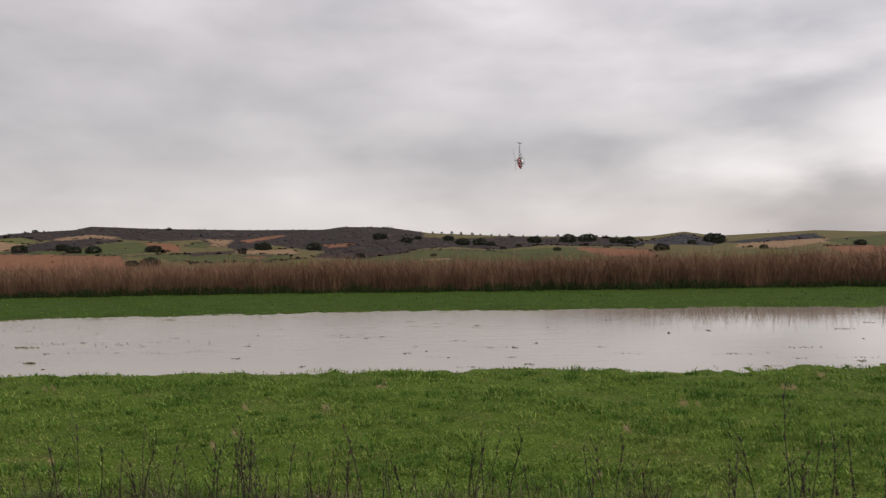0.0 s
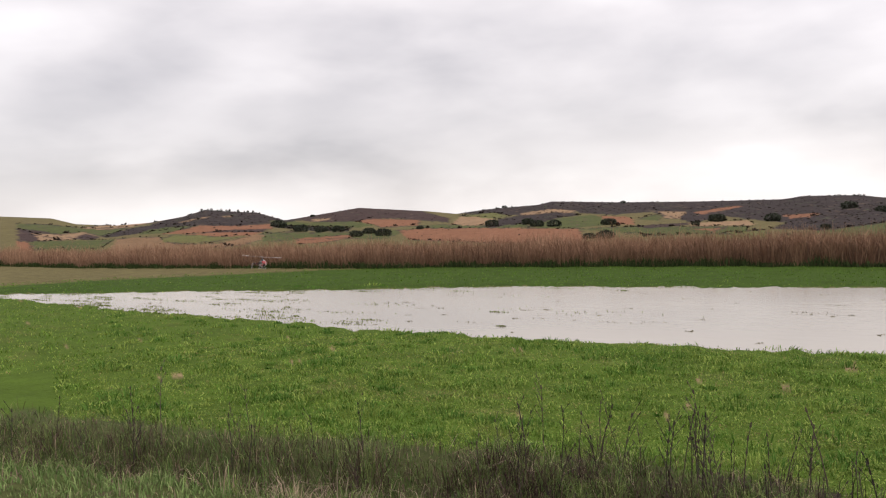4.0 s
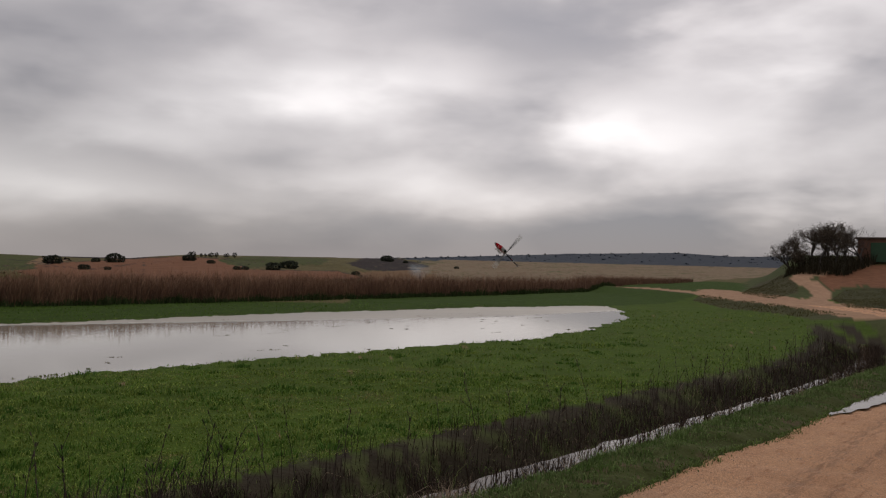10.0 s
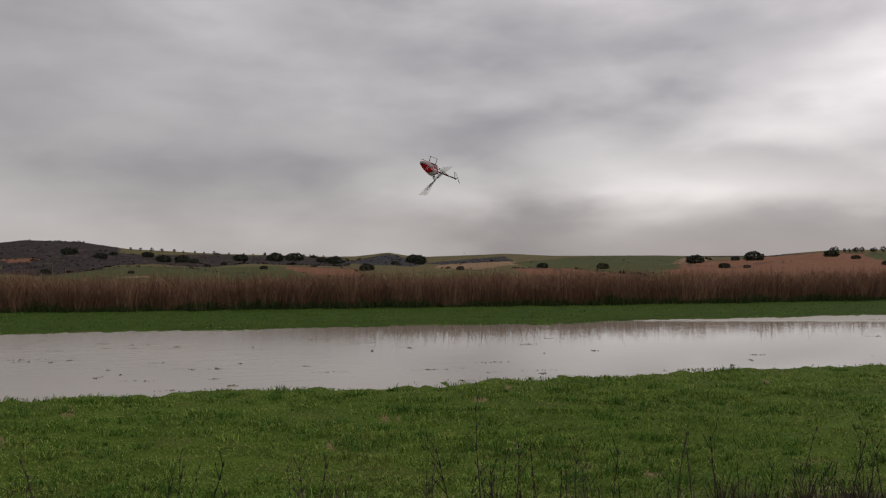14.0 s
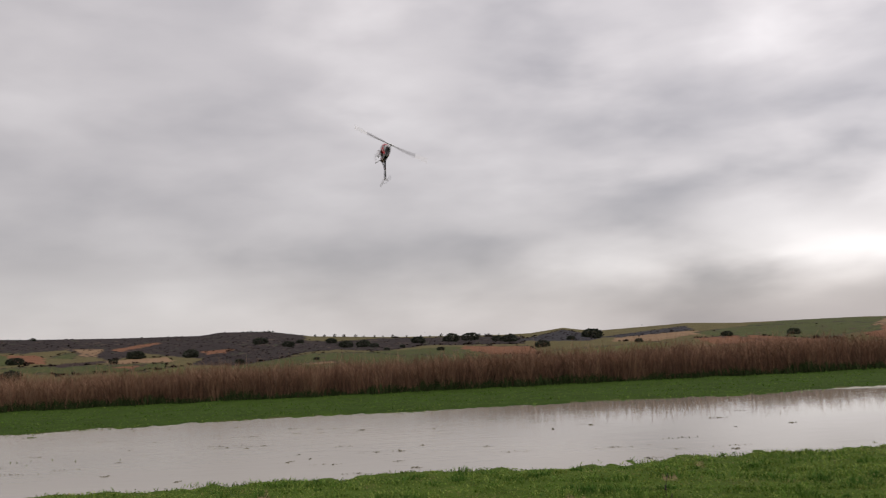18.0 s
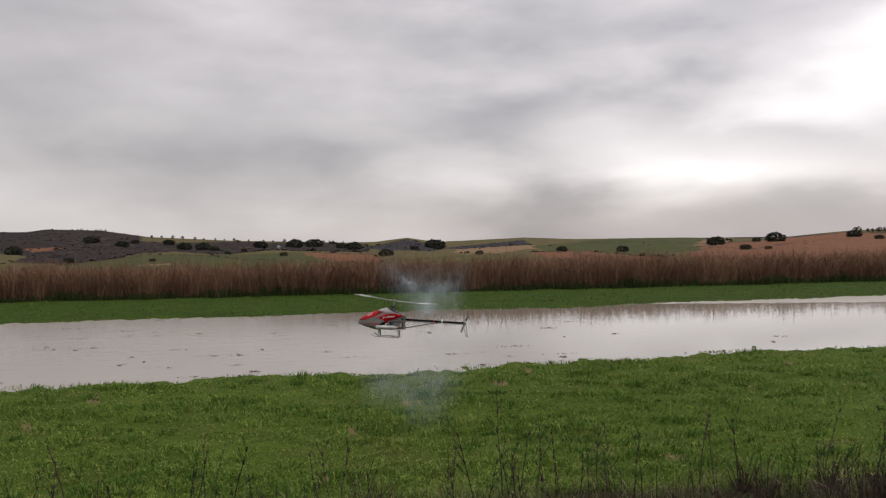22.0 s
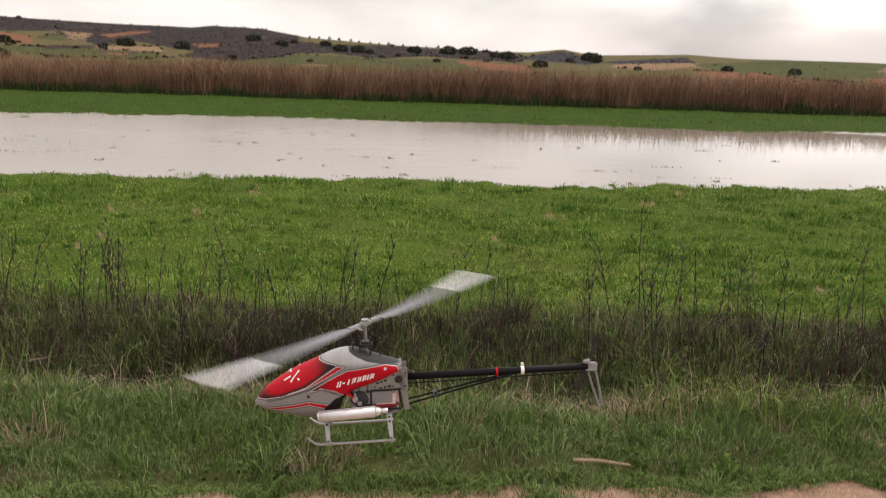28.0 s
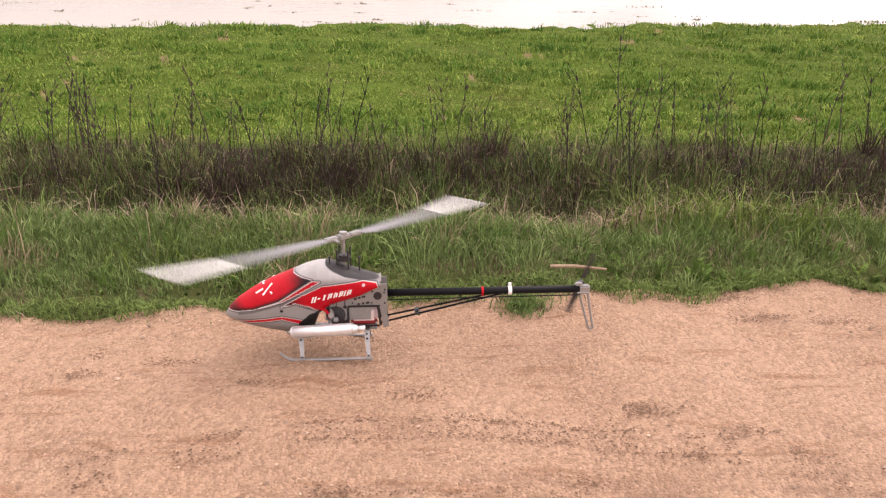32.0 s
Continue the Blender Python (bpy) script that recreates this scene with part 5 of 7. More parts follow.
OAKS_WEST = [
    (28.05, -1.16, 0.82), (27.03, -1.23, 1.26), (24.48, -1.13, 0.41), (13.82, -0.97, 0.67), (9.0, -1.0, 0.41), (31.39, -0.27, 0.97), (30.28, -0.3, 0.97), (21.37, -0.53, 0.56), (31.95, -0.09, 0.89),
    (26.77, -0.32, 0.97), (20.09, -0.34, 1.12), (16.84, -0.42, 1.04), (34.31, -0.13, 0.93), (12.54, 0.19, 0.97), (10.76, -0.07, 0.82), (10.02, 0.13, 0.52), (25.83, 1.04, 0.37), (33.46, 1.13, 0.33),
    (43.25, -0.51, 0.93), (41.48, -0.53, 1.12), (42.4, -0.35, 0.89), (48.22, 0.25, 1.04), (46.78, -0.06, 0.97), (45.51, -0.14, 0.89), (44.41, -0.14, 0.89), (39.05, -0.17, 0.52), (46.02, 0.87, 0.33),
]
OAKS_EAST = [
    (-21.08, -0.85, 0.78), (-26.83, -0.48, 1.12), (-28.6, -0.81, 0.71), (-29.25, -0.33, 0.56), (-30.36, -0.33, 1.2), (-29.93, -0.8, 0.45), (-34.73, -0.11, 0.89), (-36.06, -0.26, 0.52), (-37.67, -0.61, 0.52),
    (-38.2, -0.6, 0.52), (-39.96, -0.56, 1.04), (-40.98, -0.46, 1.19), (-45.28, -0.78, 0.59), (-47.3, 0.18, 0.89), (-48.52, 0.1, 0.37), (-51.87, -0.18, 0.33),
]


def build_oaks():
    rnd = np.random.default_rng(8)
    leaves = material("oak_leaves", (0.030, 0.036, 0.022), 0.8, vary=0.3, scale=1.5, island=0.4, random_hue=0.0, spec=0.2)
    bark = material("oak_bark", (0.07, 0.055, 0.045), 0.95, vary=0.3, scale=6)
    crowns = [mesh_from("crown", *leaf_cloud(620, rnd, np.array((1.0, 0.95, rnd.uniform(0.46, 0.62))), 0.11), leaves) for _ in range(5)]
    verts, faces = [], []
    tube(verts, faces, (0, 0, -0.1), (0.02, 0, 0.45), 0.09, 0.07, 7)
    for k in range(4):
        tube(verts, faces, (0.02, 0, 0.4), (0.35 * math.cos(k * 1.6), 0.35 * math.sin(k * 1.6), 0.85), 0.05, 0.02, 5)
    trunk = mesh_from("trunk", verts, faces, bark)
    for n, (az, el, width) in enumerate(OAKS_NORTH + OAKS_WEST + OAKS_EAST):
        x, y, z, r = sight(az, el)
        size = r * radians(width) / 2
        tree = new("holm_oak")
        tree.matrix_basis = pose(x, y, z - 0.06 * size, 0, 0, n * 77) @ Matrix.Diagonal((size, size, size, 1))
        for name, mesh, height in (("trunk", trunk, 0.0), ("crown", crowns[n % 5], 0.42)):
            ob = new(name, mesh)
            ob.parent, ob.location = tree, (0, 0, height)
        tagged(tree, "dark evergreen holm oak in a field" if width > 0.6 else "small dark evergreen shrub among the fields", "tree", "oaks scattered over the farmland")


build_oaks()


def build_ridge_trees():
    """Rows of small trees that break the skyline."""
    rnd = np.random.default_rng(12)
    leaves = material("ridge_leaves", (0.030, 0.034, 0.024), 0.85, vary=0.3, scale=1.5, island=0.4, spec=0.1)
    crowns = [mesh_from("crown", *leaf_cloud(160, rnd, np.array((1.0, 1.0, 1.1)), 0.22), leaves) for _ in range(3)]
    verts, faces = [], []
    tube(verts, faces, (0, 0, -0.3), (0, 0, 1.2), 0.16, 0.1, 5)
    trunk = mesh_from("trunk", verts, faces, material("oak_bark", (0.07, 0.055, 0.045), 0.95))
    for left, right, count, width in ((53.0, 49.4, 12, 0.15), (13.7, 11.6, 13, 0.10), (-34.9, -37.4, 10, 0.24), (9.0, 4.0, 9, 0.16), (3.0, -3.0, 10, 0.15), (36.0, 31.0, 6, 0.12), (-66, -47, 10, 0.10)):
        for az in np.linspace(left, right, count) + rnd.normal(0, 0.1, count):
            x, y, z, r = sight(float(az), float(skyline(az)) - 0.05)
            size = r * radians(width * rnd.uniform(0.7, 1.3)) / 2
            tree = new("ridge_tree")
            tree.matrix_basis = pose(x, y, z, 0, 0, rnd.uniform(0, 360)) @ Matrix.Diagonal((size, size, size, 1))
            for name, mesh, height in (("trunk", trunk, 0.0), ("crown", crowns[int(rnd.integers(3))], 1.15)):
                ob = new(name, mesh)
                ob.parent, ob.location = tree, (0, 0, height)
            tagged(tree, "small dark tree on the skyline of the hills", "tree", "trees along the ridges")


build_ridge_trees()


def build_scrub():
    """Low scrub and far woods: uncounted clumps on the heath parcels and along the field edges."""
    rnd = np.random.default_rng(21)
    px = []
    for use, shape in LAND_USE:
        thick = {"scrub": 120, "heath": 45, "wood_belt": 1100, "blue_heath": 200}.get(use, 6)
        (f0, u0), (f1, u1) = np.min(shape, 0), np.max(shape, 0)
        k = int(thick * (f1 - f0) * (u1 - u0))
        f, u = rnd.uniform(f0, f1, k), rnd.uniform(u0, u1, k)
        inside = within(shape, f, u)
        px.append(np.stack([f[inside], u[inside], np.full(inside.sum(), 1.5 if use == "wood_belt" else 1.0)], -1))
    # Bushes in rows along the field edges, and woods on the far ridge.
    for use, shape in LAND_USE[::2]:
        for (fa, ua), (fb, ub) in zip(shape, shape[1:]):
            k = int(rnd.uniform(0, 15) * math.hypot(fb - fa, 3 * (ub - ua)))
            w = rnd.uniform(0, 1, k)
            px.append(np.stack([fa + (fb - fa) * w, ua + (ub - ua) * w + rnd.normal(0, 0.012, k), rnd.uniform(1.0, 3.4, k)], -1))
    k = 2600
    f = rnd.uniform(-82, -47, k)
    px.append(np.stack([f, 0.33 + rnd.uniform(0, 1, k) * (skyline(f) - 0.33), np.full(k, 2.0)], -1))
    px = np.concatenate(px)
    px = px[(px[:, 0] < 67) & (px[:, 0] > -82)]
    az, want, bulk = px.T
    want = np.minimum(want, skyline(az))
    r = np.exp(np.linspace(np.log(50), 0 * az + np.log(ridge(az)), 80))
    x, y = -r * np.sin(np.radians(az)), r * np.cos(np.radians(az))
    z = FIELD + 0.025 + hills(x, y)
    up = np.degrees(np.arctan2(z - EYE, r)) >= want
    k = np.where(up.any(0), up.argmax(0), 79)
    pick = np.arange(len(az))
    centre = np.stack([x[k, pick], y[k, pick], z[k, pick]], -1)
    size = r[k, pick] * np.radians(rnd.gamma(1.5, 0.0125, len(az)) * bulk)
    leaves = material("scrub_leaves", (0.029, 0.023, 0.020), 0.95, vary=0.2, scale=0.4, island=0.2, spec=0.0)
    v, f = leaf_cloud(12, rnd, np.array((1.0, 1.0, 0.42)), 0.46, 0.2)
    n = len(az)
    turn = rnd.uniform(0, 6.28, n)
    c, s = np.cos(turn)[:, None], np.sin(turn)[:, None]
    verts = np.stack([v[:, 0] * c - v[:, 1] * s, v[:, 0] * s + v[:, 1] * c, np.repeat(v[None, :, 2] + 0.3, n, 0)], -1) * size[:, None, None] + centre[:, None]
    faces = (f[None] + (np.arange(n) * len(v))[:, None, None]).reshape(-1, 4)
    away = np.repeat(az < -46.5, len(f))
    # Leaves tinted blue-grey, with the ridge's haze in the base colour.
    wood = material("hazy_wood_leaves", (0.058, 0.068, 0.086), 0.95, vary=0.25, scale=0.02, island=0.3, spec=0.1)
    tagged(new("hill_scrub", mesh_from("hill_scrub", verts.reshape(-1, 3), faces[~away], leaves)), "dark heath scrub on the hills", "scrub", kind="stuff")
    tagged(new("far_woods", mesh_from("far_woods", verts.reshape(-1, 3), faces[away], wood)), "woods on the distant ridge, tinted blue-grey for haze", "woods", kind="stuff")


build_scrub()


def branchy(rnd, height, spread, levels=6):
    """Limbs of a bare tree: tapered tubes that fork and bend outwards."""
    verts, faces, tips = [], [], []

    def grow(at, way, length, radius, level):
        bits = 3
        for n in range(bits):
            way = (way + Vector((rnd.uniform(-0.25, 0.25), rnd.uniform(-0.25, 0.25), rnd.uniform(-0.05, 0.14)))).normalized()
            to = at + way * length / bits
            tube(verts, faces, at, to, radius * (1 - 0.12 * n), radius * (1 - 0.12 * (n + 1)), 5 if level < 2 else 3)
            at = to
            if level >= 3:
                tips.append(at)
            if 1 <= level < levels and n < 2 and rnd.random() < 0.4:
                side = Vector((rnd.uniform(-1, 1), rnd.uniform(-1, 1), rnd.uniform(-0.2, 0.6))).normalized()
                grow(at, (way * 0.4 + side).normalized(), length * 0.6, radius * 0.5, level + 2)
        if level >= levels:
            return
        for _ in range(3 if level < 2 else 2):
            side = Vector((rnd.uniform(-1, 1), rnd.uniform(-1, 1), rnd.uniform(-0.35, 0.7))).normalized()
            grow(at, (way * 0.75 + side * spread).normalized(), length * rnd.uniform(0.68, 0.95), radius * 0.6, level + 1)

    grow(Vector((0, 0, 0)), Vector((rnd.uniform(-0.1, 0.1), rnd.uniform(-0.1, 0.1), 1)), height * 0.17, height * 0.026, 0)
    return verts, faces, tips


GROVE = [(-72.8, 88, 4.9, 0.6), (-73.5, 90, 5.8, 0.7), (-74.3, 88, 6.4, 1.0), (-75.2, 91, 6.5, 0.9), (-76.7, 92, 6.0, 0.0), (-73.9, 95, 5.8, 0.9), (-74.8, 96, 6.2, 0.9), (-75.7, 94, 5.8, 0.9), (-73.2, 87, 3.4, 1.0)]


def build_grove():
    rnd = random.Random(9)
    gen = np.random.default_rng(9)
    bark = material("grove_bark", (0.050, 0.040, 0.034), 0.95, vary=0.3, scale=4)
    foliage = material("withered_leaves", (0.078, 0.060, 0.042), 0.9, vary=0.3, scale=2, island=0.4, spec=0.05)
    for az, r, height, leaf in GROVE:
        x, y = -r * math.sin(radians(az)), r * math.cos(radians(az))
        tree = new("deciduous_tree")
        tree.matrix_basis = pose(x, y, float(land(np.array(x), np.array(y))) - 0.1, 0, 0, rnd.uniform(0, 360))
        verts, faces, tips = branchy(rnd, height, 0.72)
        limbs = new("trunk", mesh_from("trunk", verts, faces, bark))
        limbs.parent = tree
        if leaf:
            tips = np.array([tuple(t) for t in tips])
            tips = tips[gen.uniform(0, 1, len(tips)) < 0.6]
            at = np.repeat(tips, int(6 * leaf), 0) + gen.normal(0, 0.12, (len(tips) * int(6 * leaf), 3))
            v = gen.normal(0, 0.026, (len(at), 4, 3))
            leaves = new("crown", mesh_from("crown", (at[:, None] + v).reshape(-1, 3), np.arange(len(at) * 4).reshape(-1, 4), foliage))
            leaves.parent = tree
        tagged(tree, "leafless winter tree beside the climbing track" if not leaf else "half-bare tree with withered brown leaves beside the climbing track", "tree", "grove by the side track")
    x, y = scatter(3200, 81, 93, 20.5, 26)
    blades("grove_bramble", x, y, RNG.uniform(0.3, 1.5, 3200) * np.clip(1 + 0.5 * wobble(x, y, 1.0), 0.3, 2), RNG.uniform(0.025, 0.06, 3200), RNG.uniform(0.2, 0.9, 3200), leafy("bramble", (0.035, 0.030, 0.018), island=0.4), "dark brambles under the grove", "brambles")


build_grove()


def build_bank_grass():
    n = 60000
    x, y = wedge(n, 40, 90, -66, -80)
    z = land(x, y)
    az, el = np.degrees(np.arctan2(-x, y)), np.degrees(np.arctan2(z - EYE, np.hypot(x, y)))
    keep = within(MOUND, az, el) | within(DARK_BANK, az, el) | within(ROUGH, az, el)
    x, y = x[keep], y[keep]
    n = len(x)
    blades("bank_grass", x, y, RNG.uniform(0.05, 0.2, n) * np.clip(0.6 + 0.4 * wobble(x, y, 1.2), 0.2, 1.4), RNG.uniform(0.015, 0.035, n), RNG.uniform(0.3, 1.2, n), leafy("bank_grass", (0.120, 0.112, 0.052), island=0.2, vary=0.25, scale=0.4), "rough dark grass and brambles on the banks beside the tracks", "grass")


build_bank_grass()


def build_shed():
    shed = new("shed")
    az, r = -77.8, 96
    x, y = -r * math.sin(radians(az)), r * math.cos(radians(az))
    shed.matrix_basis = pose(x, y, float(land(np.array(x), np.array(y))) - 0.05, 0, 0, -78)
    brick = material("shed_brick", (0.15, 0.075, 0.05), 0.9, vary=0.3, scale=3, bump=0.3)
    for name, size, at, mat in (
        ("wall", (4.6, 3.0, 2.3), (0, 0, 1.15), brick), ("roof", (5.0, 3.4, 0.14), (0, 0, 2.38), material("shed_roof", (0.10, 0.075, 0.06), 0.9, vary=0.3, scale=4)),
        ("door", (1.7, 0.06, 1.9), (-0.3, -1.53, 0.98), material("green_door", (0.025, 0.075, 0.035), 0.6, vary=0.2, scale=5)),
    ):
        bm = bmesh.new()
        bmesh.ops.create_cube(bm, size=1, matrix=Matrix.Diagonal((*size, 1)))
        bmesh.ops.bevel(bm, geom=bm.edges[:], offset=0.02, segments=1, affect="EDGES")
        part(name, bm, mat, shed).location = at
    tagged(shed, "low brown brick shed with a green door behind the grove", "shed")


build_shed()

# ---- helicopter ----
# In its own space the nose points to +x and its left side to +y; the tail boom lies at height 0.012.
STATIONS = [  # along, top, bottom, half width
    (0.392, -0.044, -0.056, 0.006), (0.375, -0.018, -0.066, 0.022), (0.350, 0.006, -0.078, 0.036), (0.300, 0.040, -0.093, 0.052), (0.240, 0.072, -0.107, 0.064), (0.190, 0.093, -0.116, 0.070),
    (0.155, 0.108, -0.119, 0.072), (0.125, 0.121, -0.115, 0.072), (0.100, 0.128, -0.090, 0.071), (0.085, 0.131, -0.050, 0.070), (0.047, 0.133, -0.020, 0.067), (0.000, 0.117, -0.006, 0.062), (-0.050, 0.096, 0.010, 0.055),
    (-0.100, 0.078, 0.034, 0.044), (-0.118, 0.070, 0.042, 0.040),
]
ALONG = [s[0] for s in STATIONS][::-1]


def section(f):
    return [float(np.interp(f, ALONG, [s[k] for s in STATIONS][::-1])) for k in (1, 2, 3)]


def canopy_side(f, u):
    """Half the canopy's width at a place along and a height."""
    top, low, wide = section(f)
    mid, half = (top + low) / 2, max((top - low) / 2, 1e-4)
    k = min(abs((u - mid) / half), 0.999)
    return wide * (1 - k**2.3) ** (1 / 2.1)


WINDSHIELD = [(0.352, -0.027), (0.295, -0.015), (0.212, 0.018), (0.143, 0.063), (0.103, 0.087), (0.139, 0.094), (0.163, 0.101)]
STRIPE = [(0.101, 0.083), (0.078, 0.083), (0.143, 0.047), (0.2, 0.017), (0.278, -0.010), (0.212, 0.013), (0.143, 0.057)]
PANEL = [(0.203, -0.001), (0.138, 0.036), (0.070, 0.068), (-0.061, 0.076), (-0.104, 0.066), (-0.110, 0.050), (-0.02, 0.006), (0.03, -0.020), (0.08, -0.023), (0.109, -0.001), (0.157, 0.013)]
LOW_STRIPE = [(0.350, -0.0635), (0.317, -0.059), (0.260, -0.049), (0.203, -0.037), (0.142, -0.050), (0.125, -0.066), (0.156, -0.061), (0.203, -0.046), (0.260, -0.058), (0.317, -0.067)]
DECK = [(0.062, 0.140), (0.057, 0.127), (0.033, 0.111), (-0.003, 0.094), (-0.052, 0.081), (-0.125, 0.071)]


def canopy_colours(f, u):
    """The canopy's colours: silver that varies with height, airbrushed red fields that fade to black, dark and pale
    outlines, a blackened cutout.
    """
    red, black, silver, pale = (np.array(c) for c in ((0.47, 0.005, 0.014), (0.014, 0.012, 0.013), (0.265, 0.255, 0.25), (0.62, 0.55, 0.54)))
    colour = np.empty((*f.shape, 3))
    colour[:] = silver

    def lay(where, paint):
        colour[:] = colour * (1 - where[..., None]) + np.asarray(paint) * where[..., None]

    # The silver is paler at the upper rear and darker towards the belly.
    lay(0.55 * smooth01((0.18 - f) / 0.05) * smooth01((u - 0.078) / 0.02), (0.56, 0.55, 0.54))
    lay(0.5 * smooth01((-0.062 - u) / 0.03), (0.11, 0.105, 0.10))
    lay(0.75 * smooth01(1 - beside([(0.201, 0.002), (0.157, 0.011), (0.085, -0.018)], f, u) / 0.007), black)
    lay(0.6 * smooth01(1 - beside([(0.345, -0.036), (0.295, -0.024), (0.21, 0.006), (0.15, 0.038)], f, u) / 0.006), black)
    for shape, fades in ((WINDSHIELD + [(0.163, 0.3), (0.45, 0.3), (0.45, -0.03)], [((0.112, 0.090), 0.075, 0.97), ((0.36, -0.03), 0.045, 0.85)]), (STRIPE, [((0.27, -0.008), 0.1, 0.9)]), (PANEL, [((0.205, -0.001), 0.085, 1.0), ((0.10, -0.02), 0.02, 0.6)]), (LOW_STRIPE, [((0.34, -0.064), 0.03, 0.6)])):
        rim = beside(shape + shape[:1], f, u)
        inside = within(shape, f, u)
        lay(np.where(inside, 0.0, 0.75 * np.clip(1 - (rim - 0.0040) / 0.0030, 0, 1)), black)
        lay(np.where(inside, 1.0, np.clip(1 - (rim - 0.0014) / 0.0018, 0, 1)), np.where(inside[..., None], red, pale))
        for (fa, ua), reach, depth in fades:
            lay(np.where(inside, depth * smooth01(1.15 - np.hypot(f - fa, u - ua) / reach), 0), black)
    edge = WINDSHIELD[:5]
    lay(np.where(within(WINDSHIELD + [(0.163, 0.3), (0.45, 0.3), (0.45, -0.03)], f, u), 0.95 * smooth01(1 - beside(edge, f, u) / 0.016), 0), black)
    lay(np.clip((0.0062 - np.hypot(f - 0.203, u + 0.015)) / 0.0015, 0, 1), black)
    lay(0.9 * np.clip((0.006 - np.hypot(f + 0.063, u - 0.064)) / 0.0015, 0, 1), pale)
    deck = within(DECK + [(-0.13, 0.3), (0.062, 0.3)], f, u)
    lay(np.where(deck, 1.0, 0.8 * np.clip(1 - beside(DECK, f, u) / 0.0025, 0, 1)), (0.045, 0.043, 0.045))
    # Black colour stands in for the shade inside the open lower rear cutout.
    cut = [(0.167, -0.3), (0.150, -0.062), (0.135, -0.048), (0.110, -0.027), (0.082, -0.021), (0.05, -0.022), (0.05, -0.3)]
    lay(np.where(within(cut, f, u), 1.0, 0.0), black)
    return colour


def box(bm, size, at, turn=(0, 0, 0), bevel=0.0):
    made = bmesh.ops.create_cube(bm, size=1, matrix=pose(*at, *turn) @ Matrix.Diagonal((*size, 1)))
    if bevel:
        edges = list({e for v in made["verts"] for e in v.link_edges})
        bmesh.ops.bevel(bm, geom=edges, offset=bevel, segments=2, affect="EDGES")


def rod(bm, a, b, radius, end=None, sides=12):
    a, b = Vector(a), Vector(b)
    m = Matrix.Translation((a + b) / 2) @ (b - a).to_track_quat("Z", "Y").to_matrix().to_4x4()
    bmesh.ops.create_cone(bm, cap_ends=True, segments=sides, radius1=radius, radius2=radius if end is None else end, depth=(b - a).length, matrix=m)


def one_part(name, make, mat, parent, label="", smooth=False):
    bm = bmesh.new()
    make(bm)
    return part(name, bm, mat, parent, label, smooth)


def build_helicopter():
    red = material("red_paint", (0.47, 0.006, 0.014), 0.5, vary=0.08, scale=9, spec=0.12)
    grey = material("grey_paint", (0.185, 0.175, 0.170), 0.5, vary=0.12, scale=12, spec=0.2)
    black = material("black_paint", (0.018, 0.016, 0.017), 0.4, vary=0.2, scale=20)
    carbon = material("carbon_tube", (0.007, 0.007, 0.008), 0.5, spec=0.12, vary=0.15, scale=60)
    metal = material("bare_aluminium", (0.36, 0.355, 0.35), 0.42, metal=0.6, vary=0.12, scale=30)
    plate = material("grey_side_plate", (0.27, 0.262, 0.255), 0.45, metal=0.35, vary=0.15, scale=25)
    polished = material("muffler_metal", (0.74, 0.73, 0.73), 0.33, metal=0.6, vary=0.12, scale=40)
    steel = material("dark_steel", (0.06, 0.06, 0.062), 0.4, metal=0.7, vary=0.2, scale=40)
    white = material("white_decal", (0.82, 0.80, 0.78), 0.5, vary=0.05, scale=20)
    tank_skin = material("fuel_tank_plastic", (0.62, 0.50, 0.49), 0.4, vary=0.15, scale=20)
    fuel = material("red_fuel", (0.22, 0.018, 0.024), 0.3, vary=0.1, scale=20)
    blade_skin = material("rotor_blade_grey", (0.17, 0.17, 0.175), 0.45, vary=0.12, scale=12)
    tip_skin = material("rotor_blade_white", (0.66, 0.65, 0.63), 0.45, vary=0.06, scale=12)

    heli = new("model_helicopter")
    tagged(heli, "red and grey radio-controlled model helicopter with white rotor tips", "helicopter")

    # Canopy shell.
    fs = np.concatenate([np.linspace(0.392, 0.35, 34)[:-1], np.linspace(0.35, -0.118, 440)])
    turns = np.linspace(0, 2 * np.pi, 261)[:-1]
    top, low, wide = (np.interp(fs, ALONG, [s[k] for s in STATIONS][::-1])[:, None] for k in (1, 2, 3))
    c, s = np.cos(turns)[None], np.sin(turns)[None]
    up = (top + low) / 2 + (top - low) / 2 * np.sign(s) * np.abs(s) ** (2 / 2.3)
    out = wide * np.sign(c) * np.abs(c) ** (2 / 2.1)
    grid = np.stack([np.repeat(fs[:, None], len(turns), 1), out, up], -1)
    n = len(turns)
    i, j = np.meshgrid(np.arange(len(fs) - 1), np.arange(n), indexing="ij")
    a, b = i * n + j, i * n + (j + 1) % n
    paint = material("canopy_paint", (0.5, 0.5, 0.5), 0.42, vary=0.16, scale=14, spec=0.18, attribute="paint")
    me = mesh_from("canopy", grid.reshape(-1, 3), np.stack([a, b, b + n, a + n], -1).reshape(-1, 4), paint, True)
    layer = me.color_attributes.new("paint", "FLOAT_COLOR", "POINT")
    layer.data.foreach_set("color", np.concatenate([canopy_colours(grid[..., 0], grid[..., 2]).reshape(-1, 3), np.ones((len(fs) * n, 1))], 1).astype(np.float32).ravel())
    shell = new("canopy", me)
    shell.parent = heli
    tagged(shell, "red and silver painted canopy with dark outlines")
    one_part("canopy_back", lambda bm: box(bm, (0.006, 0.072, 0.03), (-0.118, 0, 0.056), bevel=0.002), plate, heli)

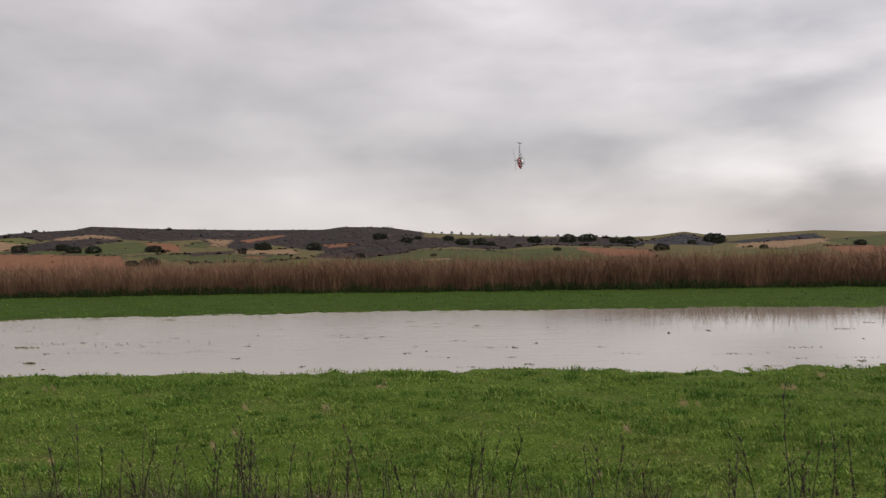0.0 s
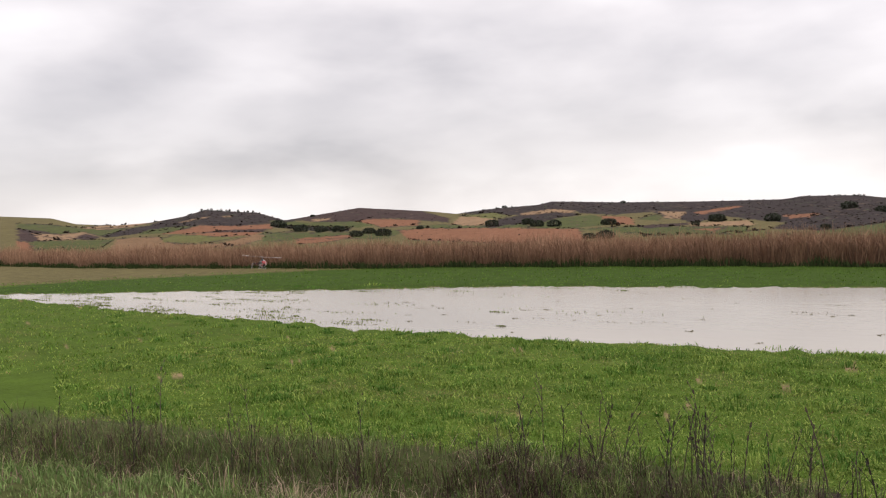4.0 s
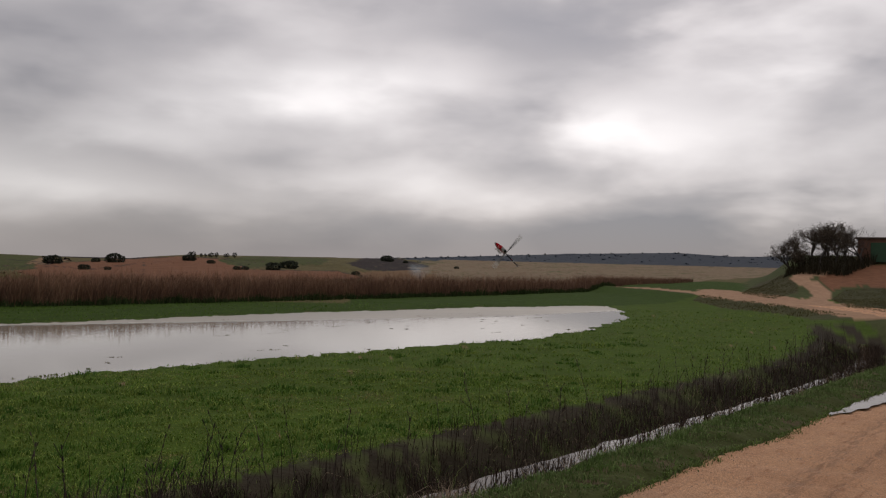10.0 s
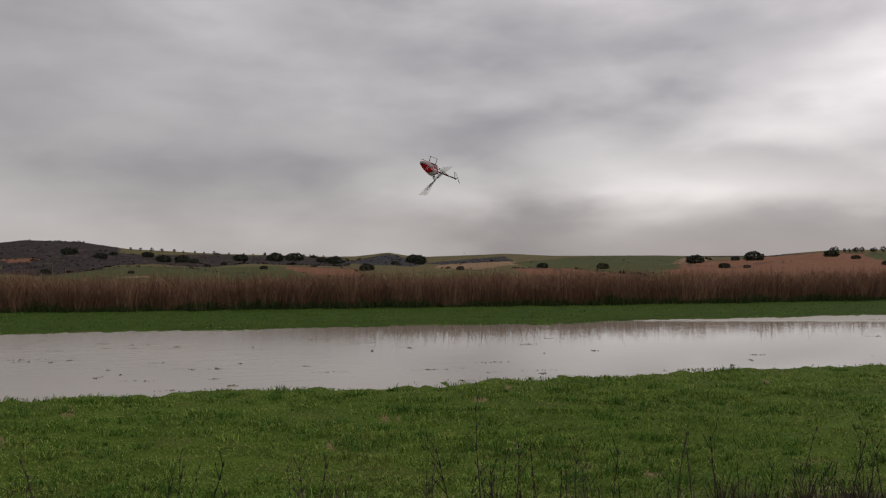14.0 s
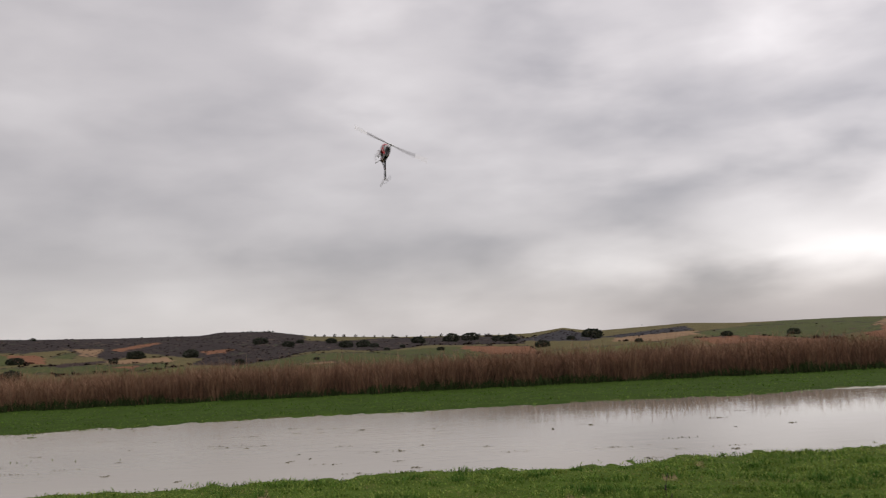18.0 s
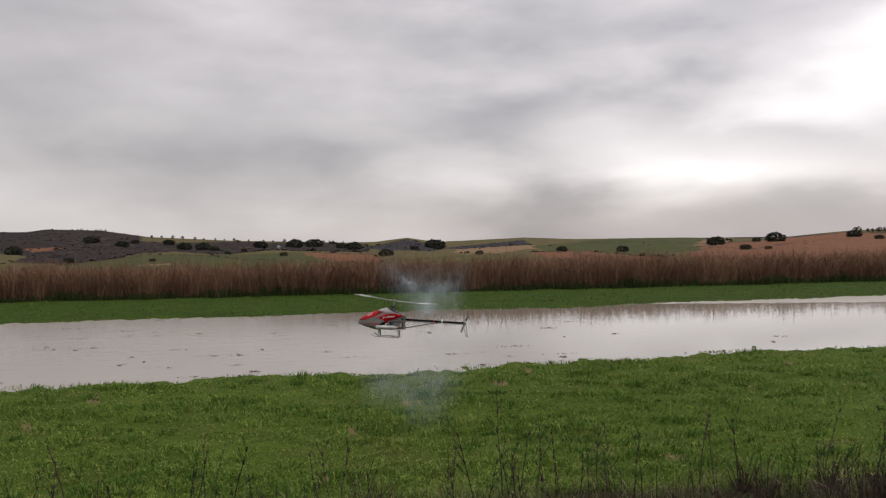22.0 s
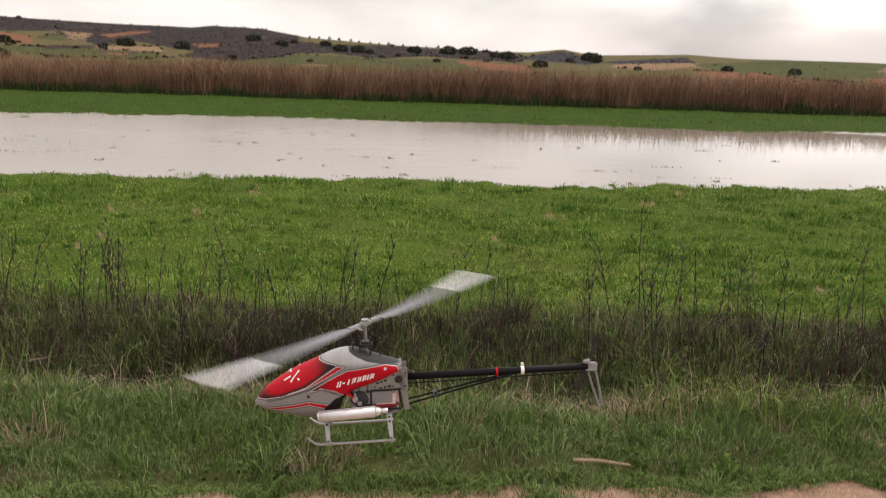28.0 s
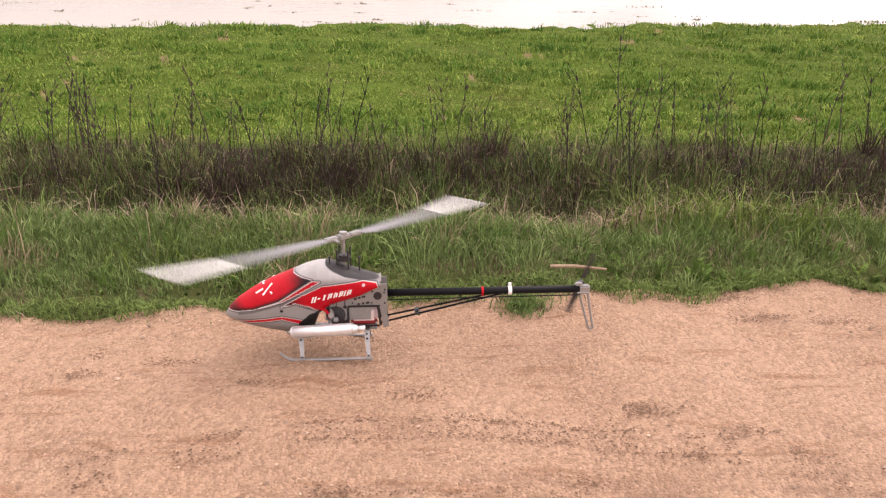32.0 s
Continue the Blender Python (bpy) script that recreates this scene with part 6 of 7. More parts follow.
    # Lettering and badge on the canopy, as plain white shapes.
    for side in (1, -1):
        for f0, width, h, lift in ((0.107, 0.005, 0.021, 0), (0.099, 0.006, 0.021, 0), (0.086, 0.009, 0.005, 0.008), (0.070, 0.006, 0.021, 0), (0.055, 0.005, 0.021, 0), (0.048, 0.007, 0.018, 0.003),
                                   (0.036, 0.005, 0.021, 0), (0.029, 0.006, 0.017, 0.002), (0.019, 0.006, 0.021, 0), (0.011, 0.005, 0.019, 0.002), (0.003, 0.005, 0.021, 0), (-0.007, 0.006, 0.021, 0), (-0.015, 0.006, 0.017, 0.002)):
            v = []
            base = 0.013 + 0.021 * (0.107 - f0) / 0.13 + lift
            for a, b in ((0, 0), (1, 0), (1, 1), (0, 1)):
                f, u = f0 - a * width - b * h * 0.3, base + b * h + a * width * 0.16
                v.append((f, side * (canopy_side(f, u) + 0.0012), u))
            v += [(x, y - side * 0.002, z) for x, y, z in v]
            q = [(0, 1, 2, 3), (7, 6, 5, 4), (0, 4, 5, 1), (1, 5, 6, 2), (2, 6, 7, 3), (3, 7, 4, 0)]
            bar = new("decal_bar", mesh_from("decal_bar", v, q, white))
            bar.parent = shell
        for a, b in (((0.262, 0.034), (0.232, 0.068)), ((0.265, 0.060), (0.232, 0.042)), ((0.285, 0.036), (0.262, 0.050))):
            def stroke(bm, a=a, b=b, side=side):
                pa, pb = ((f, side * (canopy_side(f, u) + 0.001), u) for f, u in (a, b))
                rod(bm, pa, pb, 0.0035, sides=6)
            one_part("decal_stroke", stroke, white, shell)

    # Mechanics behind and under the canopy.
    for y in (0.030, -0.030):
        def frame_plate(bm, y=y):
            box(bm, (0.19, 0.004, 0.088), (-0.045, y, 0.015), bevel=0.001)
            box(bm, (0.15, 0.004, 0.05), (-0.01, y, -0.045), bevel=0.001)
            box(bm, (0.02, 0.004, 0.14), (-0.125, y, -0.03), (0, 9, 0), bevel=0.001)
        plate_part = one_part("side_frame", frame_plate, plate, heli)
        for k in range(9):
            one_part("bolt", lambda bm, k=k, y=y: bmesh.ops.create_uvsphere(bm, u_segments=6, v_segments=4, radius=0.0032, matrix=Matrix.Translation((-0.13 + 0.021 * k, y * 1.13, 0.028 - 0.018 * (k % 3)))), steel, plate_part)
        one_part("gear_window", lambda bm, y=y: rod(bm, (-0.108, y - 0.003, 0.016), (-0.108, y + 0.003, 0.016), 0.014, sides=14), black, plate_part)
    one_part("floor_plate", lambda bm: box(bm, (0.25, 0.05, 0.006), (0.02, 0, -0.108), bevel=0.001), plate, heli)

    def tank(bm):
        box(bm, (0.092, 0.062, 0.062), (-0.062, 0, -0.056), bevel=0.012)
    one_part("fuel_tank", tank, tank_skin, heli, "translucent fuel tank")
    # Thin box added for the red fuel that shows in the tank's right side.
    one_part("fuel_shroud", lambda bm: box(bm, (0.10, 0.006, 0.058), (-0.058, -0.036, -0.058), bevel=0.002), fuel, heli, "dark red fuel showing in the tank's right side")
    one_part("tank_fuel", lambda bm: box(bm, (0.088, 0.066, 0.024), (-0.062, 0, -0.078), bevel=0.008), fuel, heli)
    for y in (0.034, -0.034):
        def bracket(bm, y=y):
            box(bm, (0.108, 0.005, 0.007), (-0.062, y, -0.020), bevel=0.002)
            box(bm, (0.108, 0.005, 0.007), (-0.062, y, -0.092), bevel=0.002)
            box(bm, (0.008, 0.005, 0.072), (-0.010, y, -0.056), bevel=0.002)
            box(bm, (0.008, 0.005, 0.072), (-0.113, y, -0.056), (0, 8, 0), bevel=0.002)
        one_part("tank_frame", bracket, black, heli)

    def engine(bm):
        rod(bm, (0.03, -0.02, -0.05), (0.03, 0.035, -0.05), 0.026)
        for k in range(6):
            rod(bm, (0.03, -0.02 + 0.01 * k, -0.05), (0.03, -0.016 + 0.01 * k, -0.05), 0.032)
        box(bm, (0.05, 0.04, 0.05), (0.02, 0, -0.08), bevel=0.004)
    one_part("engine", engine, steel, heli)
    for f, u in ((0.055, -0.028), (0.028, -0.026), (0.0, -0.022)):
        def servo(bm, f=f, u=u):
            box(bm, (0.02, 0.05, 0.026), (f, 0, u), bevel=0.002)
            rod(bm, (f, 0.024, u), (f, 0.034, u), 0.006)
            rod(bm, (f, 0.034, u), (f, 0.034, u + 0.06), 0.0015, sides=6)
        one_part("servo", servo, black, heli)
    one_part("carburettor", lambda bm: (rod(bm, (0.045, 0.02, -0.04), (0.045, 0.058, -0.04), 0.010), rod(bm, (0.045, 0.05, -0.055), (0.045, 0.05, -0.02), 0.004), box(bm, (0.016, 0.014, 0.014), (0.03, 0.05, -0.058), bevel=0.002)), metal, heli)
    # Unreadable marks cut into the side plates.
    for side in (1, -1):
        for k, (f, u, w) in enumerate(((-0.035, 0.006, 0.010), (-0.049, 0.010, 0.006), (-0.062, 0.014, 0.012), (-0.045, -0.012, 0.008), (-0.06, -0.010, 0.008), (-0.075, -0.008, 0.012), (-0.09, 0.033, 0.007), (-0.132, 0.038, 0.005), (-0.131, -0.01, 0.005))):
            one_part("plate_slot", lambda bm, f=f, u=u, w=w, side=side: box(bm, (w, 0.003, 0.007), (f, side * 0.0325, u), (0, 8, 0), bevel=0.001), black, heli)

    def pipe(bm):
        for k in range(8):
            a, b = k / 8 * math.pi / 2, (k + 1) / 8 * math.pi / 2
            rod(bm, (0.085 - 0.035 * math.sin(a), 0.05, -0.052 + 0.035 * math.cos(a)), (0.085 - 0.035 * math.sin(b), 0.05, -0.052 + 0.035 * math.cos(b)), 0.005, sides=8)
    one_part("fuel_hose", pipe, red, heli, "red fuel hose")

    def muffler(bm):
        rod(bm, (0.176, 0.088, -0.083), (0.168, 0.088, -0.082), 0.012, 0.020, 18)
        rod(bm, (0.168, 0.088, -0.082), (-0.022, 0.088, -0.075), 0.020, 0.020, 18)
        rod(bm, (-0.022, 0.088, -0.075), (-0.042, 0.088, -0.074), 0.020, 0.011, 18)
        rod(bm, (-0.042, 0.088, -0.074), (-0.066, 0.088, -0.073), 0.009, 0.009, 12)
        rod(bm, (0.05, 0.03, -0.07), (0.05, 0.088, -0.08), 0.008)
    one_part("muffler", muffler, polished, heli, "shiny aluminium exhaust muffler", True)

    # Landing gear.
    for side in (0.084, -0.084):
        def skid(bm, y=side):
            rod(bm, (-0.088, y, -0.187), (0.17, y, -0.187), 0.005, sides=8)
            rod(bm, (0.17, y, -0.187), (0.190, y, -0.181), 0.005, sides=8)
            rod(bm, (0.190, y, -0.181), (0.215, y * 0.98, -0.160), 0.005, 0.004, sides=8)
        one_part("skid", skid, metal, heli)
        for f in (0.148, -0.07):
            def strut(bm, y=side, f=f):
                a, b = Vector((f, y * 0.5, -0.108)), Vector((f - 0.006, y, -0.186))
                ring = []
                for end, half in ((a, 0.0095), (b, 0.0060)):
                    for df, dy in ((-half, -0.003), (half, -0.003), (half, 0.003), (-half, 0.003)):
                        ring.append(bm.verts.new(end + Vector((df, dy, 0))))
                for k in range(4):
                    bm.faces.new((ring[k], ring[(k + 1) % 4], ring[4 + (k + 1) % 4], ring[4 + k]))
                bm.faces.new(ring[:4])
                bm.faces.new(ring[4:])
                box(bm, (0.022, abs(y) * 0.5, 0.006), (f, y * 0.25, -0.108), bevel=0.002)
                box(bm, (0.022, 0.016, 0.015), (f - 0.006, y, -0.186), bevel=0.004)
            leg = one_part("skid_strut", strut, metal, heli)
            for d, k, h in ((0.0, 0.56, -0.114), (-0.001, 0.66, -0.127), (-0.005, 0.97, -0.178)):
                one_part("strut_screw", lambda bm, y=side, f=f, d=d, k=k, h=h: rod(bm, (f + d, y * k, h - 0.001), (f + d, y * (k + 0.05), h), 0.0036, sides=8), black, leg)

    # Tail.
    one_part("tail_boom", lambda bm: rod(bm, (-0.12, 0, 0.012), (-0.80, 0, 0.012), 0.0125, sides=16), carbon, heli, smooth=True)
    for y in (0.022, -0.022):
        one_part("boom_strut", lambda bm, y=y: rod(bm, (-0.112, y, -0.088), (-0.52, y * 0.4, 0.004), 0.0035, sides=8), carbon, heli)
    def brace(bm):
        box(bm, (0.02, 0.05, 0.006), (-0.24, 0, -0.059), (0, -13, 0), bevel=0.002)
        box(bm, (0.006, 0.03, 0.02), (-0.24, 0, -0.055), bevel=0.002)
    one_part("strut_brace", brace, steel, heli)
    one_part("tail_control_rod", lambda bm: rod(bm, (-0.13, 0.018, -0.006), (-0.79, 0.016, -0.003), 0.002, sides=6), carbon, heli)
    one_part("red_cable_tie", lambda bm: rod(bm, (-0.455, 0, 0.010), (-0.462, 0, 0.010), 0.016, sides=14), red, heli, "red cable tie")
    one_part("white_boom_clamp", lambda bm: (rod(bm, (-0.545, 0, 0.012), (-0.557, 0, 0.012), 0.0155, sides=14), box(bm, (0.01, 0.006, 0.02), (-0.551, 0, 0.03), bevel=0.001)), white, heli, "white boom clamp")
    def gearbox(bm):
        box(bm, (0.04, 0.026, 0.028), (-0.803, 0, 0.012), bevel=0.005)
        rod(bm, (-0.803, 0, 0.012), (-0.803, -0.045, 0.012), 0.004)
        box(bm, (0.025, 0.014, 0.012), (-0.785, 0, 0.03), bevel=0.003)
    one_part("tail_gearbox", gearbox, metal, heli)
    def fin(bm):
        for a, b in (((-0.785, 0.002), (-0.828, -0.135)), ((-0.815, 0.0), (-0.842, -0.132)), ((-0.828, -0.135), (-0.842, -0.132)), ((-0.78, 0.002), (-0.82, 0.0))):
            rod(bm, (a[0], 0.012, a[1]), (b[0], 0.012, b[1]), 0.004, sides=6)
    one_part("tail_fin", fin, plate, heli, "open plate tail fin")

    # Rotors.
    def mast(bm):
        rod(bm, (0, 0, 0.09), (0, 0, 0.222), 0.006)
    one_part("mast", mast, metal, heli)
    def swash(bm):
        rod(bm, (0, 0, 0.135), (0, 0, 0.145), 0.024)
        rod(bm, (0, 0, 0.144), (0, 0, 0.153), 0.018)
    one_part("swashplate", swash, steel, heli)
    links = [(0.026 * math.cos(k * 1.57 + 0.6), 0.026 * math.sin(k * 1.57 + 0.6), 0.10, 0.17) for k in range(4)] + [(-0.05, 0.0, 0.09, 0.14), (0.045, 0.02, 0.12, 0.15)]
    for f, y, low, high in links:
        one_part("link_rod", lambda bm, f=f, y=y, low=low, high=high: (rod(bm, (f, y, low), (f, y, high), 0.0028, sides=6), rod(bm, (f, y, high - 0.004), (f, y, high + 0.005), 0.0036, sides=8)), steel, heli)

    def head(bm):
        box(bm, (0.055, 0.026, 0.016), (0, 0, 0), bevel=0.004)
        rod(bm, (0, 0, 0.004), (0, 0, 0.016), 0.013)
        for s in (1, -1):
            box(bm, (0.06, 0.02, 0.015), (s * 0.058, 0, 0), bevel=0.004)
            rod(bm, (s * 0.05, 0.0, 0), (s * 0.05, s * 0.032, -0.006), 0.004)
    rotor = one_part("main_rotor", head, metal, heli)
    rotor.location = (0, 0, 0.215)
    for s in (1, -1):
        one_part("pitch_link", lambda bm, s=s: rod(bm, (s * 0.05, s * 0.032, -0.04), (s * 0.05, s * 0.032, 0), 0.0025, sides=6), steel, rotor)
        for name, a, b, skin in (("blade", 0.08, 0.47, blade_skin), ("blade_tip", 0.47, 0.705, tip_skin)):
            verts, faces = [], []
            rings = 9
            outline = [(0.022, 0.0), (0.014, 0.0036), (-0.004, 0.0042), (-0.038, 0.0005), (-0.038, -0.0005), (-0.004, -0.0030), (0.014, -0.0026)]
            for i in range(rings):
                r = a + (b - a) * i / (rings - 1)
                cone = 0.018 * (r / 0.7) ** 2
                chord = 1.0 if r > 0.14 else 0.5 + 0.5 * (r - 0.08) / 0.06
                for c, h in outline:
                    verts.append((s * r, s * c * chord, h + cone))
            k = len(outline)
            for i in range(rings - 1):
                for j in range(k):
                    faces.append((i * k + j, i * k + (j + 1) % k, (i + 1) * k + (j + 1) % k, (i + 1) * k + j))
            for row in (0, rings - 1):
                faces.append((row * k, row * k + 2, row * k + 3, row * k + 4))
            ob = new(name, mesh_from(name, verts, faces, skin))
            ob.parent = rotor
            tagged(ob, "white painted rotor blade end" if name == "blade_tip" else "grey rotor blade")
    tail = one_part("tail_rotor", lambda bm: rod(bm, (0, -0.008, 0), (0, 0.008, 0), 0.011), steel, heli)
    tail.location = (-0.803, -0.045, 0.012)
    for s in (1, -1):
        def tail_blade(bm, s=s):
            box(bm, (0.098, 0.0025, 0.019), (s * 0.068, 0, 0), (s * 12, 0, 0), bevel=0.001)
        one_part("tail_blade", tail_blade, steel, tail)
    return heli, rotor, tail


heli, rotor, tail_rotor = build_helicopter()


# ---- smoke ----
def build_smoke():
    """Exhaust smoke: each puff is a loose handful of thin curled wisps that fade towards their rims."""
    m = bpy.data.materials.new("exhaust_smoke")
    tree, add, link = nodes_of(m)
    clear, fog, mix = add("ShaderNodeBsdfTransparent"), add("ShaderNodeBsdfDiffuse"), add("ShaderNodeMixShader")
    fog.inputs["Color"].default_value = (0.70, 0.80, 0.87, 1)
    soft = add("ShaderNodeAttribute")
    soft.attribute_name = "thickness"
    coord, curl = add("ShaderNodeTexCoord"), add("ShaderNodeTexNoise", Scale=7.0, Detail=4.0, Roughness=0.6)
    link(coord.outputs["Object"], curl.inputs["Vector"])
    uneven = maths(tree, "MULTIPLY", maths(tree, "SUBTRACT", curl.outputs["Fac"], 0.28), 2.2, clamp=True)
    link(maths(tree, "MULTIPLY", maths(tree, "MULTIPLY", soft.outputs["Fac"], uneven), 0.44, clamp=True), mix.inputs[0])
    link(clear.outputs[0], mix.inputs[1])
    link(fog.outputs[0], mix.inputs[2])
    link(mix.outputs[0], add("ShaderNodeOutputMaterial").inputs[0])
    made = []
    gen = np.random.default_rng(31)
    around, rings = 20, 5
    for size_of, dense in ((0.6, 2.2), (0.6, 2.2), (0.6, 2.2), (1.3, 1.0), (1.2, 1.0), (3.2, 0.62), (1.8, 0.6), (1.5, 0.5)):
        verts, faces, thick = [], [], []
        for k in range(6):
            centre = gen.normal(0, 1, 3) * (0.16, 0.11, 0.08) * size_of
            out = gen.normal(0, 0.45, 3) + (0, 1, 0)
            out /= np.linalg.norm(out)
            one = np.cross(out, gen.normal(0, 1, 3))
            one /= np.linalg.norm(one)
            two = np.cross(out, one)
            size, phase, start = gen.uniform(0.2, 0.34) * size_of, gen.uniform(0, 6.28, 3), len(verts)
            for i in range(rings + 1):
                for j in range(around):
                    a, t = 2 * math.pi * j / around, i / rings
                    lobed = 1 + 0.2 * math.sin(2 * a + phase[0]) + 0.12 * math.sin(3 * a + phase[1])
                    curled = 0.25 * math.sin(2.5 * t + a + phase[2]) * t
                    verts.append(centre + size * (t * lobed * (math.cos(a) * one + math.sin(a) * two) + curled * out))
                    thick.append(dense * max(0.0, 1 - t) ** 1.3)
            for i in range(rings):
                for j in range(around):
                    p, q = start + i * around + j, start + i * around + (j + 1) % around
                    faces.append((p, q, q + around, p + around))
        me = mesh_from("smoke_puff", verts, faces, m, True)
        layer = me.attributes.new("thickness", "FLOAT", "POINT")
        layer.data.foreach_set("value", np.array(thick, np.float32))
        ob = new("smoke_puff", me)
        tagged(ob, "thin bluish white puff of exhaust smoke", "smoke", "exhaust smoke of the helicopter", "stuff")
        made.append(ob)
    return made


smoke = build_smoke()

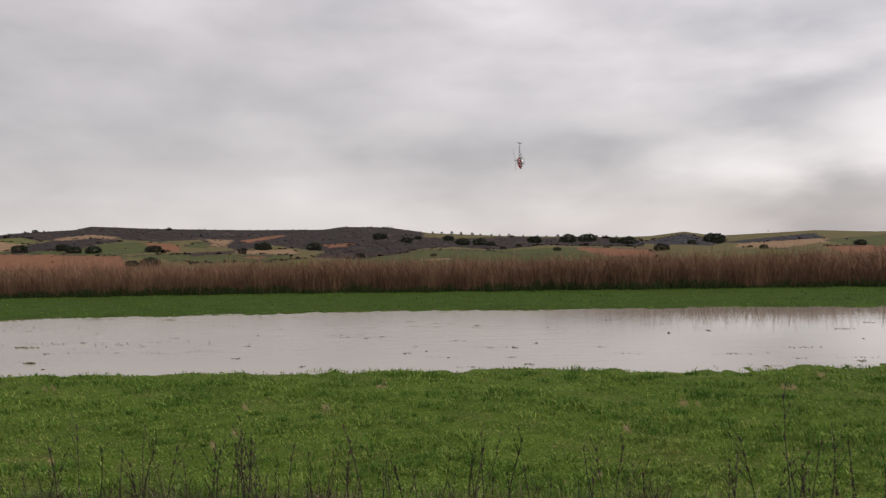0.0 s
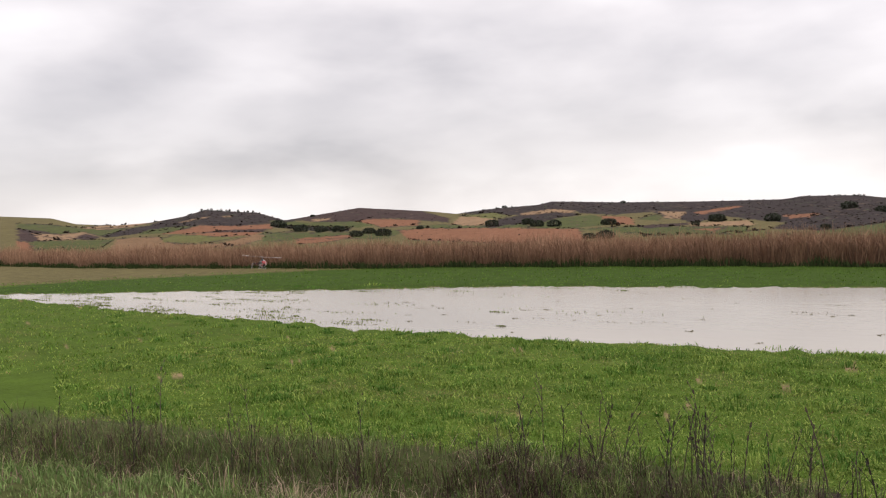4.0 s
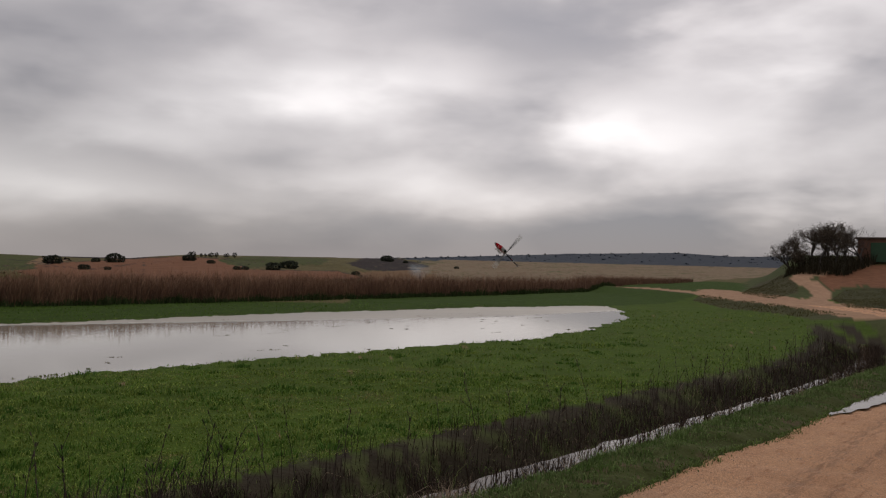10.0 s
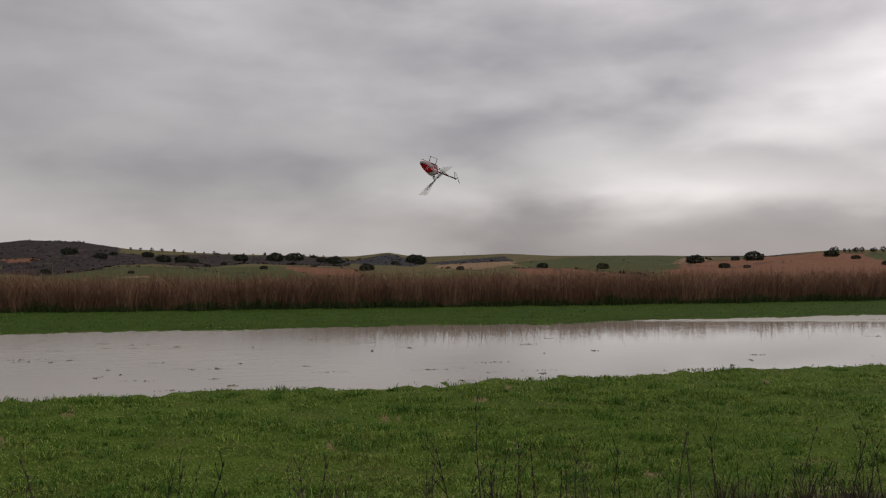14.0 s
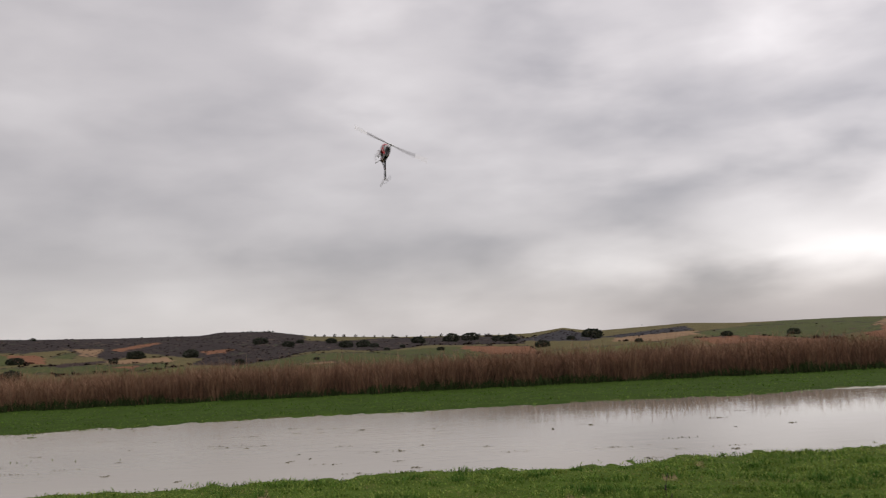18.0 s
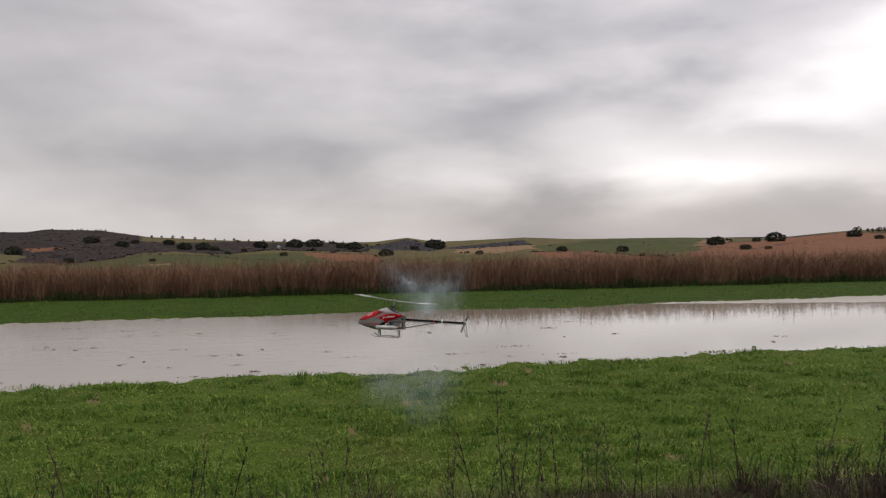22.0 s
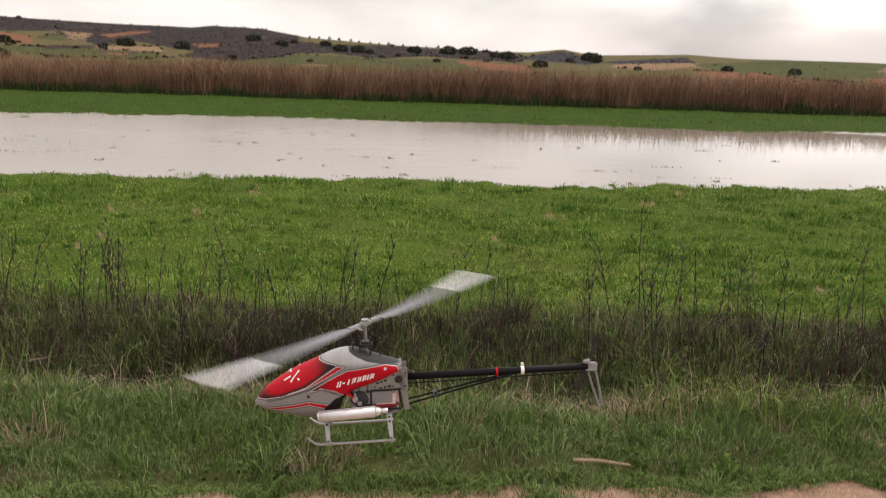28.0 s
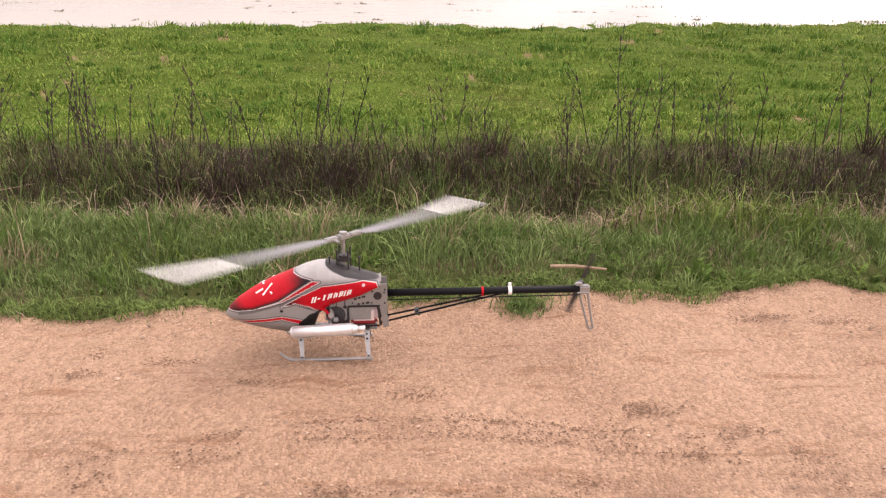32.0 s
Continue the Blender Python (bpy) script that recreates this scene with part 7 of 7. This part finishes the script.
FLIGHT = [  # seconds, place, turn
    (0.000, -2.15, 38.13, 5.09, 78, 78, -88),
    (0.167, -2.69, 38.04, 4.14, 69, 38, -65),
    (0.333, -3.23, 37.96, 3.18, 47, 3, -42),
    (0.500, -3.76, 37.88, 2.23, 13, -18, -7),
    (0.750, -6.06, 38.51, 1.86, -3, -20, 69),
    (1.000, -8.35, 39.14, 1.48, -10, -6, 141),
    (1.500, -13.78, 37.57, 0.98, -10, -2, -152),
    (2.000, -18.34, 33.28, 1.07, -10, -1, -141),
    (2.500, -21.31, 29.14, 1.39, -10, -2, -131),
    (3.200, -22.43, 24.67, 1.12, -8, -2, -101),
    (3.550, -22.76, 22.47, 0.88, -0, -5, -173),
    (3.900, -23.08, 20.28, 0.64, 5, 2, 115),
    (4.500, -21.21, 17.68, 0.45, -6, -21, 167),
    (4.750, -17.33, 16.41, 0.48, -6, -15, -155),
    (5.000, -13.44, 15.14, 0.51, -3, -11, -117),
    (5.500, -6.19, 15.83, 1.20, -4, -8, -153),
    (6.000, -2.18, 25.93, 2.04, 58, 3, -136),
    (6.500, -0.21, 28.16, 2.32, 80, 18, -103),
    (6.667, 0.47, 28.15, 1.73, 126, -9, -114),
    (6.833, 1.14, 28.13, 1.13, 179, -17, -142),
    (7.000, 1.82, 28.11, 0.53, -130, -1, -166),
    (7.500, 6.55, 27.23, 0.22, -155, -18, -177),
    (7.750, 9.15, 26.34, 0.40, -83, -26, -173),
    (8.000, 11.76, 25.46, 0.58, -6, -31, 179),
    (8.500, 15.35, 22.29, 0.42, -28, 0, 147),
    (9.000, 22.65, 24.02, 0.91, -73, -5, 140),
    (9.500, 21.59, 17.85, 1.64, -107, -17, 157),
    (10.000, 22.13, 15.56, 2.17, -100, -36, 169),
    (10.167, 22.00, 15.21, 2.27, -64, -17, -163),
    (10.333, 21.87, 14.86, 2.37, -26, -17, -130),
    (10.500, 21.74, 14.50, 2.47, 10, -38, -102),
    (10.667, 19.12, 13.97, 2.86, -1, -6, -137),
    (10.833, 16.50, 13.43, 3.26, -29, 13, -179),
    (11.000, 13.88, 12.90, 3.66, -63, 7, 135),
    (11.250, 11.54, 13.62, 2.92, -40, 61, -160),
    (11.500, 9.20, 14.34, 2.18, 43, 34, -42),
    (12.000, 7.17, 16.50, 0.67, -13, 8, -90),
    (12.500, 5.12, 15.18, 2.60, 2, -1, -25),
    (12.667, 4.70, 15.12, 3.03, 4, -53, -21),
    (12.833, 4.29, 15.06, 3.47, -170, -74, 158),
    (13.000, 3.87, 15.00, 3.90, -170, -22, 162),
    (13.250, 3.49, 15.08, 3.74, -168, -37, -150),
    (13.500, 3.12, 15.16, 3.57, 176, -47, -91),
    (14.000, 2.70, 15.25, 3.20, -165, -7, -132),
    (14.500, 1.83, 14.33, 3.25, -104, -50, -167),
    (14.850, 1.80, 13.82, 3.36, -175, -50, -95),
    (15.200, 1.76, 13.31, 3.46, 154, -13, -62),
    (15.900, 1.42, 12.34, 3.66, -168, -9, -126),
    (16.200, 1.42, 12.08, 3.73, -173, -7, -75),
    (16.500, 1.41, 11.82, 3.79, -175, -2, -24),
    (16.600, 1.45, 11.80, 3.80, 178, -7, -50),
    (16.700, 1.41, 11.80, 3.82, 178, -1, -89),
    (16.800, 1.31, 11.82, 3.78, 173, 8, -139),
    (16.900, 1.19, 11.83, 3.83, 177, 11, -178),
    (17.000, 1.07, 11.83, 3.93, 175, 3, 166),
    (17.050, 1.04, 11.82, 4.02, 179, -6, 127),
    (17.100, 1.01, 11.82, 4.10, -173, -10, 88),
    (17.150, 0.97, 11.56, 4.16, 179, -22, 44),
    (17.200, 0.93, 11.31, 4.22, -178, -36, -4),
    (17.300, 0.77, 11.00, 4.33, 145, -28, 3),
    (17.400, 0.44, 10.82, 4.50, 101, 6, 45),
    (17.450, 0.36, 10.82, 4.52, 86, 44, 58),
    (17.500, 0.28, 10.82, 4.54, 59, 84, 52),
    (17.600, -0.10, 11.13, 4.59, -179, 72, 158),
    (17.650, -0.30, 11.48, 4.65, -109, 50, -156),
    (17.700, -0.50, 11.82, 4.71, -81, 21, -157),
    (17.800, -0.65, 12.10, 4.68, -37, -31, -179),
    (17.900, -0.83, 12.39, 4.56, -28, -56, -173),
    (18.000, -1.03, 14.75, 4.84, 32, -43, 92),
    (18.050, -0.97, 14.02, 4.54, 30, -10, 31),
    (18.100, -0.91, 13.30, 4.24, 0, 5, -29),
    (18.200, -0.89, 13.81, 4.14, 5, 19, -15),
    (18.300, -0.93, 14.22, 4.05, 2, 23, -51),
    (18.400, -1.08, 14.42, 3.92, -5, 10, -99),
    (18.500, -1.28, 14.63, 3.80, -5, -2, -168),
    (18.625, -1.25, 15.00, 3.55, -3, -4, 148),
    (18.750, -1.23, 15.38, 3.31, 1, -5, 104),
    (18.875, -1.21, 15.66, 3.02, 5, -2, 53),
    (19.000, -1.18, 15.94, 2.73, 6, 2, 2),
    (19.250, -1.16, 15.46, 2.28, 5, -2, 47),
    (19.500, -1.12, 14.98, 1.83, 2, -4, 91),
    (19.750, -1.03, 13.79, 1.46, -1, -4, 141),
    (19.875, -0.99, 13.15, 1.31, -3, -2, -180),
    (20.000, -0.94, 12.50, 1.15, -4, 0, -141),
    (20.100, -0.77, 12.30, 1.14, -2, -7, -169),
    (20.200, -0.63, 12.10, 1.11, 4, -6, 140),
    (20.300, -0.48, 11.90, 1.18, 2, -2, 95),
    (20.400, -0.39, 11.60, 1.19, 2, -0, 45),
    (20.500, -0.28, 11.40, 1.18, 2, 1, 2),
    (20.600, -0.20, 11.20, 1.23, 2, 2, -9),
    (20.700, -0.14, 11.01, 1.25, -0, 2, -61),
    (20.800, -0.14, 10.82, 1.18, -2, 2, -107),
    (20.900, -0.07, 10.62, 1.18, -3, -1, -163),
    (21.000, 0.04, 10.42, 1.21, -2, -1, 175),
    (21.100, 0.12, 10.42, 1.09, 4, -6, 136),
    (21.200, 0.27, 10.31, 0.97, 1, -2, 86),
    (21.300, 0.45, 10.30, 0.85, -3, -7, 26),
    (21.400, 0.61, 10.29, 0.81, 2, 1, -3),
    (21.500, 0.59, 10.29, 0.81, -2, 6, -24),
    (21.700, 0.74, 9.98, 0.77, -1, 2, -87),
    (21.800, 0.80, 9.88, 0.77, -1, 1, -125),
    (21.900, 0.95, 9.77, 0.77, -2, -0, -164),
    (22.000, 1.03, 9.67, 0.78, 1, -4, 166),
    (22.100, 1.10, 9.36, 0.85, 5, -5, 129),
    (22.200, 1.12, 8.96, 0.98, 4, 0, 81),
    (22.300, 1.13, 8.55, 1.05, 1, -1, 88),
    (22.400, 1.18, 8.14, 1.12, -1, -2, 137),
    (22.500, 1.26, 7.62, 1.15, 1, 6, 173),
    (22.600, 1.31, 7.30, 1.27, 1, 5, -179),
    (22.700, 1.42, 6.97, 1.32, 4, 2, -135),
    (22.800, 1.48, 6.65, 1.36, -0, 2, -86),
    (22.900, 1.57, 6.42, 1.38, 1, 2, -48),
    (23.000, 1.64, 6.28, 1.36, 2, 2, -30),
    (23.100, 1.86, 6.03, 1.36, 0, -2, -13),
    (23.200, 1.89, 5.86, 1.37, -4, -3, 41),
    (23.300, 1.92, 5.69, 1.41, -5, 3, 110),
    (23.400, 1.91, 5.48, 1.46, -2, 6, 149),
    (23.500, 1.96, 5.36, 1.51, -1, 4, 161),
    (23.600, 1.97, 5.15, 1.54, -3, 0, 172),
    (23.700, 2.01, 4.91, 1.55, -1, 3, -124),
    (23.800, 2.07, 4.67, 1.56, 2, 3, -65),
    (23.900, 2.26, 4.69, 1.56, 3, 2, -44),
    (24.000, 2.37, 4.58, 1.57, 3, -4, -35),
    (24.100, 2.33, 4.21, 1.58, 4, -1, -8),
    (24.200, 2.36, 4.13, 1.59, 2, -4, 41),
    (24.300, 2.39, 4.05, 1.59, -1, -4, 91),
    (24.400, 2.42, 3.98, 1.60, -5, 3, 120),
    (24.500, 2.44, 3.91, 1.60, -4, 5, 132),
    (25.200, 1.67, 3.75, 1.68, -5, -1, 146),
    (25.900, 1.01, 3.47, 1.69, -6, 0, 161),
    (26.500, 0.64, 3.26, 1.67, -5, 1, 166),
    (27.000, 0.12, 3.23, 1.45, -6, -5, 179),
    (27.500, -0.24, 3.08, 0.98, -0, -2, -178),
    (28.000, -0.26, 2.88, 0.48, -0, 3, -174),
    (28.300, -0.25, 2.74, 0.30, 0, 4, -176),
    (28.600, -0.24, 2.60, 0.20, 0, -0, -177),
    (32.000, -0.24, 2.60, 0.20, 0, -0, -177),
]

SPIN = [30, 2430, 4830, 7230, 9630, 12030, 14508, 16908, 19308, 21666, 24024, 26388, 28832, 31196, 33610, 36010, 38410, 40876, 43292, 45740, 48106, 50504, 52874, 55326, 57676, 60076, 62476, 64868, 67190, 69606, 72048, 74480, 76910]  # the rotor's angle at whole seconds

PUFFS = [  # for each wisp of smoke: seconds and place
    [(0.00, -60.00, 560.00, 4.00), (19.88, -60.00, 560.00, 4.00), (20.00, -0.69, 12.60, 1.03), (20.10, -0.50, 12.41, 0.89), (20.30, -0.38, 12.41, 0.67), (20.50, 0.04, 12.20, 0.81), (20.85, -60.00, 560.00, 4.00), (20.90, 0.13, 10.61, 0.92), (21.00, 0.30, 10.51, 0.89), (21.30, 0.98, 10.96, 0.77), (21.50, 1.58, 11.40, 1.09), (21.85, -60.00, 560.00, 4.00), (22.78, -60.00, 560.00, 4.00), (22.90, 1.53, 6.54, 1.18), (23.00, 1.57, 6.53, 1.17), (23.40, 1.91, 6.78, 1.19), (23.75, -60.00, 560.00, 4.00), (23.78, -60.00, 560.00, 4.00), (23.90, 2.07, 4.68, 1.40), (24.00, 2.17, 4.75, 1.41), (24.40, 2.34, 5.13, 1.36), (24.75, -60.00, 560.00, 4.00), (32.00, -60.00, 560.00, 4.00)],
    [(0.00, 45.00, 470.00, 2.00), (20.38, 45.00, 470.00, 2.00), (20.50, -0.63, 11.50, 0.95), (20.80, -0.32, 11.52, 0.87), (21.00, 0.39, 10.81, 0.84), (21.40, 1.06, 10.95, 0.57), (21.75, 45.00, 470.00, 2.00), (22.28, 45.00, 470.00, 2.00), (22.40, 1.32, 7.90, 1.01), (22.50, 1.53, 7.65, 0.98), (22.80, 1.67, 7.74, 1.07), (23.15, 45.00, 470.00, 2.00), (23.33, 45.00, 470.00, 2.00), (23.45, 2.23, 5.47, 1.31), (23.50, 2.47, 5.48, 1.36), (24.00, 3.50, 5.41, 1.43), (24.30, 4.13, 5.73, 1.40), (24.65, 45.00, 470.00, 2.00), (32.00, 45.00, 470.00, 2.00)],
    [(0.00, -20.00, 600.00, 6.00), (21.33, -20.00, 600.00, 6.00), (21.45, 0.63, 10.29, 0.63), (21.50, 0.71, 10.28, 0.59), (21.90, 1.37, 10.20, 0.19), (22.25, -20.00, 600.00, 6.00), (24.28, -20.00, 600.00, 6.00), (24.40, 2.70, 4.00, 1.48), (24.50, 2.87, 4.01, 1.50), (24.90, 3.01, 4.31, 1.48), (25.25, -20.00, 600.00, 6.00), (26.28, -20.00, 600.00, 6.00), (26.40, 1.06, 3.77, 1.56), (26.50, 1.13, 3.97, 1.55), (26.75, 1.22, 5.39, 1.47), (27.10, -20.00, 600.00, 6.00), (32.00, -20.00, 600.00, 6.00)],
    [(0.00, 90.00, 420.00, 3.00), (6.78, 90.00, 420.00, 3.00), (6.90, 0.85, 28.23, 0.51), (7.00, 1.02, 28.45, 0.45), (7.40, 0.89, 29.66, 0.06), (7.75, 90.00, 420.00, 3.00), (11.78, 90.00, 420.00, 3.00), (11.90, 8.14, 16.28, 1.01), (12.00, 7.62, 16.85, 0.91), (12.50, 6.90, 18.25, 1.47), (12.85, 90.00, 420.00, 3.00), (19.28, 90.00, 420.00, 3.00), (19.40, -0.92, 15.50, 1.75), (19.50, -0.63, 15.61, 1.55), (20.00, -1.09, 14.48, 1.61), (20.35, 90.00, 420.00, 3.00), (21.63, 90.00, 420.00, 3.00), (21.75, 1.45, 12.00, 0.94), (22.00, 1.80, 12.00, 0.95), (22.45, 2.50, 12.30, 1.00), (22.75, 90.00, 420.00, 3.00), (32.00, 90.00, 420.00, 3.00)],
    [(0.00, 10.00, 520.00, 3.00), (7.33, 10.00, 520.00, 3.00), (7.45, 5.52, 27.49, 0.03), (7.50, 5.69, 27.67, -0.15), (7.70, 7.40, 27.65, 0.24), (8.00, 10.71, 26.25, 0.62), (8.30, 11.86, 26.43, 0.56), (8.50, 14.76, 23.02, 0.31), (8.80, 18.46, 23.78, 0.63), (9.00, 20.63, 23.22, 0.80), (9.40, 21.91, 23.51, 1.28), (9.75, 10.00, 520.00, 3.00), (9.50, 21.14, 18.67, 1.46), (10.00, 22.02, 18.90, 1.55), (10.35, 10.00, 520.00, 3.00), (11.88, 10.00, 520.00, 3.00), (12.00, 8.89, 17.94, 1.44), (12.50, 7.28, 18.64, 1.47), (12.85, 10.00, 520.00, 3.00), (32.00, 10.00, 520.00, 3.00)],
    [(0.00, -90.00, 620.00, 6.00), (4.28, -90.00, 620.00, 6.00), (4.40, -21.30, 17.68, 1.02), (4.50, -21.72, 17.69, 1.03), (4.80, -21.69, 18.45, 0.87), (5.00, -21.45, 19.33, 0.89), (5.30, -20.89, 21.00, 0.76), (5.50, -20.93, 21.86, 0.78), (5.85, -90.00, 620.00, 6.00), (32.00, -90.00, 620.00, 6.00)],
    [(0.00, 60.00, 500.00, 2.00), (4.78, 60.00, 500.00, 2.00), (4.90, -15.48, 16.12, 0.47), (5.00, -15.87, 16.57, 0.61), (5.30, -15.14, 18.21, 0.62), (5.50, -16.50, 19.29, 0.70), (5.85, 60.00, 500.00, 2.00), (32.00, 60.00, 500.00, 2.00)],
    [(0.00, -40.00, 540.00, 3.00), (21.68, -40.00, 540.00, 3.00), (21.80, 0.89, 8.45, 0.20), (22.00, 1.12, 8.41, 0.23), (22.60, 1.40, 7.87, 0.26), (23.00, 1.42, 6.86, 0.43), (23.60, 2.31, 6.11, 0.63), (24.00, 3.12, 5.44, 0.78), (24.50, 3.06, 5.46, 0.80), (24.90, 2.67, 5.66, 0.75), (25.25, -40.00, 540.00, 3.00), (32.00, -40.00, 540.00, 3.00)],
]


def motions():
    walk(heli, [(t, pose(*row)) for t, *row in FLIGHT])
    steps = [n / 30 for n in range(961)]
    for_rotor = []
    for t in steps:
        # The rotor disc leans with the stick, and a little on the ground.
        across = float(np.interp(t, [28.0, 28.6], [0, 6.5]))
        along = float(np.interp(t, [23.5, 23.9, 24.4, 25.4, 26.2, 26.6, 26.85, 28.0, 28.6], [0, -9, -8, 3, 8, 8, -3, 0, -2.5]))
        for_rotor.append((t, pose(0, 0, 0.215, across, along) @ pose(0, 0, 0, 0, 0, float(np.interp(t, range(33), SPIN)))))
    walk(rotor, for_rotor)
    walk(tail_rotor, [(t, pose(-0.803, -0.045, 0.012, 0, 70 + 84 * n, 0)) for n, t in enumerate(steps)])
    for n, (puff, rows) in enumerate(zip(smoke, PUFFS)):
        walk(puff, [(t, pose(x, y, z, 0, 0, 0.6 * t)) for t, x, y, z in rows])


motions()
